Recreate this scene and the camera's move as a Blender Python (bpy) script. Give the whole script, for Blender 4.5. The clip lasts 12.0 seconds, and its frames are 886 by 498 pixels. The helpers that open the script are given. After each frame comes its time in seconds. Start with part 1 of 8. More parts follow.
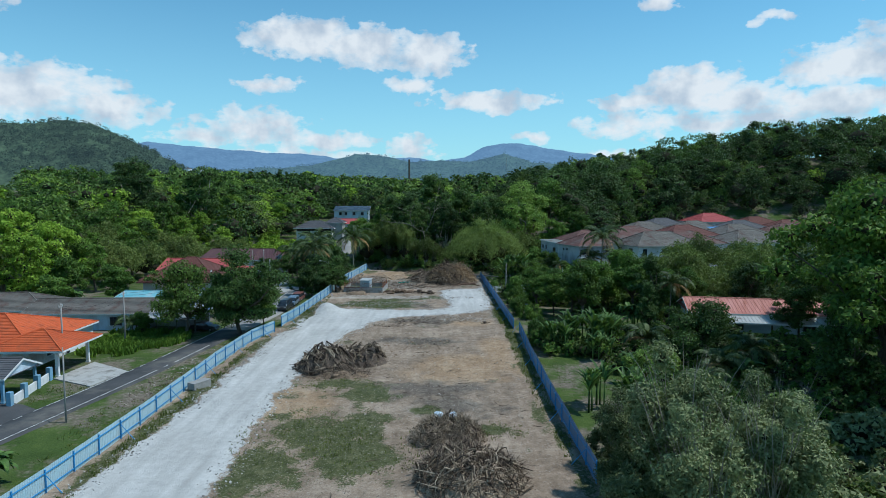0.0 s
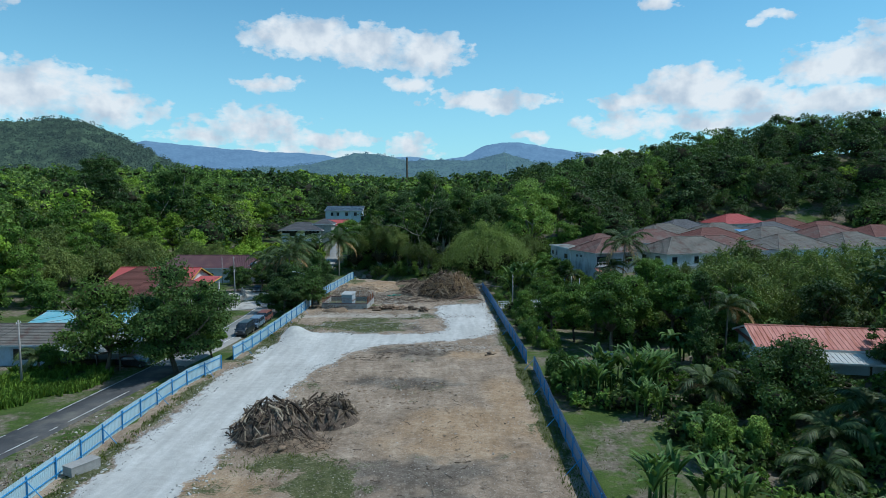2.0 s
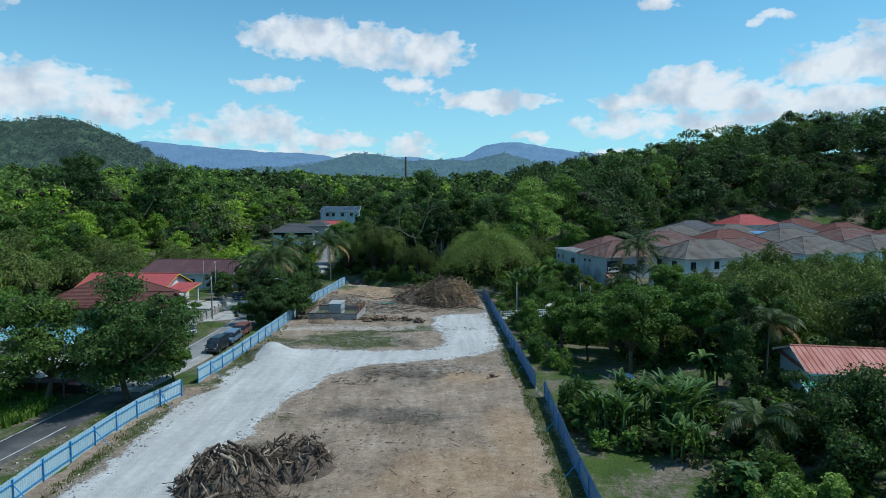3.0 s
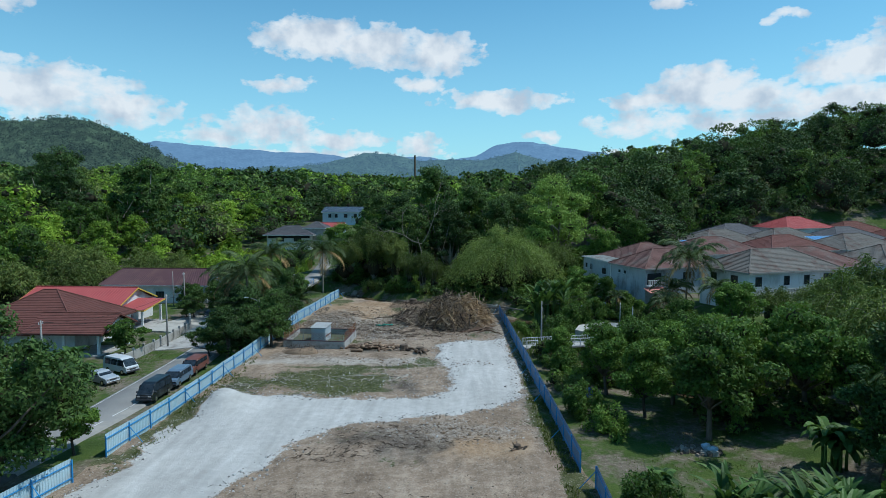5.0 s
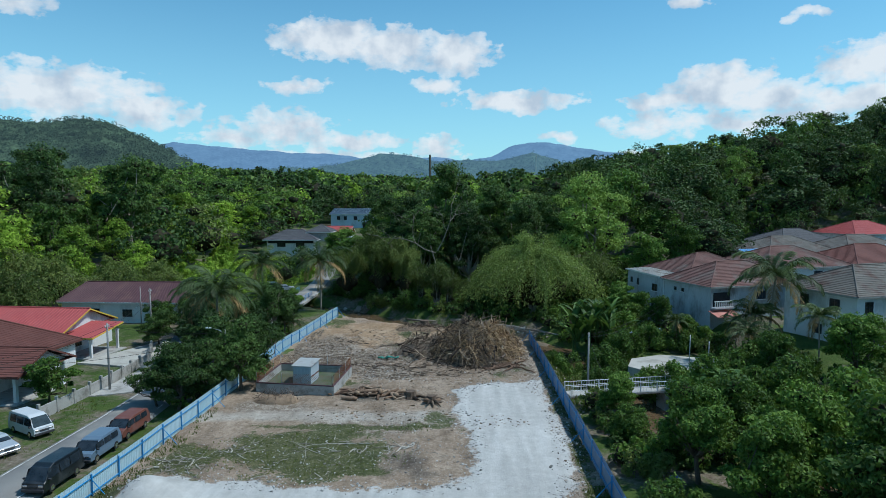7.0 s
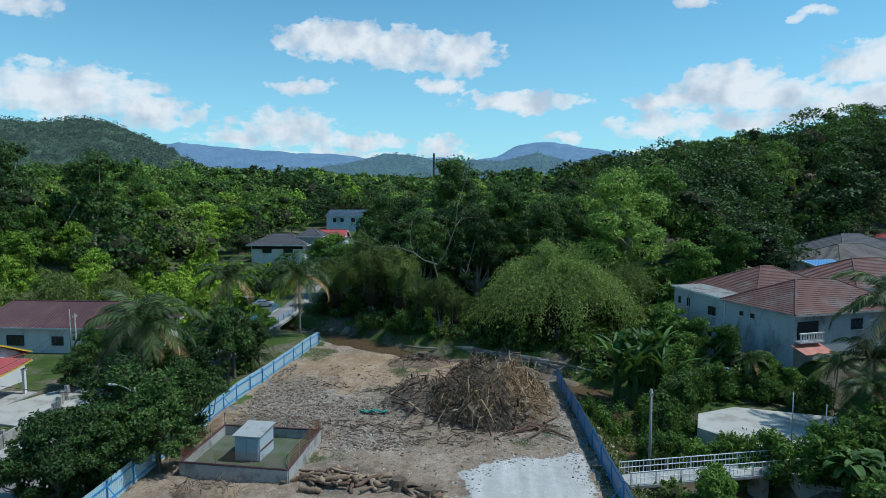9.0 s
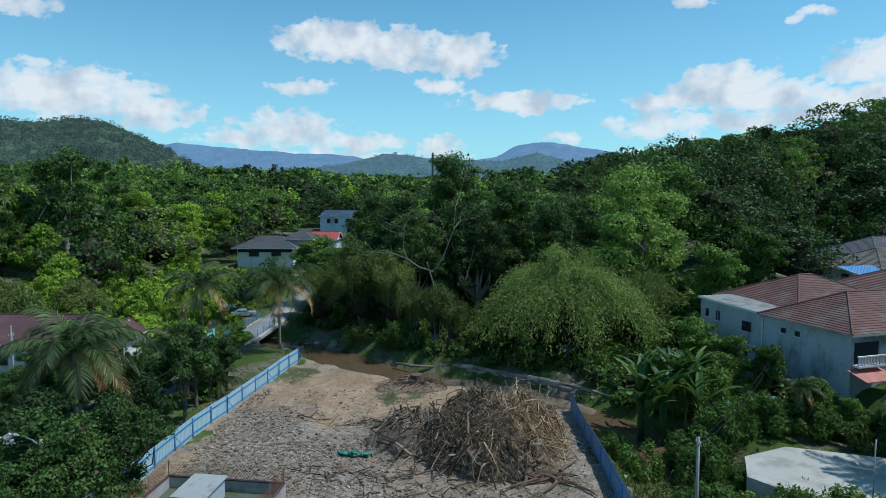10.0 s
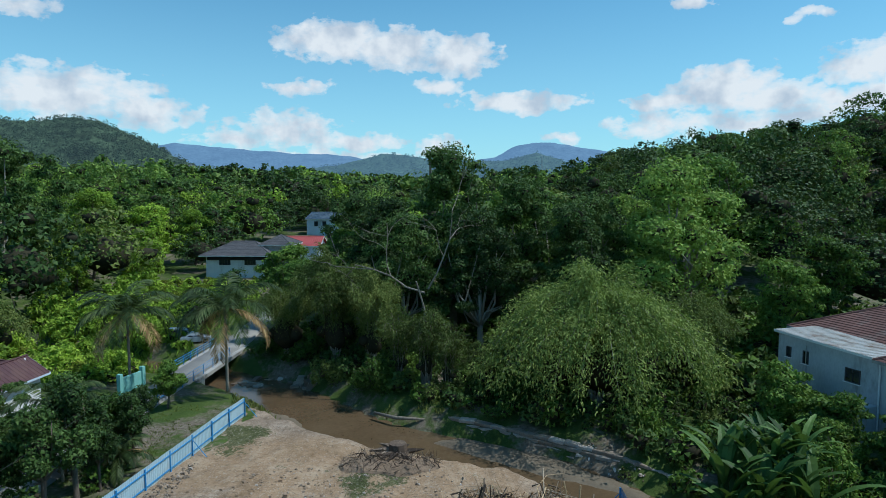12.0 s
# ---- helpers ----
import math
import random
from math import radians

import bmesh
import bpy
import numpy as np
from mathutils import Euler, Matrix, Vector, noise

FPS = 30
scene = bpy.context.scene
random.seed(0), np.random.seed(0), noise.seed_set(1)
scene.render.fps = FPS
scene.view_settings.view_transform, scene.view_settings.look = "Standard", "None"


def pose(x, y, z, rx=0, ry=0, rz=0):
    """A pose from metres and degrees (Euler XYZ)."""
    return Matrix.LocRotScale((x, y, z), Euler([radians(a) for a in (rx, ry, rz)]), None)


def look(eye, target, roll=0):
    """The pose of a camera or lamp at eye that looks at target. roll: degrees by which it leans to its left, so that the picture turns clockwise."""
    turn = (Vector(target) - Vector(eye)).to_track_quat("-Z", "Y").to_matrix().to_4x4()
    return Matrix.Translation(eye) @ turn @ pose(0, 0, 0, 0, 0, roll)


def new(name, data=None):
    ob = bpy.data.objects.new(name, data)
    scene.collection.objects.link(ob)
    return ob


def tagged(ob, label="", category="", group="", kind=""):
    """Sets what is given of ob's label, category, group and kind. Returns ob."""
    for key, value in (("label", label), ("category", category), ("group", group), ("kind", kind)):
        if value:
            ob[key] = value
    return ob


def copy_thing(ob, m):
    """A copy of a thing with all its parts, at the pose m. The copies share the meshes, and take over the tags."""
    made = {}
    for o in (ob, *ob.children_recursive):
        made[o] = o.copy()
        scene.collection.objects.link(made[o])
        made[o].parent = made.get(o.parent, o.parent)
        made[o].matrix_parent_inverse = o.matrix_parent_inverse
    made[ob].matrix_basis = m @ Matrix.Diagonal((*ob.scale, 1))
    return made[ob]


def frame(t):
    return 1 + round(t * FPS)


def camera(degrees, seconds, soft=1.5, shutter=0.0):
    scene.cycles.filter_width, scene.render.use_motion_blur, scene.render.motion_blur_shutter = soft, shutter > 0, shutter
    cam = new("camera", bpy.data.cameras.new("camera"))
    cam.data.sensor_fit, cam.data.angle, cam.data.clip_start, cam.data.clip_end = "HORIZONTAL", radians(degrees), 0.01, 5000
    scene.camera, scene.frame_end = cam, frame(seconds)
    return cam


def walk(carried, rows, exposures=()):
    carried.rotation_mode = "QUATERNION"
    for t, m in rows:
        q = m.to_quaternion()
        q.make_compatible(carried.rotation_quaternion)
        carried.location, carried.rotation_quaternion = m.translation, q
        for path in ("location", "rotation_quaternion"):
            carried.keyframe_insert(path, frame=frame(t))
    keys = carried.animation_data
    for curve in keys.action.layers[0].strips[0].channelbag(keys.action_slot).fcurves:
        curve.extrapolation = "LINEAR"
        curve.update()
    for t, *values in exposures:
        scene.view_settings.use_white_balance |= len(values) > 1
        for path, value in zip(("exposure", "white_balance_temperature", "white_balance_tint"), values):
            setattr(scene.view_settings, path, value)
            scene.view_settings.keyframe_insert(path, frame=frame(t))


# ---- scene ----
cam = camera(70.3, 12.0, soft=0.8)
METRES, EYE, TILT, LEAN, TURN = 124.0, 21.2, -4.7, 0.0, 0.0
ROWS = [
    (0.0, 0.0, 0.0, 0.0, 0.0, 0.0, 0.0),
    (0.5, 0.0011, 0.0435, 0.0038, -0.0, -0.03, 0.02),
    (1.0, 0.0026, 0.0867, 0.0077, -0.01, -0.03, 0.01),
    (1.5, 0.0043, 0.1294, 0.0111, -0.02, -0.04, 0.02),
    (2.0, 0.0063, 0.1721, 0.0143, -0.02, -0.06, 0.02),
    (2.5, 0.0082, 0.2149, 0.0176, -0.03, -0.05, 0.03),
    (3.0, 0.0099, 0.2577, 0.0208, -0.03, -0.05, 0.03),
    (5.0, 0.0133, 0.4254, 0.0343, 0.96, -0.05, -0.06),
    (5.5, 0.0122, 0.466, 0.0376, 0.96, -0.03, -0.04),
    (6.0, 0.0112, 0.5067, 0.0414, 0.97, -0.01, -0.05),
    (6.5, 0.0099, 0.5473, 0.0449, 0.99, -0.0, -0.04),
    (7.0, 0.0078, 0.588, 0.0483, 2.38, 0.02, -0.17),
    (9.0, 0.002, 0.7533, 0.0625, 2.8, 0.04, -0.18),
    (9.5, 0.0015, 0.7953, 0.0655, 2.78, 0.05, -0.18),
    (10.0, 0.0012, 0.8371, 0.0685, 2.75, 0.07, -0.15),
    (10.5, 0.0006, 0.8788, 0.072, 2.72, 0.05, -0.14),
    (11.0, 0.0003, 0.9198, 0.0749, 2.71, 0.08, -0.15),
    (11.5, -0.0003, 0.9607, 0.0782, 2.7, 0.08, -0.13),
    (12.0, -0.0015, 0.9961, 0.082, 2.65, 0.11, -0.14),
]
walk(cam, [(t, pose(0, 0, EYE, TILT, LEAN, TURN) @ pose(METRES * x, METRES * y, METRES * z, 90 + pitch, roll, yaw)) for t, x, y, z, yaw, pitch, roll in ROWS],
     [(0.0, -0.08, 5900, 6), (12.0, -0.08, 5900, 6)])

# ---- world, sun ----
SUN_AZ, SUN_EL = 88.0, 60.0        # degrees clockwise from +y, degrees up
sun_dir = Vector((math.sin(radians(SUN_AZ)) * math.cos(radians(SUN_EL)),
                  math.cos(radians(SUN_AZ)) * math.cos(radians(SUN_EL)), math.sin(radians(SUN_EL))))
sun = new("sun", bpy.data.lights.new("sun", "SUN"))
sun.data.energy, sun.data.angle, sun.data.color = 3.6, radians(0.6), (1.0, 0.97, 0.92)
sun.matrix_world = look((0, 0, 200), Vector((0, 0, 200)) - sun_dir)

world = bpy.data.worlds.new("sky")
scene.world = world
world.use_nodes = True


class Nodes:
    """A short way to write node trees."""

    def __init__(self, tree):
        self.t = tree
        tree.nodes.clear()

    def n(self, kind, **props):
        nd = self.t.nodes.new(kind)
        for k, v in props.items():
            if k == "operation":
                nd.operation = v
            elif k == "blend_type":
                nd.blend_type = v
            elif k == "data_type":
                nd.data_type = v
        return nd

    def put(self, sock, v):
        if isinstance(v, bpy.types.NodeSocket):
            self.t.links.new(v, sock)
        else:
            sock.default_value = v

    def math(self, op, a, b=0.0, c=0.0):
        nd = self.n("ShaderNodeMath", operation=op)
        for i, v in enumerate((a, b, c)):
            self.put(nd.inputs[i], v)
        return nd.outputs[0]

    def vec(self, op, a, b=(0, 0, 0)):
        nd = self.n("ShaderNodeVectorMath", operation=op)
        self.put(nd.inputs[0], a)
        self.put(nd.inputs[1], b)
        return nd.outputs["Value"] if op in ("LENGTH", "DOT_PRODUCT") else nd.outputs[0]

    def noise(self, vector, scale, detail=4.0, rough=0.55, dist=0.0):
        nd = self.n("ShaderNodeTexNoise")
        self.put(nd.inputs["Vector"], vector)
        self.put(nd.inputs["Scale"], scale)
        self.put(nd.inputs["Detail"], detail)
        self.put(nd.inputs["Roughness"], rough)
        self.put(nd.inputs["Distortion"], dist)
        return nd.outputs[0]

    def ramp(self, v, *stops):
        nd = self.n("ShaderNodeValToRGB")
        el = nd.color_ramp.elements
        while len(el) > len(stops):
            el.remove(el[-1])
        while len(el) < len(stops):
            el.new(1.0)
        for e, (p, c) in zip(el, stops):
            e.position = p
            e.color = (*c, 1) if isinstance(c, tuple) else (c, c, c, 1)
        self.put(nd.inputs[0], v)
        return nd.outputs[0]

    def mix(self, f, a, b, mode="MIX"):
        nd = self.n("ShaderNodeMix", data_type="RGBA")
        nd.blend_type = mode
        self.put(nd.inputs[0], f)
        self.put(nd.inputs[6], (*a, 1) if isinstance(a, tuple) else a)
        self.put(nd.inputs[7], (*b, 1) if isinstance(b, tuple) else b)
        return nd.outputs[2]


# clouds: azimuth and elevation of the middle, half widths, all in degrees, and how dense
CLOUDS = [
    (-12.0, 13.5, 5.5, 1.8, 1.0), (-6.5, 13.0, 4.2, 2.0, 1.0), (-1.2, 12.4, 3.6, 2.0, 0.9), (-3.0, 9.9, 2.6, 0.7, 0.8),
    (4.3, 8.5, 6.0, 1.0, 0.95), (-15.3, 9.6, 3.2, 0.7, 0.8), (-33.5, 8.2, 7.8, 2.3, 0.85), (-27.5, 7.0, 4.0, 1.6, 0.8), (-36.0, 14.2, 3.0, 0.9, 0.7),
    (-16.5, 6.0, 4.5, 2.0, 0.75), (-10.5, 5.1, 5.0, 0.9, 0.8), (-3.0, 4.7, 2.2, 1.3, 0.8), (-21.0, 5.3, 3.5, 1.0, 0.7),
    (20.8, 8.9, 4.6, 1.9, 1.0), (17.0, 8.0, 4.0, 0.9, 0.9), (25.0, 8.0, 4.0, 1.6, 0.9), (32.5, 9.9, 5.0, 1.7, 1.0), (31.0, 7.2, 7.0, 1.4, 0.85), (36.0, 11.0, 4.0, 1.8, 0.9), (24.0, 6.2, 9.0, 1.0, 0.7),
    (18.5, 16.0, 1.8, 0.8, 0.85), (27.0, 13.8, 1.9, 0.6, 0.6), (16.0, 6.2, 5.0, 1.4, 0.6), (34.0, 15.5, 2.4, 1.0, 0.55),
    (16.0, 17.5, 0.9, 0.6, 0.6), (-55.0, 14.0, 12.0, 4.0, 0.9), (60.0, 16.0, 14.0, 4.0, 0.9), (100.0, 22.0, 20.0, 5.0, 0.8), (-110.0, 20.0, 22.0, 5.0, 0.9),
    (-12.5, 3.6, 14.0, 0.8, 0.55), (14.0, 3.4, 14.0, 0.8, 0.55), (8.0, 5.3, 2.2, 0.6, 0.5),
]
SKY_GAIN = 0.105
N = Nodes(world.node_tree)
sky = N.n("ShaderNodeTexSky")
sky.sky_type = "NISHITA"
sky.sun_disc = False
sky.sun_elevation, sky.sun_rotation = radians(SUN_EL), radians(SUN_AZ)
sky.air_density, sky.dust_density, sky.ozone_density = 1.0, 0.6, 2.0
coord = N.n("ShaderNodeTexCoord").outputs["Generated"]
sep = N.n("ShaderNodeSeparateXYZ")
N.put(sep.inputs[0], coord)
az = N.math("MULTIPLY", N.math("ARCTAN2", sep.outputs[0], sep.outputs[1]), 180 / math.pi)
el = N.math("MULTIPLY", N.math("ARCSINE", sep.outputs[2]), 180 / math.pi)
comb = N.n("ShaderNodeCombineXYZ")
N.put(comb.inputs[0], az)
N.put(comb.inputs[1], el)
ang = comb.outputs[0]
warp = N.n("ShaderNodeTexNoise")
N.put(warp.inputs["Vector"], ang)
N.put(warp.inputs["Scale"], 0.5)
N.put(warp.inputs["Detail"], 3.0)
wob = N.vec("MULTIPLY", N.vec("SUBTRACT", warp.outputs[1], (0.5, 0.5, 0.5)), (3.2, 1.6, 0))
bent = N.vec("ADD", ang, wob)
dens = -1.0
for a0, e0, wa, we, k in CLOUDS:
    d = N.vec("LENGTH", N.vec("MULTIPLY", N.vec("SUBTRACT", bent, (a0, e0, 0)), (1 / wa, 1 / we, 0)))
    m = N.math("MULTIPLY", N.math("SUBTRACT", 1.25, d), k)
    dens = N.math("MAXIMUM", dens, m)
fine = N.noise(N.vec("MULTIPLY", ang, (1.0, 1.6, 1.0)), 0.62, 9.0, 0.56)
dens = N.math("ADD", dens, N.math("MULTIPLY", N.math("SUBTRACT", fine, 0.5), 1.55))
cover = N.ramp(dens, (0.20, 0.0), (0.37, 0.62), (0.72, 1.0))
lit = N.noise(N.vec("ADD", ang, (0.6, 0.9, 0)), 0.36, 4.0, 0.5)
cloud_col = N.ramp(lit, (0.34, (0.62, 0.69, 0.78)), (0.56, (1.0, 1.0, 1.0)))
haze = N.math("POWER", N.math("SUBTRACT", 1.0, N.math("MINIMUM", N.math("MAXIMUM", N.math("DIVIDE", el, 26.0), 0.0), 1.0)), 1.7)
base = N.vec("MULTIPLY", sky.outputs[0], (0.62, 1.20, 1.27))
base = N.mix(N.math("MULTIPLY", haze, 0.62), base, (5.4, 8.6, 9.6))
scaled = N.vec("MULTIPLY", cloud_col, (8.3, 8.3, 8.3))
col = N.mix(N.math("MULTIPLY", cover, 0.94), base, scaled)
bg = N.n("ShaderNodeBackground")
N.put(bg.inputs[0], col)
bg.inputs[1].default_value = SKY_GAIN
out = N.n("ShaderNodeOutputWorld")
N.put(out.inputs[0], bg.outputs[0])

# ---- materials ----
def material(name, stops, scale=2.0, fine=12.0, rough=0.9, metal=0.0, bump=0.3, bump_scale=None, wear=None, wear_scale=0.6,
             rand=0.0, island=0.0, coords="Object", stretch=(1, 1, 1), spec=0.3, translucent=0.0, fine_amount=0.5, emit=0.0):
    """A procedural surface: a colour ramp over noise at two scales, wear, bump, and variation from piece to piece."""
    m = bpy.data.materials.new(name)
    m.use_nodes = True
    n = Nodes(m.node_tree)
    if coords == "World":
        co = n.n("ShaderNodeNewGeometry").outputs["Position"]
    else:
        co = n.n("ShaderNodeTexCoord").outputs[coords]
    co = n.vec("MULTIPLY", co, stretch)
    a, b = n.noise(co, scale, 5.0), n.noise(co, fine, 4.0, 0.65)
    v = n.math("ADD", n.math("MULTIPLY", a, 1 - fine_amount), n.math("MULTIPLY", b, fine_amount))
    if island:
        v = n.math("ADD", v, n.math("MULTIPLY", n.math("SUBTRACT", n.n("ShaderNodeNewGeometry").outputs["Random Per Island"], 0.5), island))
    if rand:
        v = n.math("ADD", v, n.math("MULTIPLY", n.math("SUBTRACT", n.n("ShaderNodeObjectInfo").outputs["Random"], 0.5), rand))
    c = n.ramp(v, *stops)
    if wear:
        w = n.ramp(n.noise(co, wear_scale, 6.0, 0.7), (0.5, 0.0), (0.66, 1.0))
        c = n.mix(w, c, wear)
    p = n.n("ShaderNodeBsdfPrincipled")
    n.put(p.inputs["Base Color"], c)
    p.inputs["Metallic"].default_value = metal
    n.put(p.inputs["Roughness"], n.math("ADD", rough - 0.08, n.math("MULTIPLY", b, 0.16)))
    p.inputs["Specular IOR Level"].default_value = spec
    if bump:
        bn = n.n("ShaderNodeBump")
        bn.inputs["Strength"].default_value = bump
        bn.inputs["Distance"].default_value = 0.05 if bump < 1 else 0.35
        n.put(bn.inputs["Height"], n.noise(co, bump_scale or fine, 5.0, 0.65))
        n.put(p.inputs["Normal"], bn.outputs[0])
    o = n.n("ShaderNodeOutputMaterial")
    if translucent:
        tr = n.n("ShaderNodeBsdfTranslucent")
        n.put(tr.inputs[0], n.mix(0.35, c, (0.22, 0.36, 0.04), "MIX"))
        mx = n.n("ShaderNodeMixShader")
        mx.inputs[0].default_value = translucent
        n.put(mx.inputs[1], p.outputs[0])
        n.put(mx.inputs[2], tr.outputs[0])
        n.put(o.inputs[0], mx.outputs[0])
    else:
        n.put(o.inputs[0], p.outputs[0])
    return m


def foliage(name, dark, mid, light, tr=0.25, rough=0.55):
    dark, mid, light = (tuple(v * k for v, k in zip(c, (1.95, 1.75, 1.5))) for c in (dark, mid, light))
    return material(name, ((0.24, dark), (0.5, mid), (0.78, light)), scale=0.11, fine=1.1, rough=rough + 0.1, bump=0.0, rand=0.42, island=0.42,
                    coords="World", translucent=tr, fine_amount=0.3, spec=0.22)


LEAF = {
    "mid": foliage("leaf_green", (0.018, 0.040, 0.009), (0.040, 0.085, 0.016), (0.080, 0.145, 0.026)),
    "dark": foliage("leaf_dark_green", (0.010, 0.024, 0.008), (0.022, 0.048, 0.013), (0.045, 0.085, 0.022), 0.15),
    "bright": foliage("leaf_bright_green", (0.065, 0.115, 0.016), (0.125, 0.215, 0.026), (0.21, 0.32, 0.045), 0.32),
    "olive": foliage("leaf_olive_bamboo", (0.028, 0.044, 0.013), (0.058, 0.088, 0.024), (0.105, 0.142, 0.042), 0.25),
    "bamboo": foliage("leaf_feathery_bamboo", (0.042, 0.068, 0.019), (0.082, 0.124, 0.033), (0.142, 0.196, 0.056), 0.3),
    # darkened green: the tone of the shaded hillside is put into the leaf colour
    "shade": foliage("leaf_shaded_green", (0.007, 0.018, 0.008), (0.017, 0.036, 0.013), (0.038, 0.068, 0.021), 0.1),
    "fresh": foliage("leaf_fresh_green", (0.040, 0.074, 0.018), (0.078, 0.140, 0.030), (0.140, 0.222, 0.050), 0.28),
    "grey": foliage("leaf_grey_green", (0.034, 0.048, 0.024), (0.072, 0.096, 0.047), (0.135, 0.165, 0.088), 0.2),
    "palm": foliage("leaf_palm", (0.012, 0.024, 0.009), (0.028, 0.050, 0.018), (0.070, 0.100, 0.040), 0.15, 0.45),
    "banana": foliage("leaf_banana", (0.012, 0.030, 0.009), (0.030, 0.068, 0.018), (0.070, 0.130, 0.036), 0.2, 0.45),
    "yellow": foliage("leaf_yellow_green", (0.060, 0.085, 0.010), (0.125, 0.165, 0.018), (0.24, 0.28, 0.035), 0.3),
    "far": foliage("leaf_far_wood", (0.014, 0.034, 0.010), (0.034, 0.070, 0.017), (0.075, 0.125, 0.028), 0.15),
    "grass": foliage("grass_blades", (0.022, 0.034, 0.008), (0.046, 0.066, 0.015), (0.085, 0.105, 0.030), 0.2, 0.7),
    "lush": foliage("grass_lush", (0.040, 0.080, 0.012), (0.085, 0.155, 0.022), (0.155, 0.235, 0.04), 0.25, 0.7),
    "dry": foliage("dry_leaves", (0.060, 0.042, 0.020), (0.14, 0.10, 0.05), (0.26, 0.20, 0.11), 0.1, 0.8),
}
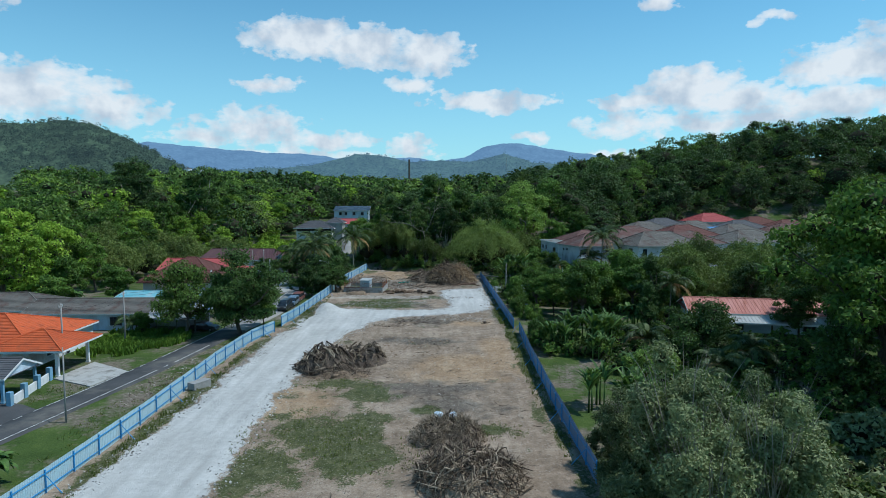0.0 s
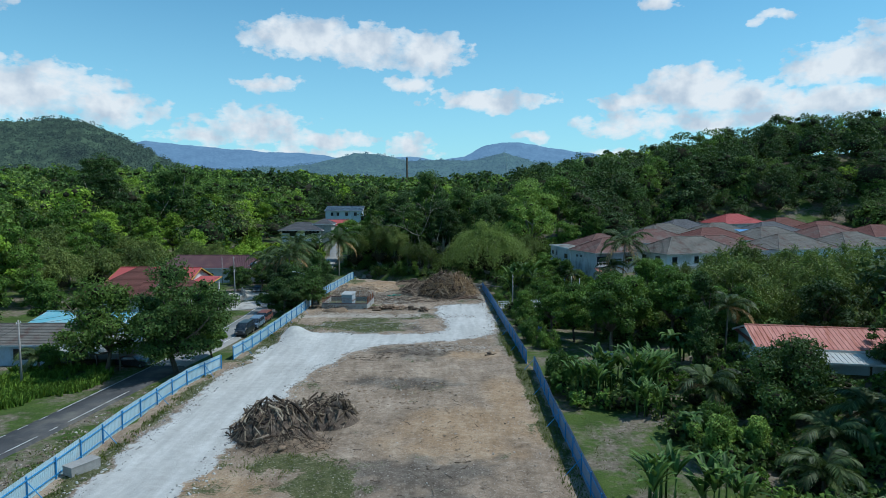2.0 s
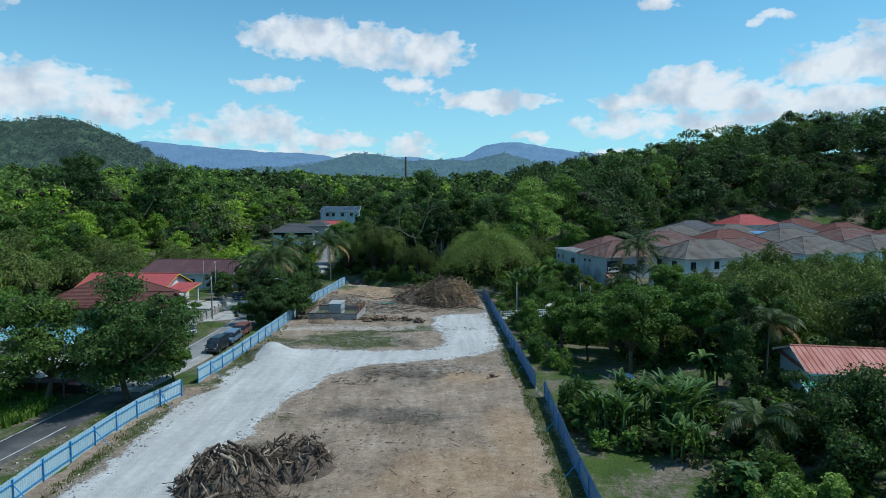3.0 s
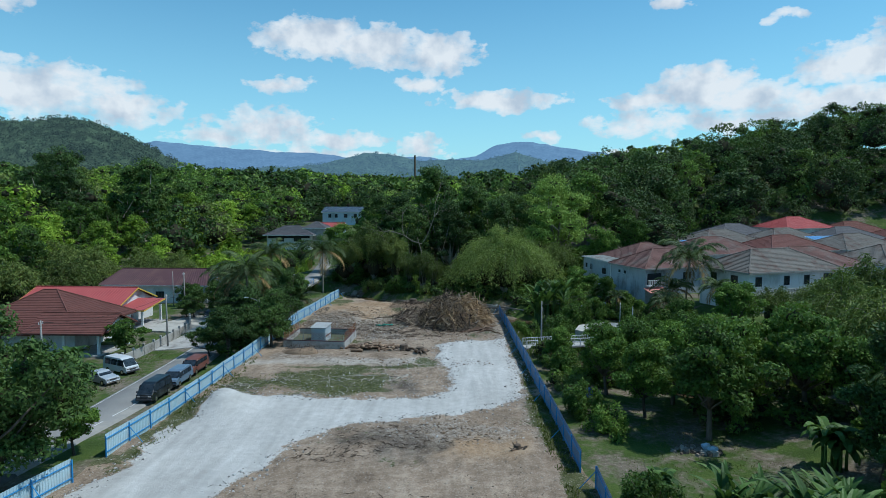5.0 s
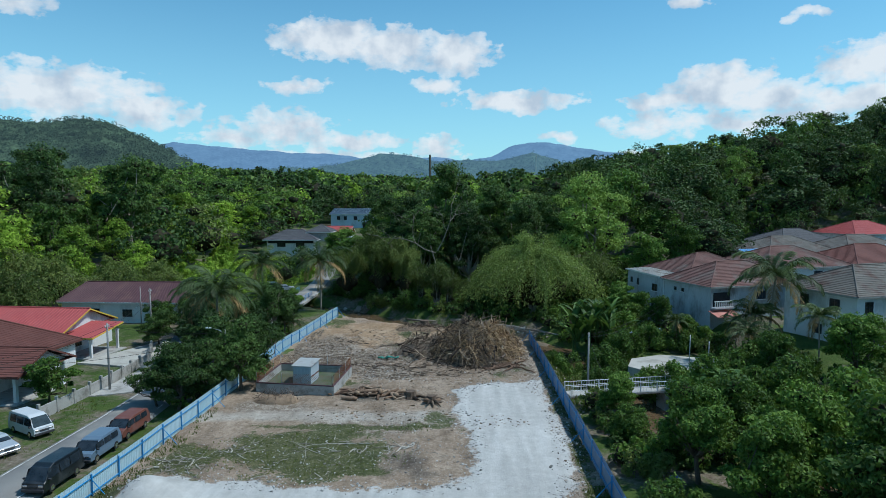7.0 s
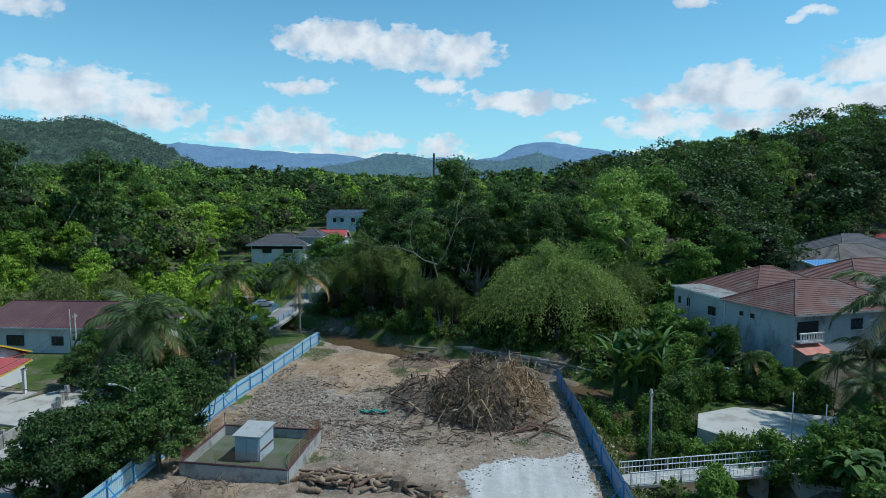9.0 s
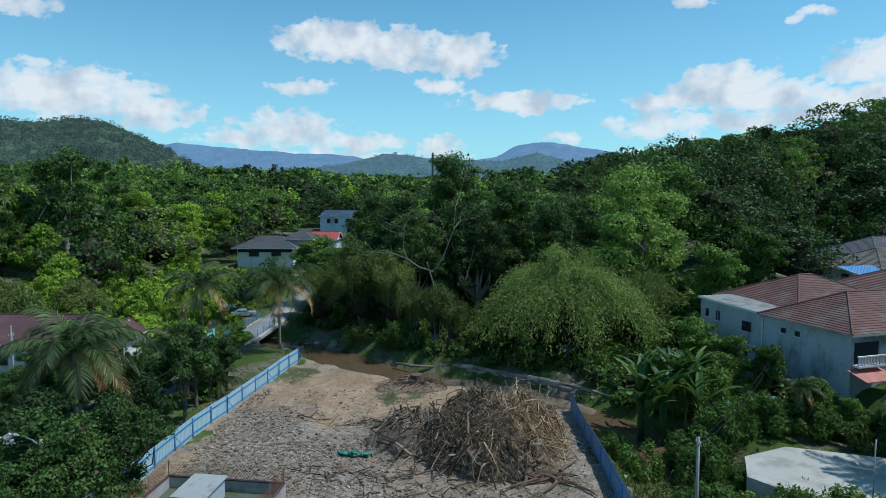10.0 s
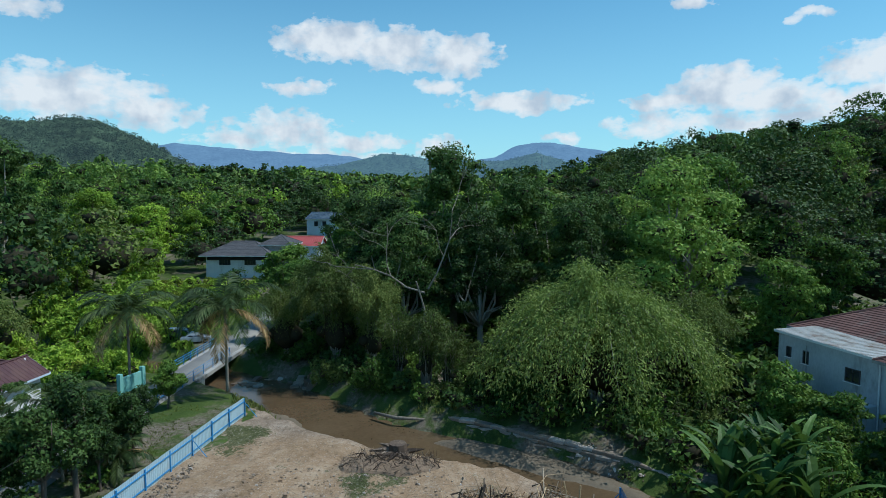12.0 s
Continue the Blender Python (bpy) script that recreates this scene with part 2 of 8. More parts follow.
M = {
    "bark": material("bark", ((0.3, (0.05, 0.04, 0.03)), (0.7, (0.16, 0.13, 0.10))), 3, 14, 0.95, bump=0.6, rand=0.3, stretch=(1, 1, 0.25)),
    # near-black brown for crown interiors: the shade between leaves, put in as colour
    "twigs": material("crown_inner_shade", ((0.3, (0.022, 0.022, 0.013)), (0.7, (0.055, 0.050, 0.030))), 1.5, 9, 0.95, bump=0.0, coords="World", spec=0.1),
    "bark_pale": material("bark_pale", ((0.3, (0.16, 0.14, 0.11)), (0.7, (0.34, 0.30, 0.24))), 3, 14, 0.95, bump=0.5, rand=0.3, stretch=(1, 1, 0.3)),
    "asphalt_worn": material("asphalt_worn_dusty", ((0.3, (0.19, 0.185, 0.175)), (0.7, (0.28, 0.272, 0.255))), 0.25, 22, 0.92, bump=0.25, wear=(0.34, 0.32, 0.28), wear_scale=0.16, coords="World", fine_amount=0.4),
    "asphalt": material("asphalt", ((0.3, (0.040, 0.041, 0.043)), (0.7, (0.085, 0.085, 0.086))), 0.25, 22, 0.92, bump=0.25, wear=(0.13, 0.122, 0.108), wear_scale=0.16, coords="World", fine_amount=0.4),
    "road_paint": material("road_paint", ((0.3, (0.48, 0.48, 0.46)), (0.7, (0.74, 0.74, 0.71))), 2, 20, 0.8, bump=0.1, wear=(0.2, 0.2, 0.19), wear_scale=1.4, coords="World"),
    "concrete": material("concrete", ((0.3, (0.30, 0.29, 0.27)), (0.7, (0.46, 0.45, 0.42))), 0.8, 12, 0.92, bump=0.25, wear=(0.20, 0.19, 0.17), wear_scale=0.7, coords="World"),
    "yard": material("pale_concrete_yard", ((0.3, (0.36, 0.345, 0.305)), (0.7, (0.49, 0.47, 0.42))), 0.3, 8, 0.9, bump=0.15, wear=(0.29, 0.275, 0.24), wear_scale=0.35, coords="World"),
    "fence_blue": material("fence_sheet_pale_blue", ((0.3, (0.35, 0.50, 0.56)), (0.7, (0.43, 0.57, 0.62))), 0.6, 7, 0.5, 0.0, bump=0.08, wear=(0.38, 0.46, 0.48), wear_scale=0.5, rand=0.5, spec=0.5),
    # darker than the sheets opposite: the shade on this face is in the blue
    "fence_dark": material("fence_sheet_blue_shaded", ((0.3, (0.15, 0.225, 0.35)), (0.7, (0.20, 0.285, 0.41))), 0.6, 7, 0.5, 0.0, bump=0.08, wear=(0.19, 0.23, 0.28), wear_scale=0.5, rand=0.5, spec=0.5),
    "fence_steel": material("fence_rail_blue_paint", ((0.3, (0.025, 0.20, 0.46)), (0.7, (0.04, 0.27, 0.56))), 2, 14, 0.45, 0.0, bump=0.1, spec=0.5),
    "roof_orange": material("roof_tile_orange", ((0.3, (0.36, 0.062, 0.018)), (0.7, (0.58, 0.118, 0.036))), 0.7, 9, 0.75, bump=0.2, wear=(0.34, 0.08, 0.03), wear_scale=0.9, island=0.35),
    "roof_brick": material("roof_tile_brown_red", ((0.3, (0.098, 0.036, 0.028)), (0.7, (0.175, 0.068, 0.053))), 0.7, 9, 0.75, bump=0.2, wear=(0.12, 0.05, 0.04), wear_scale=0.9, island=0.35),
    "roof_red": material("roof_sheet_red", ((0.3, (0.31, 0.056, 0.056)), (0.7, (0.42, 0.092, 0.086))), 0.5, 6, 0.6, bump=0.1, wear=(0.36, 0.085, 0.08), wear_scale=0.4, island=0.1),
    "roof_brown": material("roof_sheet_maroon", ((0.3, (0.072, 0.034, 0.037)), (0.7, (0.112, 0.053, 0.055))), 0.5, 6, 0.55, bump=0.1, wear=(0.13, 0.07, 0.06), wear_scale=0.35, island=0.1),
    "roof_rust": material("roof_sheet_rusty_pink", ((0.3, (0.36, 0.11, 0.085)), (0.7, (0.55, 0.27, 0.22))), 0.4, 5, 0.7, bump=0.15, wear=(0.32, 0.10, 0.06), wear_scale=0.5, stretch=(3, 0.4, 1), island=0.35),
    "roof_grey": material("roof_tile_grey", ((0.3, (0.085, 0.078, 0.070)), (0.7, (0.19, 0.172, 0.150))), 0.6, 9, 0.85, bump=0.2, wear=(0.10, 0.062, 0.050), wear_scale=0.45, island=0.35),
    "roof_mixed": material("roof_tile_red_grey", ((0.3, (0.092, 0.047, 0.041)), (0.7, (0.185, 0.096, 0.080))), 0.5, 9, 0.85, bump=0.2, wear=(0.16, 0.13, 0.115), wear_scale=0.28, island=0.3),
    "roof_dark": material("roof_tile_charcoal", ((0.3, (0.060, 0.060, 0.066)), (0.7, (0.13, 0.125, 0.130))), 0.6, 9, 0.8, bump=0.2, island=0.3),
    "roof_teal": material("roof_sheet_turquoise", ((0.3, (0.10, 0.32, 0.38)), (0.7, (0.20, 0.42, 0.47))), 0.5, 6, 0.5, bump=0.1, wear=(0.30, 0.42, 0.44), wear_scale=0.5),
    "roof_blue": material("roof_sheet_blue", ((0.3, (0.09, 0.26, 0.52)), (0.7, (0.16, 0.36, 0.62))), 0.5, 6, 0.5, bump=0.1, wear=(0.2, 0.3, 0.4), wear_scale=0.4),
    "roof_slate": material("roof_sheet_slate_blue", ((0.3, (0.085, 0.125, 0.17)), (0.7, (0.14, 0.19, 0.24))), 0.5, 6, 0.55, bump=0.1, wear=(0.2, 0.22, 0.24), wear_scale=0.4),
    "roof_zinc": material("roof_sheet_pale_zinc", ((0.3, (0.36, 0.36, 0.34)), (0.7, (0.58, 0.57, 0.54))), 0.5, 8, 0.5, 0.3, bump=0.1, wear=(0.24, 0.19, 0.15), wear_scale=0.5),
    "wall_white": material("wall_white_paint", ((0.3, (0.60, 0.61, 0.61)), (0.7, (0.76, 0.76, 0.75))), 0.4, 9, 0.85, bump=0.08, wear=(0.44, 0.44, 0.42), wear_scale=0.3, stretch=(1, 1, 0.5)),
    "wall_grey": material("wall_weathered_grey_render", ((0.3, (0.34, 0.365, 0.39)), (0.7, (0.52, 0.545, 0.57))), 0.35, 7, 0.9, bump=0.12, wear=(0.20, 0.20, 0.195), wear_scale=0.28, stretch=(1, 1, 0.45)),
    "wall_pale": material("wall_pale_blue_paint", ((0.3, (0.46, 0.56, 0.66)), (0.7, (0.62, 0.71, 0.79))), 0.4, 9, 0.85, bump=0.08, wear=(0.36, 0.40, 0.43), wear_scale=0.3, stretch=(1, 1, 0.5)),
    "wall_lilac": material("wall_lilac_paint", ((0.3, (0.50, 0.46, 0.58)), (0.7, (0.64, 0.60, 0.70))), 0.4, 9, 0.85, bump=0.08, wear=(0.4, 0.38, 0.42), wear_scale=0.3),
    "wall_teal": material("wall_teal_paint", ((0.3, (0.16, 0.45, 0.40)), (0.7, (0.30, 0.58, 0.52))), 0.4, 9, 0.85, bump=0.08),
    "wall_blue": material("wall_blue_paint", ((0.3, (0.14, 0.29, 0.42)), (0.7, (0.22, 0.38, 0.50))), 0.6, 9, 0.8, bump=0.08, wear=(0.28, 0.33, 0.36), wear_scale=0.5),
    "trim": material("trim_white", ((0.3, (0.62, 0.63, 0.63)), (0.7, (0.78, 0.78, 0.77))), 1, 12, 0.7, bump=0.05),
    "trim_yellow": material("trim_yellow_paint", ((0.3, (0.55, 0.36, 0.04)), (0.7, (0.68, 0.47, 0.08))), 1, 12, 0.7, bump=0.05),
    # near-black; on the balconies it stands in for unlit depth
    "dark": material("dark_interior", ((0.3, (0.012, 0.013, 0.015)), (0.7, (0.030, 0.032, 0.035))), 1, 9, 0.9, bump=0.0),
    "frame": material("window_frame_dark", ((0.3, (0.03, 0.03, 0.035)), (0.7, (0.07, 0.07, 0.075))), 2, 16, 0.6, bump=0.05),
    "steel": material("galvanised_steel", ((0.3, (0.34, 0.35, 0.36)), (0.7, (0.50, 0.51, 0.52))), 2, 16, 0.45, 0.7, bump=0.05),
    "rust": material("rusty_steel", ((0.3, (0.13, 0.05, 0.025)), (0.7, (0.26, 0.11, 0.05))), 2, 16, 0.85, 0.2, bump=0.2),
    "pole": material("concrete_pole", ((0.3, (0.22, 0.21, 0.20)), (0.7, (0.36, 0.35, 0.33))), 2, 14, 0.9, bump=0.15),
    "wood_pale": material("bare_branch_wood", ((0.25, (0.105, 0.074, 0.048)), (0.5, (0.225, 0.170, 0.115)), (0.8, (0.40, 0.315, 0.225))), 1.5, 9, 0.9, bump=0.3, island=0.9, coords="World"),
    "driftwood": material("bleached_wood", ((0.25, (0.22, 0.195, 0.16)), (0.5, (0.37, 0.335, 0.285)), (0.8, (0.55, 0.51, 0.45))), 1.5, 9, 0.9, bump=0.2, island=0.7, coords="World"),
    # dry wood with the warm sunlight of the pile's right side mixed into its colour
    "wood_gold": material("dry_golden_sunlit_branch", ((0.25, (0.17, 0.100, 0.048)), (0.5, (0.36, 0.235, 0.122)), (0.8, (0.56, 0.40, 0.23))), 1.5, 9, 0.9, bump=0.3, island=0.9, coords="World"),
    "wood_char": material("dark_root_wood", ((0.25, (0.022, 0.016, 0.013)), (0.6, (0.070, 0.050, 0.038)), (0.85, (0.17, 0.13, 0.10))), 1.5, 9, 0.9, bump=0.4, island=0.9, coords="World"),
    "wood_dark": material("weathered_root_wood", ((0.25, (0.040, 0.029, 0.022)), (0.6, (0.120, 0.086, 0.062)), (0.85, (0.27, 0.205, 0.150))), 1.5, 9, 0.9, bump=0.3, island=0.9, coords="World"),
    "log": material("fallen_log_bark", ((0.25, (0.10, 0.060, 0.040)), (0.55, (0.22, 0.145, 0.095)), (0.85, (0.40, 0.30, 0.21))), 1.2, 8, 0.9, bump=0.5, rand=0.5),
    "stone": material("rubble_stone", ((0.2, (0.15, 0.115, 0.085)), (0.5, (0.27, 0.225, 0.178)), (0.8, (0.42, 0.37, 0.315)), (1.0, (0.64, 0.61, 0.57))), 0.7, 9, 0.92, bump=0.4, island=1.0, rand=0.6, coords="World"),
    "earth": material("dug_earth", ((0.25, (0.15, 0.10, 0.065)), (0.55, (0.28, 0.20, 0.135)), (0.85, (0.42, 0.33, 0.24))), 0.5, 6, 0.95, bump=0.5, coords="World"),
    "plastic_blue": material("plastic_blue", ((0.3, (0.02, 0.06, 0.24)), (0.7, (0.04, 0.10, 0.34))), 2, 9, 0.5, bump=0.05),
    "tarp": material("tarpaulin_green", ((0.3, (0.02, 0.20, 0.15)), (0.7, (0.06, 0.30, 0.24))), 2, 9, 0.6, bump=0.3),
    "rubber": material("tyre_rubber", ((0.3, (0.012, 0.012, 0.012)), (0.7, (0.03, 0.03, 0.03))), 3, 20, 0.85, bump=0.1),
    "chrome": material("bright_metal", ((0.3, (0.5, 0.5, 0.5)), (0.7, (0.62, 0.62, 0.62))), 2, 16, 0.25, 0.9, bump=0.0),
}


def paint(name, c, rough=0.3):
    k = tuple(v * 0.82 for v in c)
    return material(name, ((0.3, k), (0.7, c)), 0.8, 10, rough, 0.0, bump=0.03, wear=tuple(v * 0.75 + 0.04 for v in c), wear_scale=0.8, spec=0.6)


def glass_dark(name):
    m = bpy.data.materials.new(name)
    m.use_nodes = True
    n = Nodes(m.node_tree)
    p = n.n("ShaderNodeBsdfPrincipled")
    v = n.noise(n.n("ShaderNodeTexCoord").outputs["Object"], 1.5, 3.0)
    n.put(p.inputs["Base Color"], n.ramp(v, (0.3, (0.012, 0.016, 0.02)), (0.7, (0.035, 0.042, 0.05))))
    p.inputs["Roughness"].default_value = 0.08
    p.inputs["Specular IOR Level"].default_value = 0.7
    o = n.n("ShaderNodeOutputMaterial")
    n.put(o.inputs[0], p.outputs[0])
    return m


M["glass"] = glass_dark("window_glass_dark")

# ---- building helpers ----
class Build:
    """Gathers faces for one mesh."""

    def __init__(self):
        self.v, self.f, self.count = [], [], 0

    def add(self, verts, faces):
        self.v.append(np.asarray(verts, float).reshape(-1, 3))
        self.f.extend([tuple(i + self.count for i in f) for f in faces])
        self.count += len(self.v[-1])
        return self

    def box(self, c, s, rz=0.0, m=None, bevel=0.0):
        """A box with middle c and size s, its top edges drawn in by bevel."""
        x, y, z = (k / 2 for k in s)
        if bevel:
            b = bevel
            p = np.array([(sx * (x - (b if lz in (0, 3) else 0)), sy * (y - (b if lz in (0, 3) else 0)), zz)
                          for lz, zz in enumerate((-z, -z + b, z - b, z)) for sx, sy in ((-1, -1), (1, -1), (1, 1), (-1, 1))])
            f = [(3, 2, 1, 0), (12, 13, 14, 15)]
            for k in range(3):
                f += [(4 * k + i, 4 * k + (i + 1) % 4, 4 * k + 4 + (i + 1) % 4, 4 * k + 4 + i) for i in range(4)]
        else:
            p = np.array([(sx * x, sy * y, sz * z) for sz in (-1, 1) for sx, sy in ((-1, -1), (1, -1), (1, 1), (-1, 1))])
            f = [(3, 2, 1, 0), (4, 5, 6, 7)] + [(i, (i + 1) % 4, 4 + (i + 1) % 4, 4 + i) for i in range(4)]
        a = radians(rz)
        r = np.array([[math.cos(a), -math.sin(a), 0], [math.sin(a), math.cos(a), 0], [0, 0, 1]])
        p = p @ r.T + np.asarray(c, float)
        return self.add(p if m is None else np.array([m @ Vector(q) for q in p]), f)

    def tube(self, pts, radii, n=6, cap=True):
        """A tube along a line of points, its radius going from point to point."""
        pts = np.asarray(pts, float)
        rings = []
        for i, p in enumerate(pts):
            d = pts[min(i + 1, len(pts) - 1)] - pts[max(i - 1, 0)]
            d = d / (np.linalg.norm(d) + 1e-9)
            u = np.cross(d, (0.31, 0.95, 0.05) if abs(d[2]) > 0.8 else (0, 0, 1))
            u /= np.linalg.norm(u) + 1e-9
            w = np.cross(d, u)
            r = radii[i] if hasattr(radii, "__len__") else radii
            rings.append([p + r * (math.cos(2 * math.pi * k / n) * u + math.sin(2 * math.pi * k / n) * w) for k in range(n)])
        f = [(i * n + k, i * n + (k + 1) % n, (i + 1) * n + (k + 1) % n, (i + 1) * n + k) for i in range(len(pts) - 1) for k in range(n)]
        if cap:
            f += [tuple(range(n - 1, -1, -1)), tuple((len(pts) - 1) * n + k for k in range(n))]
        return self.add(np.array(rings).reshape(-1, 3), f)

    def mesh(self, name, mat, smooth=False):
        me = bpy.data.meshes.new(name)
        v = np.concatenate(self.v) if self.v else np.zeros((0, 3))
        me.from_pydata(v.tolist(), [], self.f)
        me.materials.append(mat)
        if smooth:
            me.polygons.foreach_set("use_smooth", [True] * len(me.polygons))
        me.update()
        return me


def quads_mesh(name, verts, mat, nper=4, smooth=False):
    """A mesh of loose quads from an (n, 4, 3) array."""
    verts = np.asarray(verts, np.float32).reshape(-1, 3)
    n = len(verts) // nper
    me = bpy.data.meshes.new(name)
    me.vertices.add(n * nper)
    me.vertices.foreach_set("co", verts.ravel())
    me.loops.add(n * nper)
    me.loops.foreach_set("vertex_index", np.arange(n * nper, dtype=np.int32))
    me.polygons.add(n)
    me.polygons.foreach_set("loop_start", np.arange(0, n * nper, nper, dtype=np.int32))
    me.materials.append(mat)
    me.update(calc_edges=True)
    return me


def grid_mesh(name, X, Y, Z, mat, smooth=True):
    """A sheet over a grid of points."""
    ny, nx = X.shape
    co = np.stack([X, Y, Z], -1).reshape(-1, 3).astype(np.float32)
    i = (np.arange(ny - 1)[:, None] * nx + np.arange(nx - 1)[None, :]).ravel()
    quads = np.stack([i, i + 1, i + nx + 1, i + nx], -1).astype(np.int32)
    me = bpy.data.meshes.new(name)
    me.vertices.add(len(co))
    me.vertices.foreach_set("co", co.ravel())
    me.loops.add(quads.size)
    me.loops.foreach_set("vertex_index", quads.ravel())
    me.polygons.add(len(quads))
    me.polygons.foreach_set("loop_start", np.arange(0, quads.size, 4, dtype=np.int32))
    if smooth:
        me.polygons.foreach_set("use_smooth", np.ones(len(quads), bool))
    me.materials.append(mat)
    me.update(calc_edges=True)
    return me


def part(name, data, mat, parent, label="", smooth=False):
    """Links a Build or a mesh as one object under a thing or a part."""
    me = data.mesh(name, mat, smooth) if isinstance(data, Build) else data
    ob = new(name, me)
    ob.parent = parent
    return tagged(ob, label)


def thing(name, m, label, category, group="", kind=""):
    ob = new(name)
    ob.matrix_basis = m
    return tagged(ob, label, category, group, kind)


def structure(name, data, mat, label="", category="", smooth=False):
    me = data.mesh(name, mat, smooth) if isinstance(data, Build) else data
    return tagged(new(name, me), label, category, kind="structure")


LATTICE = np.random.RandomState(7).rand(256, 256)


def vnoise(x, y, scale, seed=0):
    """Smooth value noise, 0 to 1, with cells of that many metres."""
    x, y = np.asarray(x, float) / scale + seed * 17.3, np.asarray(y, float) / scale + seed * 9.1
    i, j = np.floor(x).astype(int), np.floor(y).astype(int)
    u, v = x - i, y - j
    u, v = u * u * (3 - 2 * u), v * v * (3 - 2 * v)
    g = lambda a, b: LATTICE[(a % 256), (b % 256)]
    return (g(i, j) * (1 - u) + g(i + 1, j) * u) * (1 - v) + (g(i, j + 1) * (1 - u) + g(i + 1, j + 1) * u) * v


def fbm(x, y, scale, seed=0, octaves=4):
    t, k, s = 0.0, 1.0, 0.0
    for o in range(octaves):
        t, s = t + k * vnoise(x, y, scale / 2 ** o, seed + o), s + k
        k *= 0.55
    return t / s


def smooth01(v, a, b):
    t = np.clip((np.asarray(v, float) - a) / (b - a), 0, 1)
    return t * t * (3 - 2 * t)


def poly_dist(x, y, poly):
    """Signed distance to a closed outline: positive inside."""
    x, y = np.asarray(x, float), np.asarray(y, float)
    best, inside = np.full(x.shape, 1e9), np.zeros(x.shape, bool)
    for (ax, ay), (bx, by) in zip(poly, poly[1:] + poly[:1]):
        dx, dy = bx - ax, by - ay
        t = np.clip(((x - ax) * dx + (y - ay) * dy) / (dx * dx + dy * dy + 1e-9), 0, 1)
        best = np.minimum(best, np.hypot(x - ax - t * dx, y - ay - t * dy))
        if ay != by:
            inside ^= ((ay > y) != (by > y)) & (x < (bx - ax) * (y - ay) / (by - ay) + ax)
    return np.where(inside, best, -best)


def line_dist(x, y, line):
    """Distance to an open line of points."""
    x, y = np.asarray(x, float), np.asarray(y, float)
    best = np.full(x.shape, 1e9)
    for (ax, ay), (bx, by) in zip(line, line[1:]):
        dx, dy = bx - ax, by - ay
        t = np.clip(((x - ax) * dx + (y - ay) * dy) / (dx * dx + dy * dy + 1e-9), 0, 1)
        best = np.minimum(best, np.hypot(x - ax - t * dx, y - ay - t * dy))
    return best

# ---- land ----
STREAM = [(-90, 216), (-60, 211), (-36, 204), (-24, 197), (-14, 187), (-6.5, 181), (1, 177), (8, 173.5), (14, 166), (17.5, 157), (18.5, 143), (21, 132), (30, 124), (55, 118), (90, 120)]
FENCE_L = [(-29.0, 30), (-28.5, 43), (-28.2, 58), (-28.5, 78), (-28.2, 90), (-26.5, 97.3)]
FENCE_L2 = [(-26.6, 102), (-25.7, 113), (-25.0, 134), (-24.6, 157), (-22.4, 183)]
FENCE_R = [(11.4, 45), (11.3, 60), (11.5, 80), (12.0, 97)]
FENCE_R2 = [(11.4, 99.5), (10.9, 124), (10.3, 150), (10.0, 166)]
ROAD_L = [(-46.5, 25), (-42.8, 45), (-40.6, 60), (-38.9, 70), (-37.4, 80), (-36.6, 88), (-35.7, 98), (-34.7, 114), (-34.5, 130), (-34.9, 145), (-35.7, 165), (-36.2, 184), (-36.6, 200), (-36.8, 215), (-38, 235), (-42, 262), (-50, 290)]
ROAD_R = [(-42.7, 25), (-39.3, 45), (-36.9, 60), (-35.3, 70), (-33.8, 80), (-32.9, 88), (-31.6, 98), (-29.6, 114), (-29.5, 130), (-30.3, 145), (-31.6, 165), (-32.5, 184), (-33.0, 200), (-33.2, 215), (-34.4, 235), (-38.5, 262), (-46.5, 290)]


def along(line, y):
    return np.interp(y, [p[1] for p in line], [p[0] for p in line])


def land(x, y):
    """The height of the ground."""
    x, y = np.asarray(x, float), np.asarray(y, float)
    z = 0.05 * np.clip(y - 215, 0, 300) + 0.018 * np.clip(y - 515, 0, 2500)
    start = 192 + 32 * smooth01(x, 45, 75)
    hill = np.interp(x, (0, 20, 50, 75, 100, 150, 250, 600), (0, 4, 10, 16, 22.5, 32, 39, 42)) * smooth01(y, start - 6, start + 72) * (1 - 0.45 * smooth01(y, 340, 700))
    hill = np.maximum(hill, 30 * smooth01(x, 120, 230) * smooth01(y, 90, 200))
    z = z * (1 - 0.5 * smooth01(x, 20, 80)) + hill
    yard = smooth01(np.hypot((x - 29.5) / 10.5, (y - 151.5) / 14.5), 0.8, 1.15)
    z = z + (2.4 * smooth01(x, 22, 44) * smooth01(y, 60, 150) + 1.2 * smooth01(x, 26, 40)) * yard
    z = z + 9 * smooth01(-x, 68, 150) * smooth01(y, 60, 180)
    rough_k = smooth01(np.hypot(x + 5, y - 110), 110, 260)
    z = z + rough_k * (fbm(x, y, 90, 3) - 0.5) * 7 + 0.25 * (fbm(x, y, 7, 5) - 0.5)
    s = line_dist(x, y, STREAM)
    bed = smooth01(s, 3.2, 6.8)
    return z * bed - 2.7 * (1 - bed)


def spaced(parts):
    """Grid lines from stretches of (start, end, step)."""
    c = []
    for a, b, s in parts:
        c.extend(np.arange(a, b, s))
    return np.array(c + [parts[-1][1]])


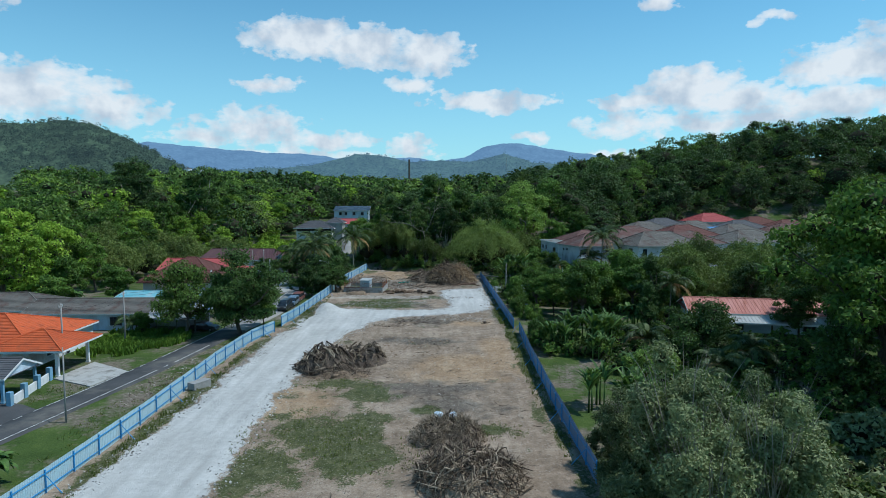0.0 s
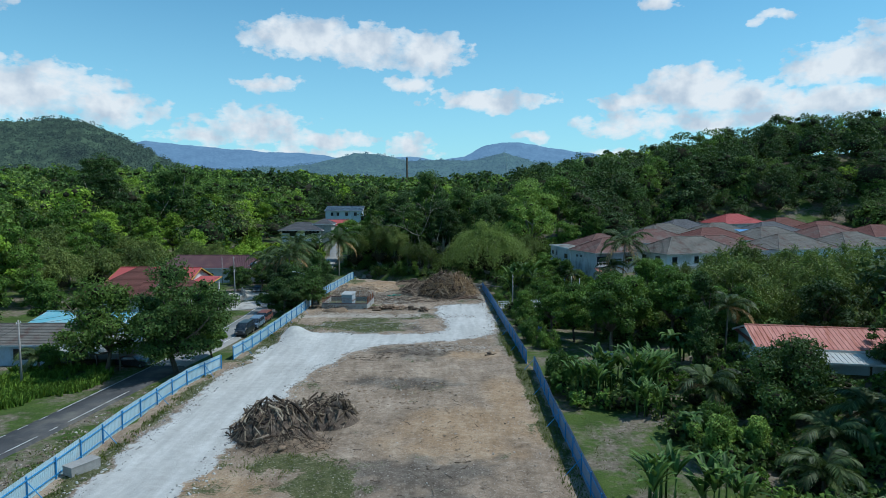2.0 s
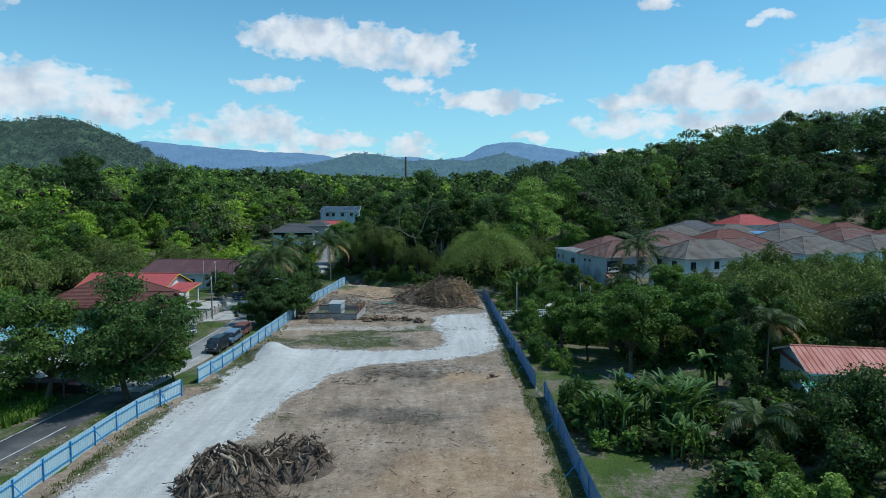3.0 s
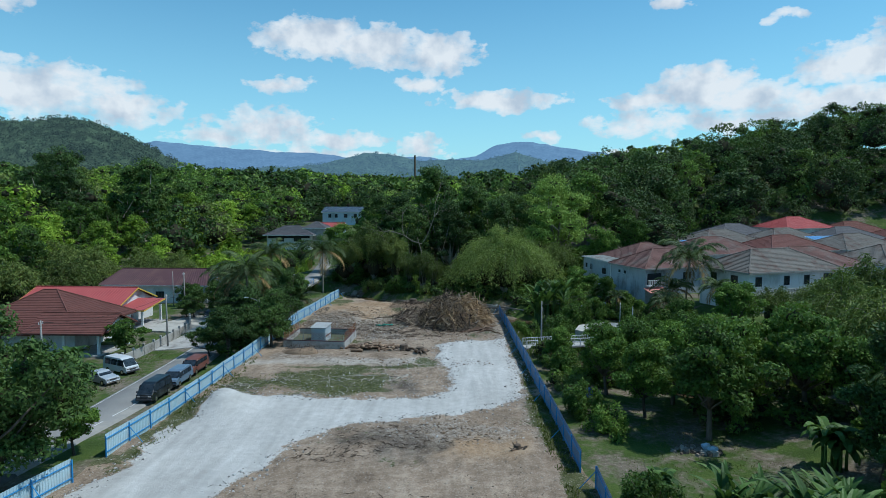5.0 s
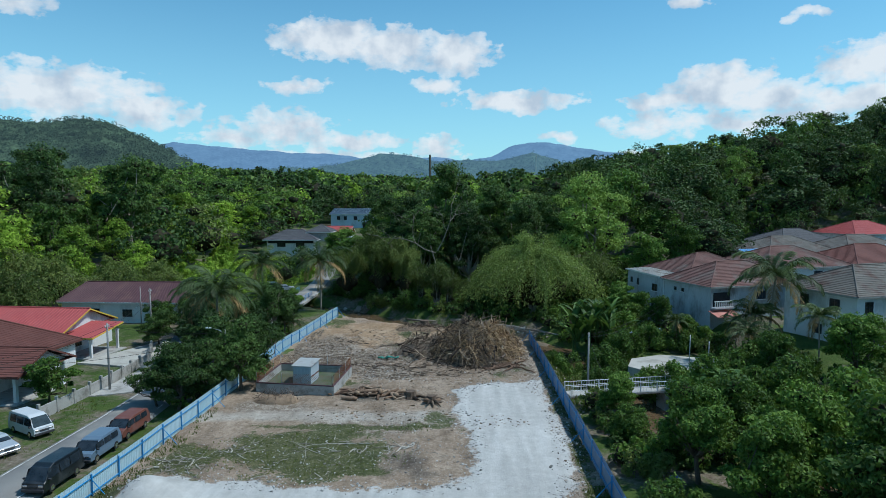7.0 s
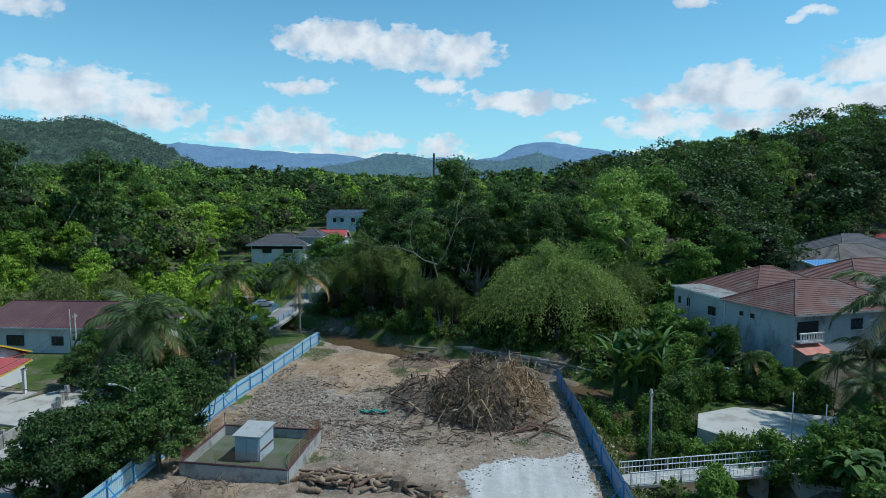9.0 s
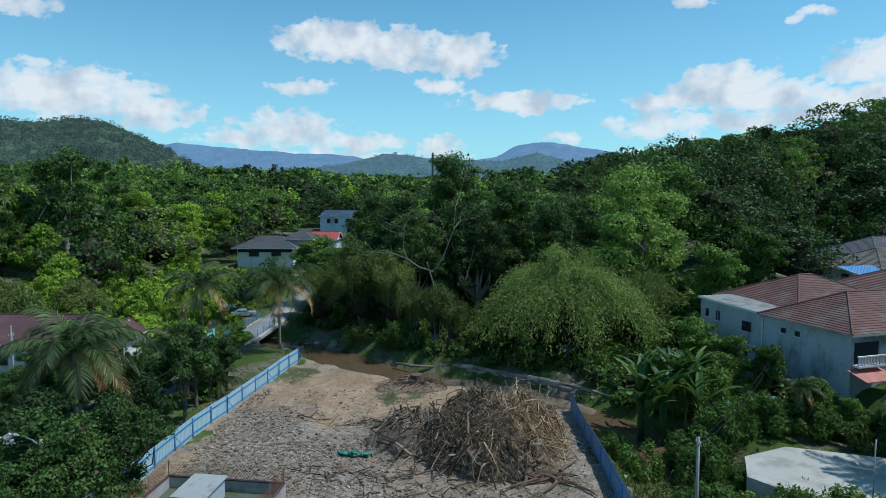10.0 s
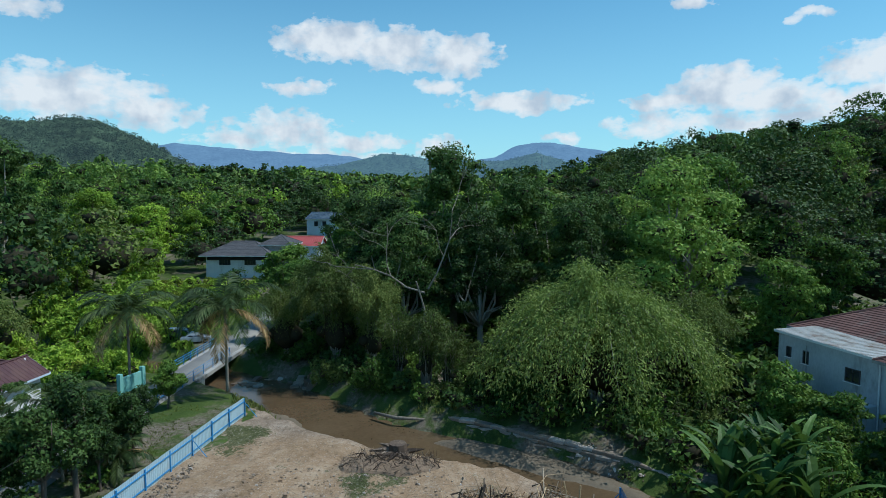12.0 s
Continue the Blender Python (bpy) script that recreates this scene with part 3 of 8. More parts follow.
gx = spaced([(-2600, -600, 100), (-600, -160, 20), (-160, -70, 5), (-70, 60, 1.6), (60, 160, 5), (160, 600, 20), (600, 2600, 100)])
gy = spaced([(-500, -60, 40), (-60, 20, 8), (20, 240, 1.6), (240, 400, 8), (400, 900, 25), (900, 4200, 110)])
GX, GY = np.meshgrid(gx, gy)
GZ = land(GX, GY)
in_site = (GX > along(FENCE_L + FENCE_L2, GY) + 1.2) & (GX < along(FENCE_R + FENCE_R2, GY) - 1.2) & (GY > 26) & (GY < 186)
GZ = np.where(in_site, GZ - 0.6, GZ)


def ground_material():
    m = bpy.data.materials.new("grass_and_earth")
    m.use_nodes = True
    n = Nodes(m.node_tree)
    co = n.n("ShaderNodeNewGeometry").outputs["Position"]
    grass = n.ramp(n.math("ADD", n.math("MULTIPLY", n.noise(co, 0.35, 5.0), 0.5), n.math("MULTIPLY", n.noise(co, 5.0, 5.0, 0.7), 0.5)),
                   (0.3, (0.028, 0.048, 0.011)), (0.5, (0.056, 0.090, 0.020)), (0.7, (0.105, 0.140, 0.036)))
    earth = n.ramp(n.noise(co, 2.5, 6.0, 0.65), (0.3, (0.095, 0.075, 0.054)), (0.55, (0.18, 0.152, 0.115)), (0.75, (0.31, 0.28, 0.235)))
    bare = n.ramp(n.math("ADD", n.math("MULTIPLY", n.noise(co, 0.16, 5.0, 0.6), 0.75), n.math("MULTIPLY", n.noise(co, 1.3, 4.0, 0.6), 0.25)), (0.475, 0.0), (0.575, 1.0))
    p = n.n("ShaderNodeBsdfPrincipled")
    n.put(p.inputs["Base Color"], n.mix(bare, grass, earth))
    p.inputs["Roughness"].default_value = 0.95
    p.inputs["Specular IOR Level"].default_value = 0.15
    b = n.n("ShaderNodeBump")
    b.inputs["Strength"].default_value, b.inputs["Distance"].default_value = 0.7, 0.15
    n.put(b.inputs["Height"], n.noise(co, 4.0, 6.0, 0.7))
    n.put(p.inputs["Normal"], b.outputs[0])
    o = n.n("ShaderNodeOutputMaterial")
    n.put(o.inputs[0], p.outputs[0])
    return m


structure("ground", grid_mesh("ground", GX, GY, GZ, ground_material()), None, "grassy ground with bare earth patches rising to wooded hills", "ground")

# the cleared plot
GRAVEL = [(-26.8, 24), (-26.4, 43), (-25.6, 60), (-25.2, 80), (-25.2, 92.6), (-24.6, 97), (-24.2, 106.5), (-23.2, 112), (-22.2, 118), (-12, 117.3), (-0.3, 117.5), (1.2, 121), (1.4, 126),
          (0.2, 132), (-0.2, 140.4), (2.0, 142.5), (9.3, 144.5), (9.6, 143), (9.2, 125), (8.4, 116.8), (5.5, 113.9), (-2, 111.5), (-9.9, 108.5), (-12.4, 103), (-15.2, 94.6), (-16, 88), (-17.0, 80), (-17.6, 68), (-17.3, 54.8), (-16.5, 43), (-15.5, 24)]
FAR_EDGE = [(-40, 196), (-22.6, 186), (-14, 179.5), (-7, 175.5), (1, 172), (10, 167), (20, 160)]
BUMPS = [(-21.5, 114.5, 3.6, 1.5), (-20, 112, 5, 0.5), (-14.2, 60, 5, 0.25), (0.5, 158, 9, 0.5), (-3, 106, 7, 0.3), (-17, 167, 8, 0.5), (-7, 171, 5, 0.4)]


def blob(x, y, spots):
    """A soft mask of ellipses (x, y, rx, ry)."""
    m = np.zeros(np.shape(x))
    for cx, cy, rx, ry in spots:
        m = np.maximum(m, 1.35 - np.hypot((x - cx) / rx, (y - cy) / ry))
    return m


sy = np.arange(25, 187.1, 0.42)
ss = np.linspace(0, 1, 100)
SY = np.repeat(sy[:, None], len(ss), 1)
xl, xr = along(FENCE_L + FENCE_L2, SY) - 0.25, along(FENCE_R + FENCE_R2, SY) + 0.25
SX = xl + (xr - xl) * ss[None, :]
gr_n = fbm(SX, SY, 3.0, 11)
d_gravel = poly_dist(SX, SY, GRAVEL) + (gr_n - 0.5) * 2.6 + (vnoise(SX, SY, 0.8, 12) - 0.5) * 0.7
k_gravel = smooth01(d_gravel, -0.9, 0.9)
n2, n3 = fbm(SX, SY, 6.0, 21), fbm(SX, SY, 1.6, 22)
k_grass = smooth01(blob(SX, SY, [(-12.5, 55, 5.5, 6), (-15, 47, 4, 5), (-6, 50, 4.5, 5), (-8, 57, 3, 4), (5, 55.5, 3, 2.4), (-12, 70, 4.5, 2.5), (-8.5, 66, 2.5, 2.5), (-1.3, 61, 1.8, 1.4),
                                 (-14.5, 123.6, 10.0, 5.4), (-12, 121.5, 9, 3.2), (-5, 129.2, 6, 0.9), (-14, 129.2, 10, 0.8), (-21, 121, 4, 6), (-26.6, 60, 1.1, 22), (-26.4, 86, 1.2, 12), (-24.2, 112, 1.4, 14), (10.6, 90, 1.0, 60), (10, 120, 1.2, 20), (9.4, 60, 1.2, 6), (-21, 178, 3, 4)])
                   + (n2 - 0.5) * 1.8 + (n3 - 0.5) * 1.2, 0.0, 1.0) * (1 - k_gravel)
k_clay = smooth01(blob(SX, SY, [(-15, 62.5, 4.5, 6), (2.5, 77, 7.5, 8), (7.5, 86, 2.6, 9), (-15, 171, 10, 10), (-4, 169, 9, 6), (-12, 162, 6, 4), (-22.5, 150, 2, 6), (4, 105, 5, 5)]) + (n2 - 0.5) * 1.4, 0.15, 0.8)
k_dark = smooth01(blob(SX, SY, [(-14, 79, 7, 6), (1, 48, 6, 7), (-2, 106, 7, 4.5), (-4, 92, 9, 3), (0, 68, 9, 4), (-3.8, 121.8, 4.8, 4.0), (-20, 120, 3, 3), (2, 157, 9, 10), (-9, 139, 5, 4), (3, 62, 8, 5)]) + (n2 - 0.5) * 1.6 + (n3 - 0.5) * 1.2, 0.35, 1.0)
k_rubble = smooth01(blob(SX, SY, [(-17, 156, 7, 10), (-8, 158, 6, 4), (-10, 148, 5, 4), (-8, 130, 10, 3.5), (2, 108, 7, 3), (-25, 78, 1.8, 20), (9.5, 150, 2, 12), (-19, 134, 7, 3.0), (9.6, 118, 1.5, 18)])
                    + (n2 - 0.5) * 1.2 + (n3 - 0.5) * 1.2, 0.2, 0.8)
k_pale = smooth01(np.minimum(SY - 130.2 - 0.03 * (SX + 24), 133.4 + 0.02 * (SX + 24) - SY) + (n3 - 0.5) * 1.6 + (n2 - 0.5), -0.5, 0.6) * smooth01(-SX, -2, 4) * (1 - k_gravel)
past = poly_dist(SX, SY, FAR_EDGE + [(40, 260), (-60, 260)]) + (fbm(SX, SY, 4, 31) - 0.5) * 2.5
SZ = 0.08 + 0.30 * (fbm(SX, SY, 9, 41) - 0.5) + (0.42 * (fbm(SX, SY, 1.5, 42) - 0.5) + 1.0 * (fbm(SX, SY, 4.5, 45) - 0.5) * smooth01(SY, 138, 150)) * (1 - k_gravel) + 0.10 * k_gravel * (0.85 + 0.15 * vnoise(SX, SY, 2.2, 43)) + 0.18 * k_rubble * (vnoise(SX, SY, 0.9, 44) - 0.3)
for bx, by, br, bh in BUMPS:
    SZ = SZ + bh * np.exp(-((SX - bx) ** 2 + (SY - by) ** 2) / (br * 0.62) ** 2)
ruts = np.sin((SX + 0.35 * np.sin(SY / 9)) * 2 * math.pi / 1.9)
SZ = SZ + 0.012 * ruts * k_gravel
SZ = SZ - 3.0 * smooth01(past, -0.6, 3.2)


def plot_material():
    m = bpy.data.materials.new("cleared_plot_soil")
    m.use_nodes = True
    n = Nodes(m.node_tree)
    co = n.n("ShaderNodeNewGeometry").outputs["Position"]
    a1, a2 = n.n("ShaderNodeAttribute"), n.n("ShaderNodeAttribute")
    a1.attribute_name, a2.attribute_name = "cover_a", "cover_b"
    s1, s2 = n.n("ShaderNodeSeparateColor"), n.n("ShaderNodeSeparateColor")
    n.put(s1.inputs[0], a1.outputs["Color"])
    n.put(s2.inputs[0], a2.outputs["Color"])
    big, mid, tiny = n.noise(co, 0.22, 5.0), n.noise(co, 1.4, 5.0, 0.62), n.noise(co, 9.0, 5.0, 0.7)
    v = n.math("ADD", n.math("MULTIPLY", big, 0.35), n.math("ADD", n.math("MULTIPLY", mid, 0.35), n.math("MULTIPLY", tiny, 0.3)))
    tracks = n.noise(n.vec("ADD", n.vec("MULTIPLY", co, (0.9, 0.10, 1)), n.vec("MULTIPLY", n.vec("SUBTRACT", n.n("ShaderNodeTexNoise").outputs[1], (0.5, 0.5, 0.5)), (0.6, 0.6, 0))), 1.0, 5.0, 0.6)
    v = n.math("ADD", v, n.math("MULTIPLY", n.math("SUBTRACT", tracks, 0.5), 0.22))
    soil = n.ramp(v, (0.36, (0.130, 0.093, 0.064)), (0.5, (0.258, 0.194, 0.140)), (0.64, (0.415, 0.33, 0.25)))
    clay = n.ramp(v, (0.36, (0.20, 0.128, 0.070)), (0.5, (0.315, 0.215, 0.132)), (0.64, (0.43, 0.325, 0.22)))
    dark = n.ramp(v, (0.36, (0.045, 0.038, 0.031)), (0.5, (0.105, 0.088, 0.072)), (0.64, (0.19, 0.165, 0.135)))
    rub = n.ramp(n.math("ADD", n.math("MULTIPLY", mid, 0.35), n.math("MULTIPLY", tiny, 0.65)), (0.40, (0.105, 0.078, 0.056)), (0.5, (0.225, 0.180, 0.138)), (0.60, (0.43, 0.385, 0.33)))
    grs = n.ramp(n.math("ADD", n.math("MULTIPLY", mid, 0.5), n.math("MULTIPLY", tiny, 0.5)), (0.36, (0.026, 0.034, 0.011)), (0.5, (0.054, 0.068, 0.020)), (0.64, (0.125, 0.125, 0.058)))
    vg = n.math("ADD", n.math("MULTIPLY", tracks, 0.5), n.math("ADD", n.math("MULTIPLY", mid, 0.3), n.math("MULTIPLY", big, 0.2)))
    grav = n.ramp(vg, (0.36, (0.355, 0.344, 0.322)), (0.5, (0.44, 0.428, 0.402)), (0.64, (0.54, 0.528, 0.50)))
    pale = n.ramp(v, (0.36, (0.26, 0.225, 0.185)), (0.5, (0.37, 0.33, 0.28)), (0.64, (0.48, 0.44, 0.385)))
    chips = n.ramp(n.noise(co, 5.5, 3.0, 0.75), (0.585, 0.0), (0.63, 1.0))
    crumbs = n.ramp(n.noise(n.vec("ADD", co, (31, 17, 5)), 3.6, 4.0, 0.75), (0.56, 0.0), (0.64, 1.0))
    edge = n.math("ADD", n.math("MULTIPLY", n.math("SUBTRACT", n.noise(co, 4.0, 6.0, 0.72), 0.5), 2.2), n.math("MULTIPLY", n.math("SUBTRACT", mid, 0.5), 1.0))
    c = n.mix(s1.outputs[2], soil, clay)
    c = n.mix(n.math("MULTIPLY", s2.outputs[0], 0.85), c, dark)
    c = n.mix(n.math("MULTIPLY", s2.outputs[1], 0.85), c, rub)
    c = n.mix(n.math("MULTIPLY", s2.outputs[2], 0.85), c, pale)
    c = n.mix(n.math("MULTIPLY", crumbs, 0.6), c, (0.085, 0.066, 0.050))
    c = n.mix(n.ramp(n.math("ADD", s1.outputs[1], edge), (0.40, 0.0), (0.62, 0.92)), c, grs)
    c = n.mix(n.math("MULTIPLY", chips, 0.45), c, (0.43, 0.39, 0.34))
    c = n.mix(n.ramp(n.math("ADD", s1.outputs[0], n.math("MULTIPLY", edge, 0.55)), (0.42, 0.0), (0.60, 1.0)), c, grav)
    p = n.n("ShaderNodeBsdfPrincipled")
    n.put(p.inputs["Base Color"], c)
    p.inputs["Roughness"].default_value = 0.95
    p.inputs["Specular IOR Level"].default_value = 0.15
    b = n.n("ShaderNodeBump")
    b.inputs["Strength"].default_value, b.inputs["Distance"].default_value = 0.8, 0.16
    n.put(b.inputs["Height"], n.math("ADD", n.math("MULTIPLY", mid, 0.7), n.math("MULTIPLY", tiny, 0.5)))
    n.put(p.inputs["Normal"], b.outputs[0])
    o = n.n("ShaderNodeOutputMaterial")
    n.put(o.inputs[0], p.outputs[0])
    return m


plot_mesh = grid_mesh("cleared_plot", SX, SY, SZ, plot_material())
for att, chans in (("cover_a", (k_gravel, k_grass, k_clay)), ("cover_b", (k_dark, k_rubble, k_pale))):
    ca = plot_mesh.color_attributes.new(att, "FLOAT_COLOR", "POINT")
    ca.data.foreach_set("color", np.stack([*chans, np.ones_like(SX)], -1).astype(np.float32).ravel())
structure("cleared_plot", plot_mesh, None, "cleared bare earth plot with a pale gravel track", "ground")


def plot_z(x, y):
    """The height of the cleared plot at a place."""
    j = int(np.clip(round((y - sy[0]) / 0.42), 0, len(sy) - 1))
    i = int(np.clip(round((x - xl[j, 0]) / (xr[j, 0] - xl[j, 0]) * (len(ss) - 1)), 0, len(ss) - 1))
    return float(SZ[j, i])


def high_many(x, y):
    """The heights of the ground at many places."""
    x, y = np.asarray(x, float), np.asarray(y, float)
    j = np.clip(np.round((y - sy[0]) / 0.42).astype(int), 0, len(sy) - 1)
    i = np.clip(np.round((x - xl[j, 0]) / (xr[j, 0] - xl[j, 0]) * (len(ss) - 1)).astype(int), 0, len(ss) - 1)
    inside = (x > along(FENCE_L + FENCE_L2, y)) & (x < along(FENCE_R + FENCE_R2, y)) & (y > 26) & (y < 186)
    return np.where(inside, SZ[j, i], land(x, y))


def high(x, y):
    """The height of whatever ground lies at a place."""
    if along(FENCE_L + FENCE_L2, y) < x < along(FENCE_R + FENCE_R2, y) and 26 < y < 186:
        return plot_z(x, y)
    return float(land(x, y))


# road, its painted lines, the side entrance
ry = np.arange(25, 290.1, 1.5)
RX = along(ROAD_L, ry)[:, None] + (along(ROAD_R, ry) - along(ROAD_L, ry))[:, None] * np.linspace(0, 1, 5)[None, :]
RY = np.repeat(ry[:, None], 5, 1)
ROAD_Z = np.maximum(np.max(land(RX, RY), 1), 0.0)
ROAD_Z = np.convolve(np.pad(ROAD_Z, 6, mode="edge"), np.ones(13) / 13, "valid") + 0.16


def road_z(y):
    return float(np.interp(y, ry, ROAD_Z))


for first, last, mat, label in ((0, 50, "asphalt", "narrow dark asphalt village road"), (49, len(ry), "asphalt_worn", "narrow dusty worn asphalt village road")):
    b = Build()
    for n, k in enumerate(range(first, last)):
        a, c, z = RX[k, 0], RX[k, 4], ROAD_Z[k]
        b.add([(a - 0.35, ry[k], z - 0.5), (a, ry[k], z), ((a + c) / 2, ry[k], z + 0.04), (c, ry[k], z), (c + 0.35, ry[k], z - 0.5)],
              [] if n == 0 else [(i - 5, i - 4, i + 1, i) for i in range(4)])
    structure("road", b, M[mat], label, "road", smooth=True)


def road_line(name, f, y0, y1, dash=None, gap=0.0, w=0.11):
    """A painted line at a share f of the road's width."""
    b = Build()
    y = y0
    while y < y1:
        e = min(y + (dash or 1.5), y1)
        q = []
        for yy in (y, e):
            x = float(along(ROAD_L, yy) * (1 - f) + along(ROAD_R, yy) * f)
            z = road_z(yy) + 0.045
            q += [(x - w / 2, yy, z), (x + w / 2, yy, z)]
        b.add(q, [(0, 1, 3, 2)])
        y = e + gap
    structure(name, b, M["road_paint"], "worn white painted road line", "road marking")


road_line("road_line", 0.06, 62, 72)
road_line("road_line", 0.06, 46, 62, 1.1, 1.3)
road_line("road_line", 0.06, 72, 82, 1.1, 1.3)
road_line("road_line", 0.06, 82, 160)
road_line("road_line", 0.92, 30, 74)
road_line("road_line", 0.92, 74, 80, 1.1, 1.3)
road_line("road_line", 0.92, 80, 88)
road_line("road_line", 0.80, 98, 112, 1.2, 1.4)
road_line("road_line", 0.80, 112, 118)
road_line("road_line", 0.92, 128, 150, 1.2, 1.4)

# side entrance of worn asphalt and the paved drives
def slab(name, outline, z, mat, label, category="pavement", thick=0.25):
    """A paved area with this outline, its top at z."""
    n = len(outline)
    b = Build()
    b.add([(x, y, z - thick) for x, y in outline] + [(x, y, z) for x, y in outline],
          [tuple(range(n, 2 * n))] + [(i, (i + 1) % n, n + (i + 1) % n, n + i) for i in range(n)])
    return structure(name, b, mat, label, category)


slab("pavement", [(-41.5, 52), (-40.3, 61), (-42.6, 62.5), (-56, 68), (-58, 55)], 0.14, M["asphalt"], "worn asphalt entrance beside the road")
slab("pavement", [(-39.6, 69), (-38.2, 75), (-44.8, 79.5), (-45.5, 72)], 0.12, M["concrete"], "dusty sandy drive beside the road")
slab("pavement", [(-34.9, 139), (-35.1, 148), (-39.5, 147), (-39.5, 137)], 0.13, M["concrete"], "dusty concrete drive beside the road")
slab("pavement", [(-39.2, 148), (-36.5, 157), (-44, 163), (-49, 150)], 0.22, M["yard"], "pale concrete house yard")
slab("pavement", [(20.8, 151), (22.2, 154.8), (26.5, 157.0), (36.5, 154), (36, 150), (31, 138), (24.5, 140), (24.8, 146)], 0.24, M["yard"], "pale concrete yard across the footbridge", thick=2.4)

# stream
b = Build()
sl = [(x, y) for x, y in STREAM]
for k, (x, y) in enumerate(sl):
    dx, dy = np.array(sl[min(k + 1, len(sl) - 1)]) - np.array(sl[max(k - 1, 0)])
    L = math.hypot(dx, dy)
    nx_, ny_ = -dy / L * 5.5, dx / L * 5.5
    b.add([(x + nx_, y + ny_, -2.15), (x - nx_, y - ny_, -2.15)], [] if k == 0 else [(-2, -1, 1, 0)])
water = material("muddy_water", ((0.3, (0.085, 0.056, 0.030)), (0.7, (0.145, 0.100, 0.058))), 0.3, 3, 0.12, bump=0.06, bump_scale=3.0, coords="World", spec=0.5)
structure("water", b, water, "shallow muddy brown stream", "water")

# ---- sheet-metal fences round the plot ----
def corrugated(w, h, ribs, depth):
    """An upright ribbed sheet along x from 0, with thickness."""
    xs, ys = [], []
    for r in range(ribs):
        for f, d in ((0.0, 0), (0.30, 0), (0.42, 1), (0.70, 1), (0.82, 0)):
            xs.append((r + f) / ribs * w)
            ys.append(d * depth)
    xs.append(w)
    ys.append(0)
    n = len(xs)
    b = Build()
    b.add([(x, y, z) for z in (0, h) for x, y in zip(xs, ys)], [(i, i + 1, n + i + 1, n + i) for i in range(n - 1)])
    b.add([(x, y - 0.006, z) for z in (0, h) for x, y in zip(xs, ys)], [(i + 1, i, n + i, n + i + 1) for i in range(n - 1)])
    return b


BAY, FENCE_H = 3.3, 1.9
post_b = Build().box((0, 0, FENCE_H / 2 - 0.15), (0.09, 0.09, FENCE_H + 0.2), bevel=0.01)
POST_ME = post_b.mesh("post", M["fence_steel"])
SHEETS = {}
brace_b = Build().tube([(0, 0, 1.35), (0, 1.15, 0.02)], 0.035, 5)
BRACE_ME = brace_b.mesh("brace", M["fence_steel"])


def fence(lines, sheet_mat, side, label, brace_every=3):
    """A run of ribbed sheets on steel posts and two rails. side: which way the posts face, +1 to the right when looking along the run."""
    f = thing("sheet_metal_fence", pose(0, 0, 0), label, "fence")
    k = 0
    for line in lines:
        pts = np.array(line, float)
        seg = np.r_[0, np.cumsum(np.hypot(*np.diff(pts, axis=0).T))]
        nb = max(1, round(seg[-1] / BAY))
        d = np.linspace(0, seg[-1], nb + 1)
        px, py = np.interp(d, seg, pts[:, 0]), np.interp(d, seg, pts[:, 1])
        for i in range(nb + 1):
            j = min(i, nb - 1)
            a = math.degrees(math.atan2(py[j + 1] - py[j], px[j + 1] - px[j]))
            z = high(px[i], py[i]) if 26 < py[i] < 183 else 0.0
            z = max(z, -0.3) - 0.05
            off = -side * 0.07
            ox, oy = -math.sin(radians(a)) * off, math.cos(radians(a)) * off
            lean = random.uniform(-1.2, 1.2)
            p = part("post", POST_ME, None, f)
            p.matrix_basis = pose(px[i] + ox, py[i] + oy, z, lean, 0, a)
            if k % brace_every == 1:
                q = part("brace", BRACE_ME, None, f)
                q.matrix_basis = pose(px[i] + ox * 1.8, py[i] + oy * 1.8, z + 0.05, 0, 0, a + (180 if side > 0 else 0))
            k += 1
            if i < nb:
                L = math.hypot(px[i + 1] - px[i], py[i + 1] - py[i])
                z2 = high(px[i + 1], py[i + 1]) if 26 < py[i + 1] < 183 else 0.0
                z2 = max(z2, -0.3) - 0.05
                key = (sheet_mat.name, round(L, 1))
                if key not in SHEETS:
                    SHEETS[key] = (corrugated(L, FENCE_H, 14, 0.028).mesh("sheet", sheet_mat),
                                   Build().box((L / 2, 0, 0), (L + 0.04, 0.05, 0.09), bevel=0.008).mesh("rail", M["fence_steel"]))
                sh, rl = SHEETS[key]
                tilt = math.degrees(math.atan2(z2 - z, L))
                base = pose(px[i], py[i], z + 0.04 + random.uniform(-0.02, 0.02), random.uniform(-0.7, 0.7), 0, a) @ pose(0, 0, 0, 0, -tilt, 0)
                part("sheet", sh, None, f).matrix_basis = base
                for hz_ in (0.42, 1.52):
                    part("rail", rl, None, f).matrix_basis = base @ pose(0, off * 0.75, hz_)
    return f


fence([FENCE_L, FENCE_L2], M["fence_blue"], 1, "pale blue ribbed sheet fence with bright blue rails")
fence([FENCE_R, FENCE_R2], M["fence_dark"], -1, "blue ribbed sheet fence along the plot, coloured darker for its shaded side")

# ---- plants ----
RNG = np.random.RandomState(5)


def unit(v):
    return v / (np.linalg.norm(v, axis=-1, keepdims=True) + 1e-9)


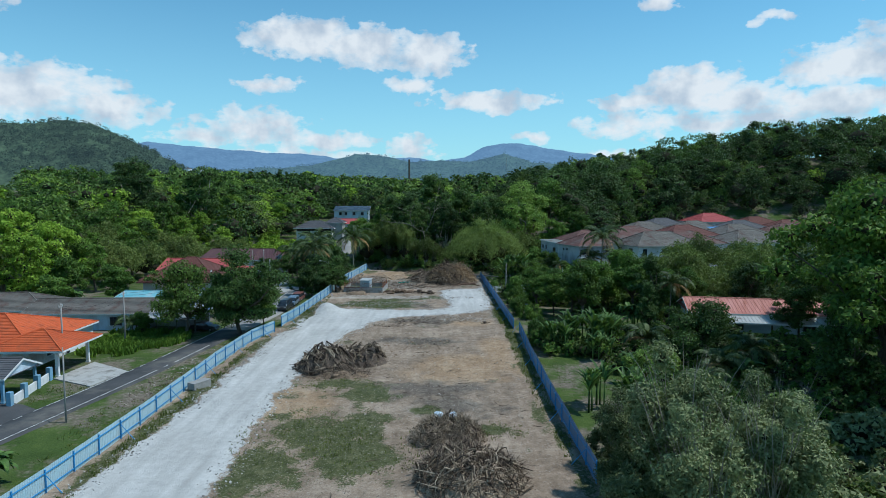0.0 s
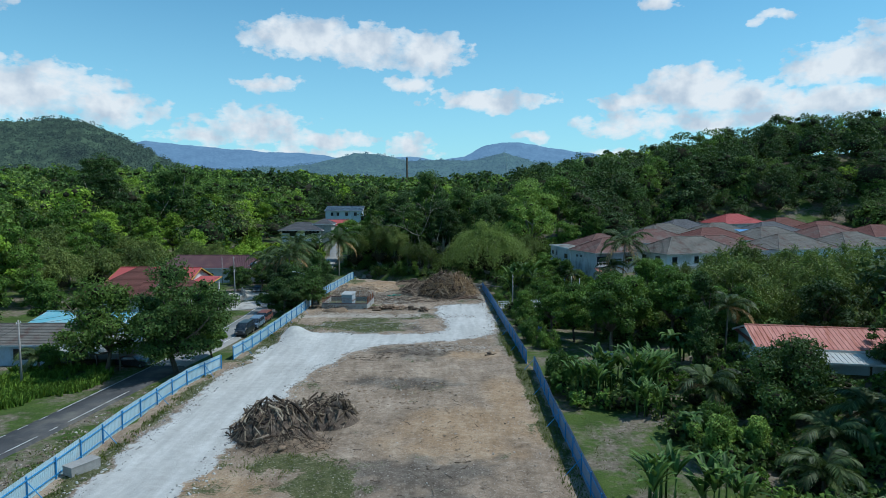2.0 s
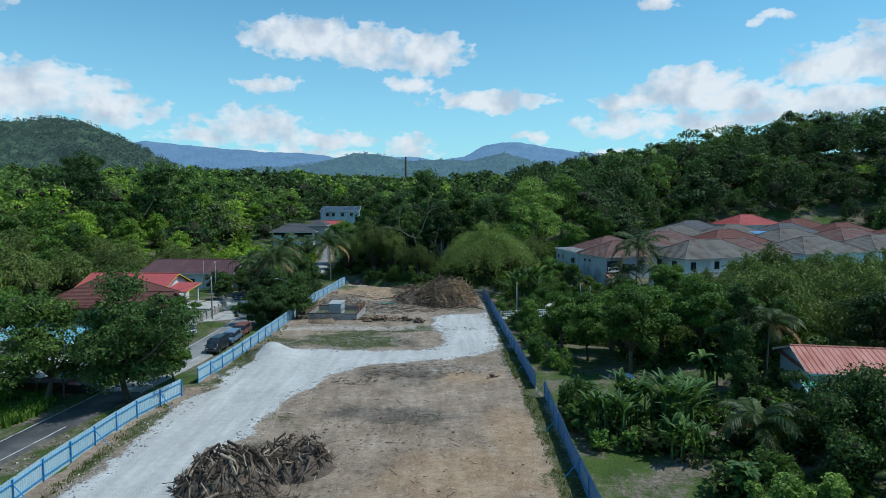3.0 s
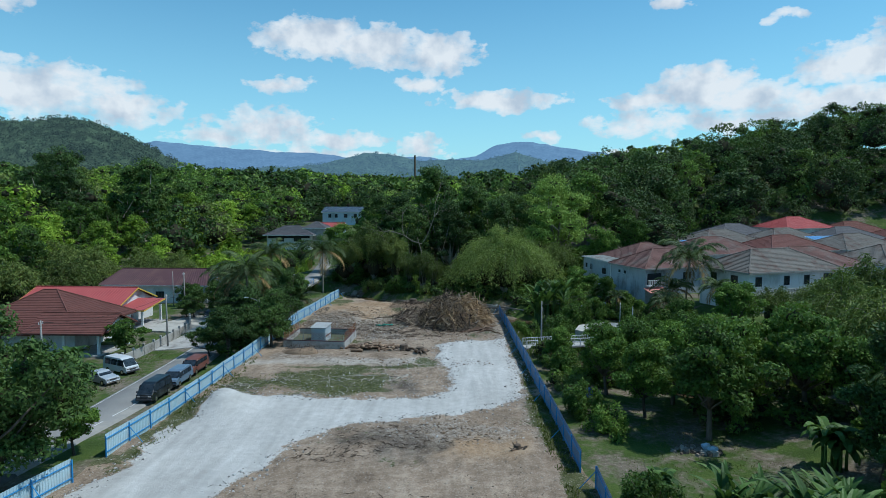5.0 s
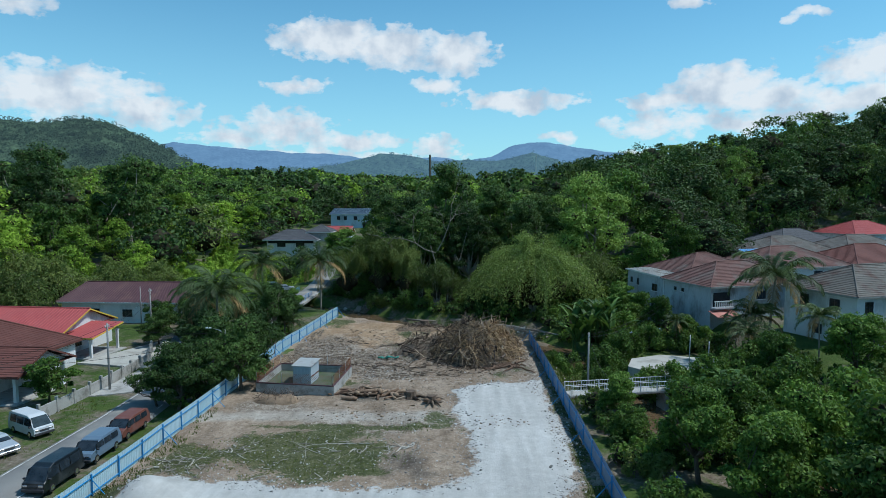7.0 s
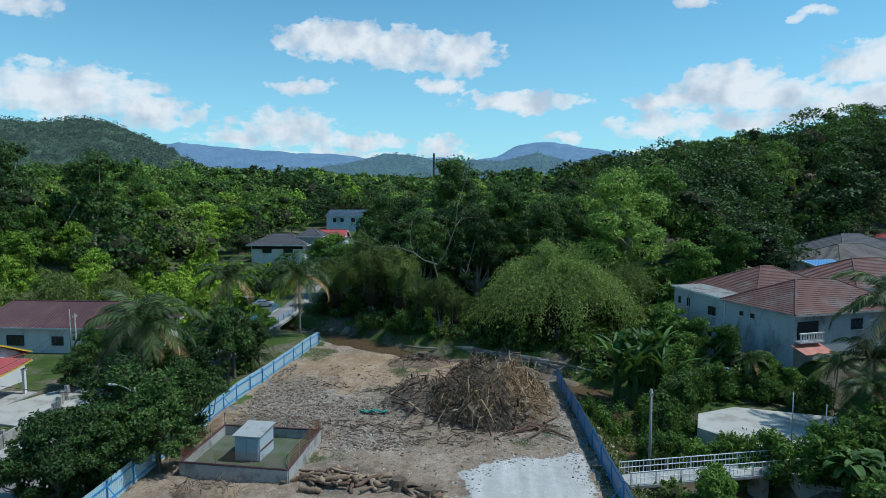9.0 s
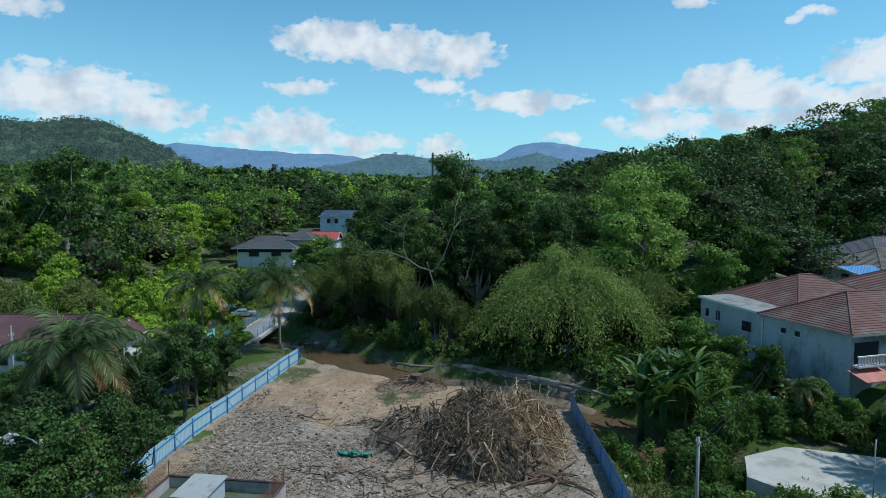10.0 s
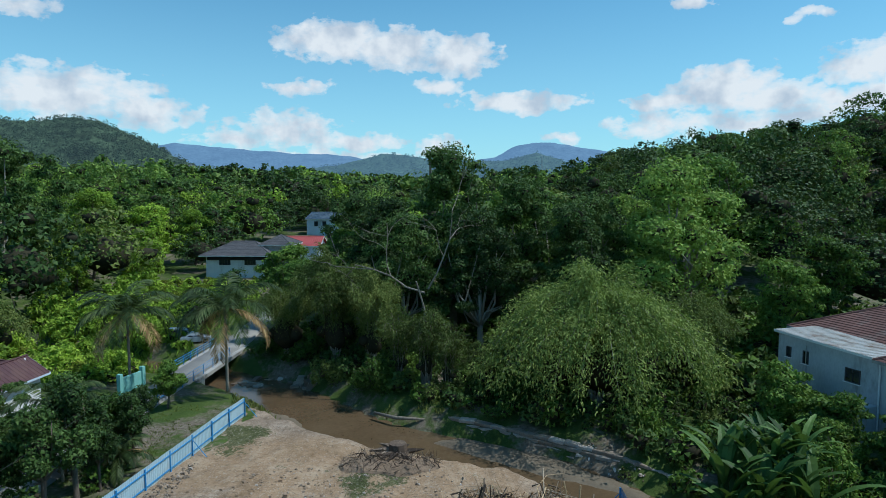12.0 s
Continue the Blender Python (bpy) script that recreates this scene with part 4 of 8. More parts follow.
def leaf_tris(pos, normal, size, rng, long=1.6, droop=0.3, wide=0.62):
    """A pointed leaf spray of three corners at each place."""
    n = len(pos)
    t = unit(rng.normal(size=(n, 3)) - np.array([0, 0, droop]))
    t = unit(t - normal * np.sum(t * normal, 1, keepdims=True))
    s = np.cross(normal, t)
    L, W = (size * long / 2)[:, None], (size * wide)[:, None]
    return np.stack([pos - t * L * 0.7 - s * W, pos - t * L * 0.7 + s * W, pos + t * L * 1.1 - np.array([0, 0, 1]) * (size * 0.15)[:, None]], 1)


def crown_points(clumps, n, rng, shell=(0.72, 1.08), up=0.15):
    """Places and outward normals spread over a heap of clumps (x, y, z, r, flat)."""
    c = np.asarray(clumps, float)
    w = c[:, 3] ** 2
    k = rng.choice(len(c), n, p=w / w.sum())
    d = unit(rng.normal(size=(n, 3)) + np.array([0, 0, up]))
    r = c[k, 3] * rng.uniform(shell[0], shell[1], n)
    p = c[k, :3] + d * r[:, None] * np.stack([np.ones(n), np.ones(n), c[k, 4]], 1)
    # drop what lies deep inside another clump
    deep = np.zeros(n, bool)
    for j in range(len(c)):
        q = (p - c[j, :3]) / np.array([1, 1, c[j, 4]])
        deep |= (np.linalg.norm(q, axis=1) < 0.55 * c[j, 3]) & (k != j)
    return p[~deep], unit(d[~deep] + rng.normal(scale=0.8, size=(np.count_nonzero(~deep), 3)) + np.array([0, 0, 0.35]))


ICO = None


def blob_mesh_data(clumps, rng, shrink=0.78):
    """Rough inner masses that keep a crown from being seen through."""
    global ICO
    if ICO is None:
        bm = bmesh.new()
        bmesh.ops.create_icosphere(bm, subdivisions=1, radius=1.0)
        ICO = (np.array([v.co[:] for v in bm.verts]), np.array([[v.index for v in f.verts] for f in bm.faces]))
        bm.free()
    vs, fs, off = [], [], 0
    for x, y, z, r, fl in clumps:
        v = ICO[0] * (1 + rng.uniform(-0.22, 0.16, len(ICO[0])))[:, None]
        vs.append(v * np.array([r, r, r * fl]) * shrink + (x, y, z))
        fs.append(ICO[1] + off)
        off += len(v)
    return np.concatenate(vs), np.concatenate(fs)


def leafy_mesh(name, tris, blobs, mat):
    """One mesh of loose leaf sprays over dark inner masses that stand in for crown shade (vertices, triangles)."""
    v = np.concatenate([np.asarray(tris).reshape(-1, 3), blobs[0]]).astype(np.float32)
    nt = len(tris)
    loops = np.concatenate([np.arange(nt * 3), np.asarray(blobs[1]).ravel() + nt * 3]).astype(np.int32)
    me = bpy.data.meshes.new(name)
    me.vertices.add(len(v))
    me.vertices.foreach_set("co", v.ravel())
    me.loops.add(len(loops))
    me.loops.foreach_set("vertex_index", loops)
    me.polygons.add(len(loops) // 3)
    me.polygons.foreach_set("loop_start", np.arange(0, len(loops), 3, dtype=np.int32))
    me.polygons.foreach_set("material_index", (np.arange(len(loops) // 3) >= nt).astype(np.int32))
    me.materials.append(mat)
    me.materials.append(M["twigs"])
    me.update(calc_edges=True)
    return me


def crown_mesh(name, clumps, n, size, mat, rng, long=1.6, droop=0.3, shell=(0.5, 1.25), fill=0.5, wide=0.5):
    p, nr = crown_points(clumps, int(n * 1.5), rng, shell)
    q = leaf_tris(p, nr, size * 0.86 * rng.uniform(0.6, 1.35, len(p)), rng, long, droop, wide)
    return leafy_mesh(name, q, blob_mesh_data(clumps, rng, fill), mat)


def limbs(b, rng, base, tips, r0, sag=0.0):
    """Bent limbs from a base to the tips."""
    for t in tips:
        t = np.asarray(t, float)
        mid = (base + t) / 2 + rng.normal(scale=0.12 * np.linalg.norm(t - base), size=3) + (0, 0, sag)
        b.tube([base, (base * 0.4 + mid * 0.6), mid, t], [r0, r0 * 0.75, r0 * 0.55, r0 * 0.25], 5)


def broadleaf(kind, seed, h, r, n, size, trunk_mat="bark", bare=0.35, clumps_n=14, flat=0.75):
    """A tree of height h and crown radius r, at the origin: an Empty with trunk and crown."""
    rng = np.random.RandomState(seed)
    root = new("tree")
    cz0 = h * bare
    cl = []
    lobes = rng.uniform(0.62, 1.22, 7)
    squash = rng.uniform(0.8, 1.2)
    for i in range(int(clumps_n * 2.1)):
        f = rng.uniform(0, 1)
        zz = cz0 + (h - cz0) * (0.12 + 0.78 * f)
        prof = math.sin(math.pi * (0.18 + 0.74 * f)) ** 0.7
        a = rng.uniform(0, 2 * math.pi)
        lobe = lobes[int(a / (2 * math.pi) * 7) % 7]
        zz = cz0 + (zz - cz0) * (0.72 + 0.28 * lobe)
        rr = r * prof * rng.uniform(0.35, 1.0) * lobe
        cr = r * rng.uniform(0.11, 0.27)
        cl.append((rr * math.cos(a) * squash, rr * math.sin(a) / squash, min(zz, h - cr * flat), cr, flat * rng.uniform(0.55, 1.05)))
    cl.append((rng.normal(scale=0.12) * r, rng.normal(scale=0.12) * r, h - r * 0.34 * flat, r * 0.34, flat))
    cl.append((0, 0, cz0 + (h - cz0) * 0.45, r * 0.48, flat))
    b = Build()
    tr = max(0.1, h * 0.022)
    lean = rng.normal(scale=0.05 * h, size=2)
    top = np.array([lean[0], lean[1], h * 0.6])
    fork = np.array([lean[0] * 0.5, lean[1] * 0.5, h * max(bare, 0.22)])
    b.tube([(0, 0, -0.4), (0, 0, 0.3), fork * (0.5, 0.5, 0.5), fork, top], [tr * 1.7, tr * 1.15, tr, tr * 0.85, tr * 0.35], 8)
    limbs(b, rng, fork, [c[:3] for c in cl[:14]], tr * 0.5)
    part("trunk", b, M[trunk_mat], root, smooth=True)
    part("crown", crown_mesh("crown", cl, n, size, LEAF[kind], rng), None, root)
    return root


def bamboo_clump(kind, seed, h, r, n, size, culms=26, arch=0.55):
    """Culms that rise together and arch outwards, with fine leaves hanging in plumes along their outer halves. arch: how far the tips sink."""
    rng = np.random.RandomState(seed)
    root = new("bamboo_clump")
    pos, nor, tan = [], [], []
    per = max(40, n // culms)
    for i in range(culms):
        a, lean = 2.4 * i + rng.uniform(-0.5, 0.5), math.sqrt(rng.uniform(0.02, 1.0))
        hh = h * rng.uniform(0.78, 1.02) * (1.0 - 0.16 * lean)
        t = np.linspace(0, 1, 9)
        out = 0.4 + r * lean * (0.10 * t + 0.86 * t ** 1.9)
        up = hh * (1.06 * np.sin(t * math.pi / 2) ** 0.9 - arch * lean * t ** 4)
        pts = np.stack([math.cos(a) * out, math.sin(a) * out, up], -1)
        pts[1:-1] += rng.normal(scale=0.012 * h, size=(7, 3))
        part("culm", Build().tube(pts, np.linspace(0.06, 0.01, 9), 4), M["bark_pale"], root)
        u = 1 - 0.72 * rng.uniform(0, 1, per) ** 1.4
        c = np.stack([np.interp(u, t, pts[:, k]) for k in range(3)], -1)
        plume = rng.randint(0, 16, per)
        off = unit(rng.normal(size=(16, 3)) + np.array([math.cos(a) * 0.5, math.sin(a) * 0.5, -0.1]))[plume]
        reach = np.abs(rng.normal(scale=0.075 * r + 0.35, size=per)) + 0.05
        c = c + off * reach[:, None] + rng.normal(scale=0.16, size=(per, 3)) - np.array([0, 0, 0.35]) * (reach ** 2)[:, None] * 0.5
        pos.append(c)
        tan.append(unit(off + np.array([0, 0, -0.9]) + rng.normal(scale=0.45, size=(per, 3))))
    p, d = np.concatenate(pos), np.concatenate(tan)
    keep = p[:, 2] > 0.15
    p, d = p[keep], d[keep]
    sd = unit(np.cross(d, rng.normal(size=d.shape) + np.array([0, 0, 0.8])))
    L = (size * rng.uniform(1.2, 2.6, len(p)))[:, None]
    w = sd * (size * rng.uniform(0.28, 0.46, len(p)))[:, None]
    q = np.stack([p - w, p + w, p + d * L], 1)
    core = [(0, 0, h * 0.34, r * 0.42, 0.75 * h / r), (r * 0.3, 0.1 * r, h * 0.3, r * 0.25, 1.0), (-r * 0.28, -0.2 * r, h * 0.3, r * 0.25, 1.0)]
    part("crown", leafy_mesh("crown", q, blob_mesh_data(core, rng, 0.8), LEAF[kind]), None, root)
    return root


def coconut_palm(seed, h, frond=4.2, nf=18, dry=2):
    """A ringed trunk, arching fronds with hanging leaflets."""
    rng = np.random.RandomState(seed)
    root = new("coconut_palm")
    b = Build()
    lean = rng.normal(scale=0.05 * h, size=2)
    pts = [(lean[0] * s ** 1.6, lean[1] * s ** 1.6, -0.3 + (h + 0.3) * s) for s in np.linspace(0, 1, 9)]
    b.tube(pts, [0.26, 0.19, 0.17, 0.165, 0.16, 0.155, 0.15, 0.15, 0.16], 8)
    part("trunk", b, M["bark_pale"], root, smooth=True)
    top = np.array(pts[-1])
    for i in range(nf):
        a = 2.4 * i + rng.uniform(-0.2, 0.2)
        up = 1.35 - 1.6 * (i / nf) + rng.uniform(-0.2, 0.2)
        L = frond * rng.uniform(0.85, 1.1) * (0.8 if i < 3 else 1)
        q, rb = [], Build()
        p, ang = top.copy(), up
        rach = []
        ns = 22
        for s in range(ns):
            rach.append(p.copy())
            d = np.array([math.cos(a) * math.cos(ang), math.sin(a) * math.cos(ang), math.sin(ang)])
            p = p + d * L / ns
            ang -= (0.030 + 0.0052 * s) * rng.uniform(0.7, 1.3)
        rach = np.array(rach)
        rb.tube(rach[::2], np.linspace(0.05, 0.012, len(rach[::2])), 4)
        side = np.array([-math.sin(a), math.cos(a), 0])
        for s in range(1, ns):
            t = s / ns
            ll = frond * 0.22 * math.sin(math.pi * (0.12 + 0.80 * t)) ** 0.8 + 0.12
            d = unit(rach[min(s + 1, ns - 1)] - rach[s - 1])
            for sg in (-1, 1):
                for off in (0, 0.33, 0.67):
                    base = rach[s] + d * off * L / ns
                    o = unit(side * sg * rng.uniform(0.7, 1.0) + d * 0.75 - np.array([0, 0, rng.uniform(0.1, 0.6)]))
                    tip = base + o * ll + np.array([0, 0, -0.18 * ll])
                    mid = base + o * ll * 0.5
                    w = d * 0.055
                    q.append([base - w, mid - w * 1.3, tip, mid + w * 1.3])
        fr = part("frond", rb, LEAF["dry" if i >= nf - dry else "palm"], root)
        part("blade", quads_mesh("blade", np.array(q), LEAF["dry" if i >= nf - dry else "palm"]), None, fr)
    return root


def banana_plant(seed, h=3.6, stems=5, spread=0.75, upright=0.0, slim=1.0):
    """Broad split leaves on soft stems."""
    rng = np.random.RandomState(seed)
    root = new("banana_plant")
    for s in range(stems):
        x, y = rng.normal(scale=spread, size=2)
        hh = h * rng.uniform(0.35, 0.62)
        b = Build()
        b.tube([(x, y, -0.2), (x, y, hh * 0.5), (x * 1.05, y * 1.05, hh)], [0.13, 0.11, 0.07], 7)
        part("stem", b, LEAF["banana"], root, smooth=True)
        for i in range(rng.randint(7, 11)):
            a, up = rng.uniform(0, 2 * math.pi), rng.uniform(0.5 + upright, 1.35 + 0.15 * (upright > 0))
            L, W = h * rng.uniform(0.42, 0.62) * slim, h * rng.uniform(0.085, 0.12) * slim * (0.85 - 0.9 * upright)
            p, ang, b = np.array([x, y, hh]), up, Build()
            side = np.array([-math.sin(a), math.cos(a), 0])
            rows = []
            ns = 8
            for k in range(ns + 1):
                t = k / ns
                w = W * math.sin(math.pi * (0.04 + 0.93 * t)) ** 0.6 if t > 0.12 else 0.02
                dr = np.array([0, 0, 0.32 * w])
                jag = rng.uniform(0.82, 1.08)
                rows += [p - side * w * jag + dr * 0.6, p - np.array([0, 0, 0.15 * w]), p + side * w * jag + dr * 0.6]
                p = p + np.array([math.cos(a) * math.cos(ang), math.sin(a) * math.cos(ang), math.sin(ang)]) * L / ns
                ang -= (0.16 + 0.035 * k) * (1 - upright)
            b.add(rows, [f for k in range(ns) for f in ((3 * k, 3 * k + 1, 3 * k + 4, 3 * k + 3), (3 * k + 1, 3 * k + 2, 3 * k + 5, 3 * k + 4))])
            part("leaf", b, LEAF["banana"], root)
    return root


def shrub(kind, seed, h, r, n, size, twigs=14, clumps_n=22, fat=1.0, bark="bark"):
    """A twiggy bush."""
    rng = np.random.RandomState(seed)
    root = new("shrub")
    cl, b = [], Build()
    for i in range(clumps_n):
        a, f = rng.uniform(0, 2 * math.pi), rng.uniform(0.1, 0.95)
        rr = r * rng.uniform(0.1, 1.05) * (1.15 - 0.6 * f)
        cl.append((rr * math.cos(a), rr * math.sin(a), h * f * rng.uniform(0.7, 1.0), r * rng.uniform(0.13, 0.30) * fat, rng.uniform(0.8, 1.4)))
    for i in range(twigs):
        a = rng.uniform(0, 2 * math.pi)
        t = np.array([math.cos(a) * r * rng.uniform(0.3, 1.05), math.sin(a) * r * rng.uniform(0.3, 1.05), h * rng.uniform(0.5, 1.0)])
        m = t * (0.35, 0.35, 0.5) + rng.normal(scale=0.15, size=3)
        b.tube([(0, 0, -0.2), m, t * (0.75, 0.75, 0.85) + rng.normal(scale=0.15, size=3), t], [0.06, 0.036, 0.02, 0.006], 4)
    part("trunk", b, M[bark], root)
    part("crown", crown_mesh("crown", cl, n, size, LEAF[kind], rng, long=2.0, shell=(0.3, 1.5), fill=0.35, wide=0.45), None, root)
    return root


def plant_out(proto, spots, label, category, group, rng=None):
    """Sets copies of a plant at (x, y, scale) and takes the first away from the origin."""
    rng = rng or np.random.RandomState(len(spots))
    tagged(proto, label, category, group)
    for i, (x, y, s) in enumerate(spots):
        m = pose(x, y, high(x, y) - 0.05, 0, 0, rng.uniform(0, 360)) @ Matrix.Diagonal((s, s, s * rng.uniform(0.94, 1.06), 1))
        if i == 0:
            proto.matrix_basis = m
            base = proto
        else:
            c = copy_thing(base, m)
            c.matrix_basis = m

# ---- houses ----
def slope(b, e0, e1, t0, t1, courses, step=0.05, ribs=0):
    """One roof slope from the eave e0-e1 up to t0-t1, in overlapping courses, or with ribs up the slope."""
    e0, e1, t0, t1 = (np.asarray(p, float) for p in (e0, e1, t0, t1))
    up = np.array([0, 0, step])
    rows_ = []
    if ribs:
        for i in range(max(2, ribs)):
            for f, k in ((0.0, 0), (0.6, 0), (0.68, 1), (0.92, 1)):
                a = (i + f) / max(2, ribs)
                rows_.append((e0 + (e1 - e0) * a + up * k, t0 + (t1 - t0) * a + up * k))
        rows_.append((e1, t1))
        rows_ = [(q, p) for p, q in rows_]
    else:
        for i in range(courses):
            a, c = i / courses, (i + 1) / courses
            rows_.append((e0 + (t0 - e0) * a + up, e1 + (t1 - e1) * a + up))
            rows_.append((e0 + (t0 - e0) * c, e1 + (t1 - e1) * c))
    b.add(np.array(rows_).reshape(-1, 3), [(2 * i, 2 * i + 1, 2 * i + 3, 2 * i + 2) for i in range(len(rows_) - 1)])


def roof(house, kind, x0, x1, y0, y1, z, rise, mat, axis="x", over=0.6, sheet=False, fascia="trim", hip=1.0):
    """A gable, hip or lean-to roof over a rectangle whose eaves lie at z, with fascia boards and ridge caps."""
    x0, x1, y0, y1 = x0 - over, x1 + over, y0 - over, y1 + over
    b, cap = Build(), Build()
    w, d = x1 - x0, y1 - y0
    t = z + rise
    k = 0.36
    if kind == "lean":
        A = [(x0, y0, z), (x1, y0, z), (x0, y1, t), (x1, y1, t)]
        slope(b, *A, max(3, int(d / k)), ribs=int(w / 0.5) if sheet else 0)
        b.add([(x0, y0, z - 0.06), (x1, y0, z - 0.06), (x1, y1, t - 0.06), (x0, y1, t - 0.06)], [(3, 2, 1, 0)])
        edges = [((x0, y0, z), (x1, y0, z)), ((x0, y0, z), (x0, y1, t)), ((x1, y0, z), (x1, y1, t)), ((x0, y1, t), (x1, y1, t))]
    else:
        if axis == "x":
            h = min(d / 2 * hip, w / 2 - 0.05) if kind == "hip" else 0
            ym = (y0 + y1) / 2
            r0, r1 = (x0 + h, ym, t), (x1 - h, ym, t)
            c = [(x0, y0, z), (x1, y0, z), (x1, y1, z), (x0, y1, z)]
        else:
            h = min(w / 2 * hip, d / 2 - 0.05) if kind == "hip" else 0
            xm = (x0 + x1) / 2
            r0, r1 = (xm, y0 + h, t), (xm, y1 - h, t)
            c = [(x1, y0, z), (x1, y1, z), (x0, y1, z), (x0, y0, z)]
        half = (d if axis == "x" else w) / 2
        L = w if axis == "x" else d
        n = max(4, int(math.hypot(half, rise) / k))
        rb = int(L / 0.5) if sheet else 0
        slope(b, c[0], c[1], r0, r1, n, ribs=rb)
        slope(b, c[2], c[3], r1, r0, n, ribs=rb)
        if kind == "hip":
            rb = int(2 * half / 0.5) if sheet else 0
            slope(b, c[1], c[2], r1, r1, n, ribs=rb)
            slope(b, c[3], c[0], r0, r0, n, ribs=rb)
            for p, q in ((c[0], r0), (c[3], r0), (c[1], r1), (c[2], r1)):
                cap.tube([np.array(p) + (0, 0, 0.05), np.array(q) + (0, 0, 0.05)], 0.10, 6)
            edges = [(c[i], c[(i + 1) % 4]) for i in range(4)]
        else:
            edges = [(c[0], c[1]), (c[2], c[3]), (c[0], r0), (c[3], r0), (c[1], r1), (c[2], r1)]
        cap.tube([np.array(r0) + (0, 0, 0.05), np.array(r1) + (0, 0, 0.05)], 0.11, 6)
        b.add([(p[0], p[1], p[2] - 0.05) for p in c], [(3, 2, 1, 0)])
    ro = part("roof", b, M[mat], house)
    if cap.count:
        part("ridge_cap", cap, M[mat], ro)
    fb = Build()
    for p, q in edges:
        p, q = np.array(p), np.array(q)
        u = unit(np.cross(q - p, (0, 0, 1))) * 0.03
        dn = np.array([0, 0, 0.2])
        fb.add([p - u - dn, q - u - dn, q - u, p - u, p + u - dn, q + u - dn, q + u, p + u],
               [(0, 1, 2, 3), (5, 4, 7, 6), (3, 2, 6, 7), (1, 0, 4, 5), (0, 3, 7, 4), (2, 1, 5, 6)])
    part("fascia_board", fb, M[fascia], ro)
    return ro


WINDOW_MESHES = {}


def window(house, m, w, h, bars=1, name="window"):
    """A framed window with panes and a sill. m: the middle of its foot on the wall, y pointing in."""
    key = (round(w, 2), round(h, 2), bars)
    if key not in WINDOW_MESHES:
        f = Build()
        for x in (-w / 2, w / 2):
            f.box((x, -0.03, h / 2), (0.07, 0.1, h + 0.07))
        for z in (0, h):
            f.box((0, -0.03, z), (w - 0.07, 0.1, 0.07))
        for i in range(bars):
            f.box((-w / 2 + w * (i + 1) / (bars + 1), -0.03, h / 2), (0.045, 0.07, h - 0.07))
        p = Build().box((0, 0.0, h / 2), (w - 0.05, 0.03, h - 0.05))
        s = Build().box((0, -0.09, -0.07), (w + 0.24, 0.2, 0.07), bevel=0.012)
        WINDOW_MESHES[key] = (f.mesh("window", M["frame"]), p.mesh("pane", M["glass"]), s.mesh("sill", M["trim"]))
    fm, pm, sm = WINDOW_MESHES[key]
    o = part(name, fm, None, house)
    o.matrix_basis = m
    part("pane", pm, None, o)
    part("sill", sm, None, o)
    return o


def walls(house, x0, x1, y0, y1, z0, z1, mat, gable=None, rise=0.0, holes=(), thick=0.2):
    """Four walls, each a part, with gable tops on the x or y ends."""
    for nm, p, q in (("a", (x0, y0), (x1, y0)), ("b", (x1, y0), (x1, y1)), ("c", (x1, y1), (x0, y1)), ("d", (x0, y1), (x0, y0))):
        p, q = np.array(p), np.array(q)
        u = unit(q - p)
        n = np.array([u[1], -u[0]])
        inn = -n * thick
        ext = {"a": 0.0, "c": 0.0}.get(nm, -thick)
        p2, q2 = p - u * ext, q + u * ext
        b = Build()
        pent = (gable == "x" and nm in "bd") or (gable == "y" and nm in "ac")
        ring = [(*p2, z0), (*q2, z0), (*q2, z1)] + ([(*((p + q) / 2), z1 + rise)] if pent else []) + [(*p2, z1)]
        k = len(ring)
        b.add(ring + [(x + inn[0], y + inn[1], z) for x, y, z in ring],
              [tuple(range(k)), tuple(range(2 * k - 1, k - 1, -1))] + [(i, k + i, k + (i + 1) % k, (i + 1) % k) for i in range(k)])
        part("wall", b, M[mat], house)


def on_wall(x0, x1, y0, y1, side, f, z):
    """A pose on one wall of a rectangle: side s, e, n or w; f: how far along, 0 to 1."""
    if side == "s":
        return pose(x0 + (x1 - x0) * f, y0 - 0.02, z, 0, 0, 0)
    if side == "n":
        return pose(x1 + (x0 - x1) * f, y1 + 0.02, z, 0, 0, 180)
    if side == "e":
        return pose(x1 + 0.02, y0 + (y1 - y0) * f, z, 0, 0, 90)
    return pose(x0 - 0.02, y1 + (y0 - y1) * f, z, 0, 0, -90)


def door(house, m, w=0.95, h=2.1, mat="dark"):
    d = part("door", Build().box((0, 0, h / 2), (w, 0.06, h), bevel=0.01), M[mat], house)
    d.matrix_basis = m
    fr = Build()
    for x in (-w / 2 - 0.05, w / 2 + 0.05):
        fr.box((x, -0.02, h / 2), (0.1, 0.12, h))
    fr.box((0, -0.02, h + 0.05), (w + 0.2, 0.12, 0.1))
    part("door_frame", fr, M["trim"], d)
    return d


def post(house, x, y, z0, z1, s=0.28, mat="trim"):
    b = Build().box((x, y, (z0 + z1) / 2), (s, s, z1 - z0), bevel=0.02)
    b.box((x, y, z0 + 0.2), (s + 0.1, s + 0.1, 0.4), bevel=0.02)
    b.box((x, y, z1 - 0.12), (s + 0.1, s + 0.1, 0.16), bevel=0.02)
    return part("pillar", b, M[mat], house)


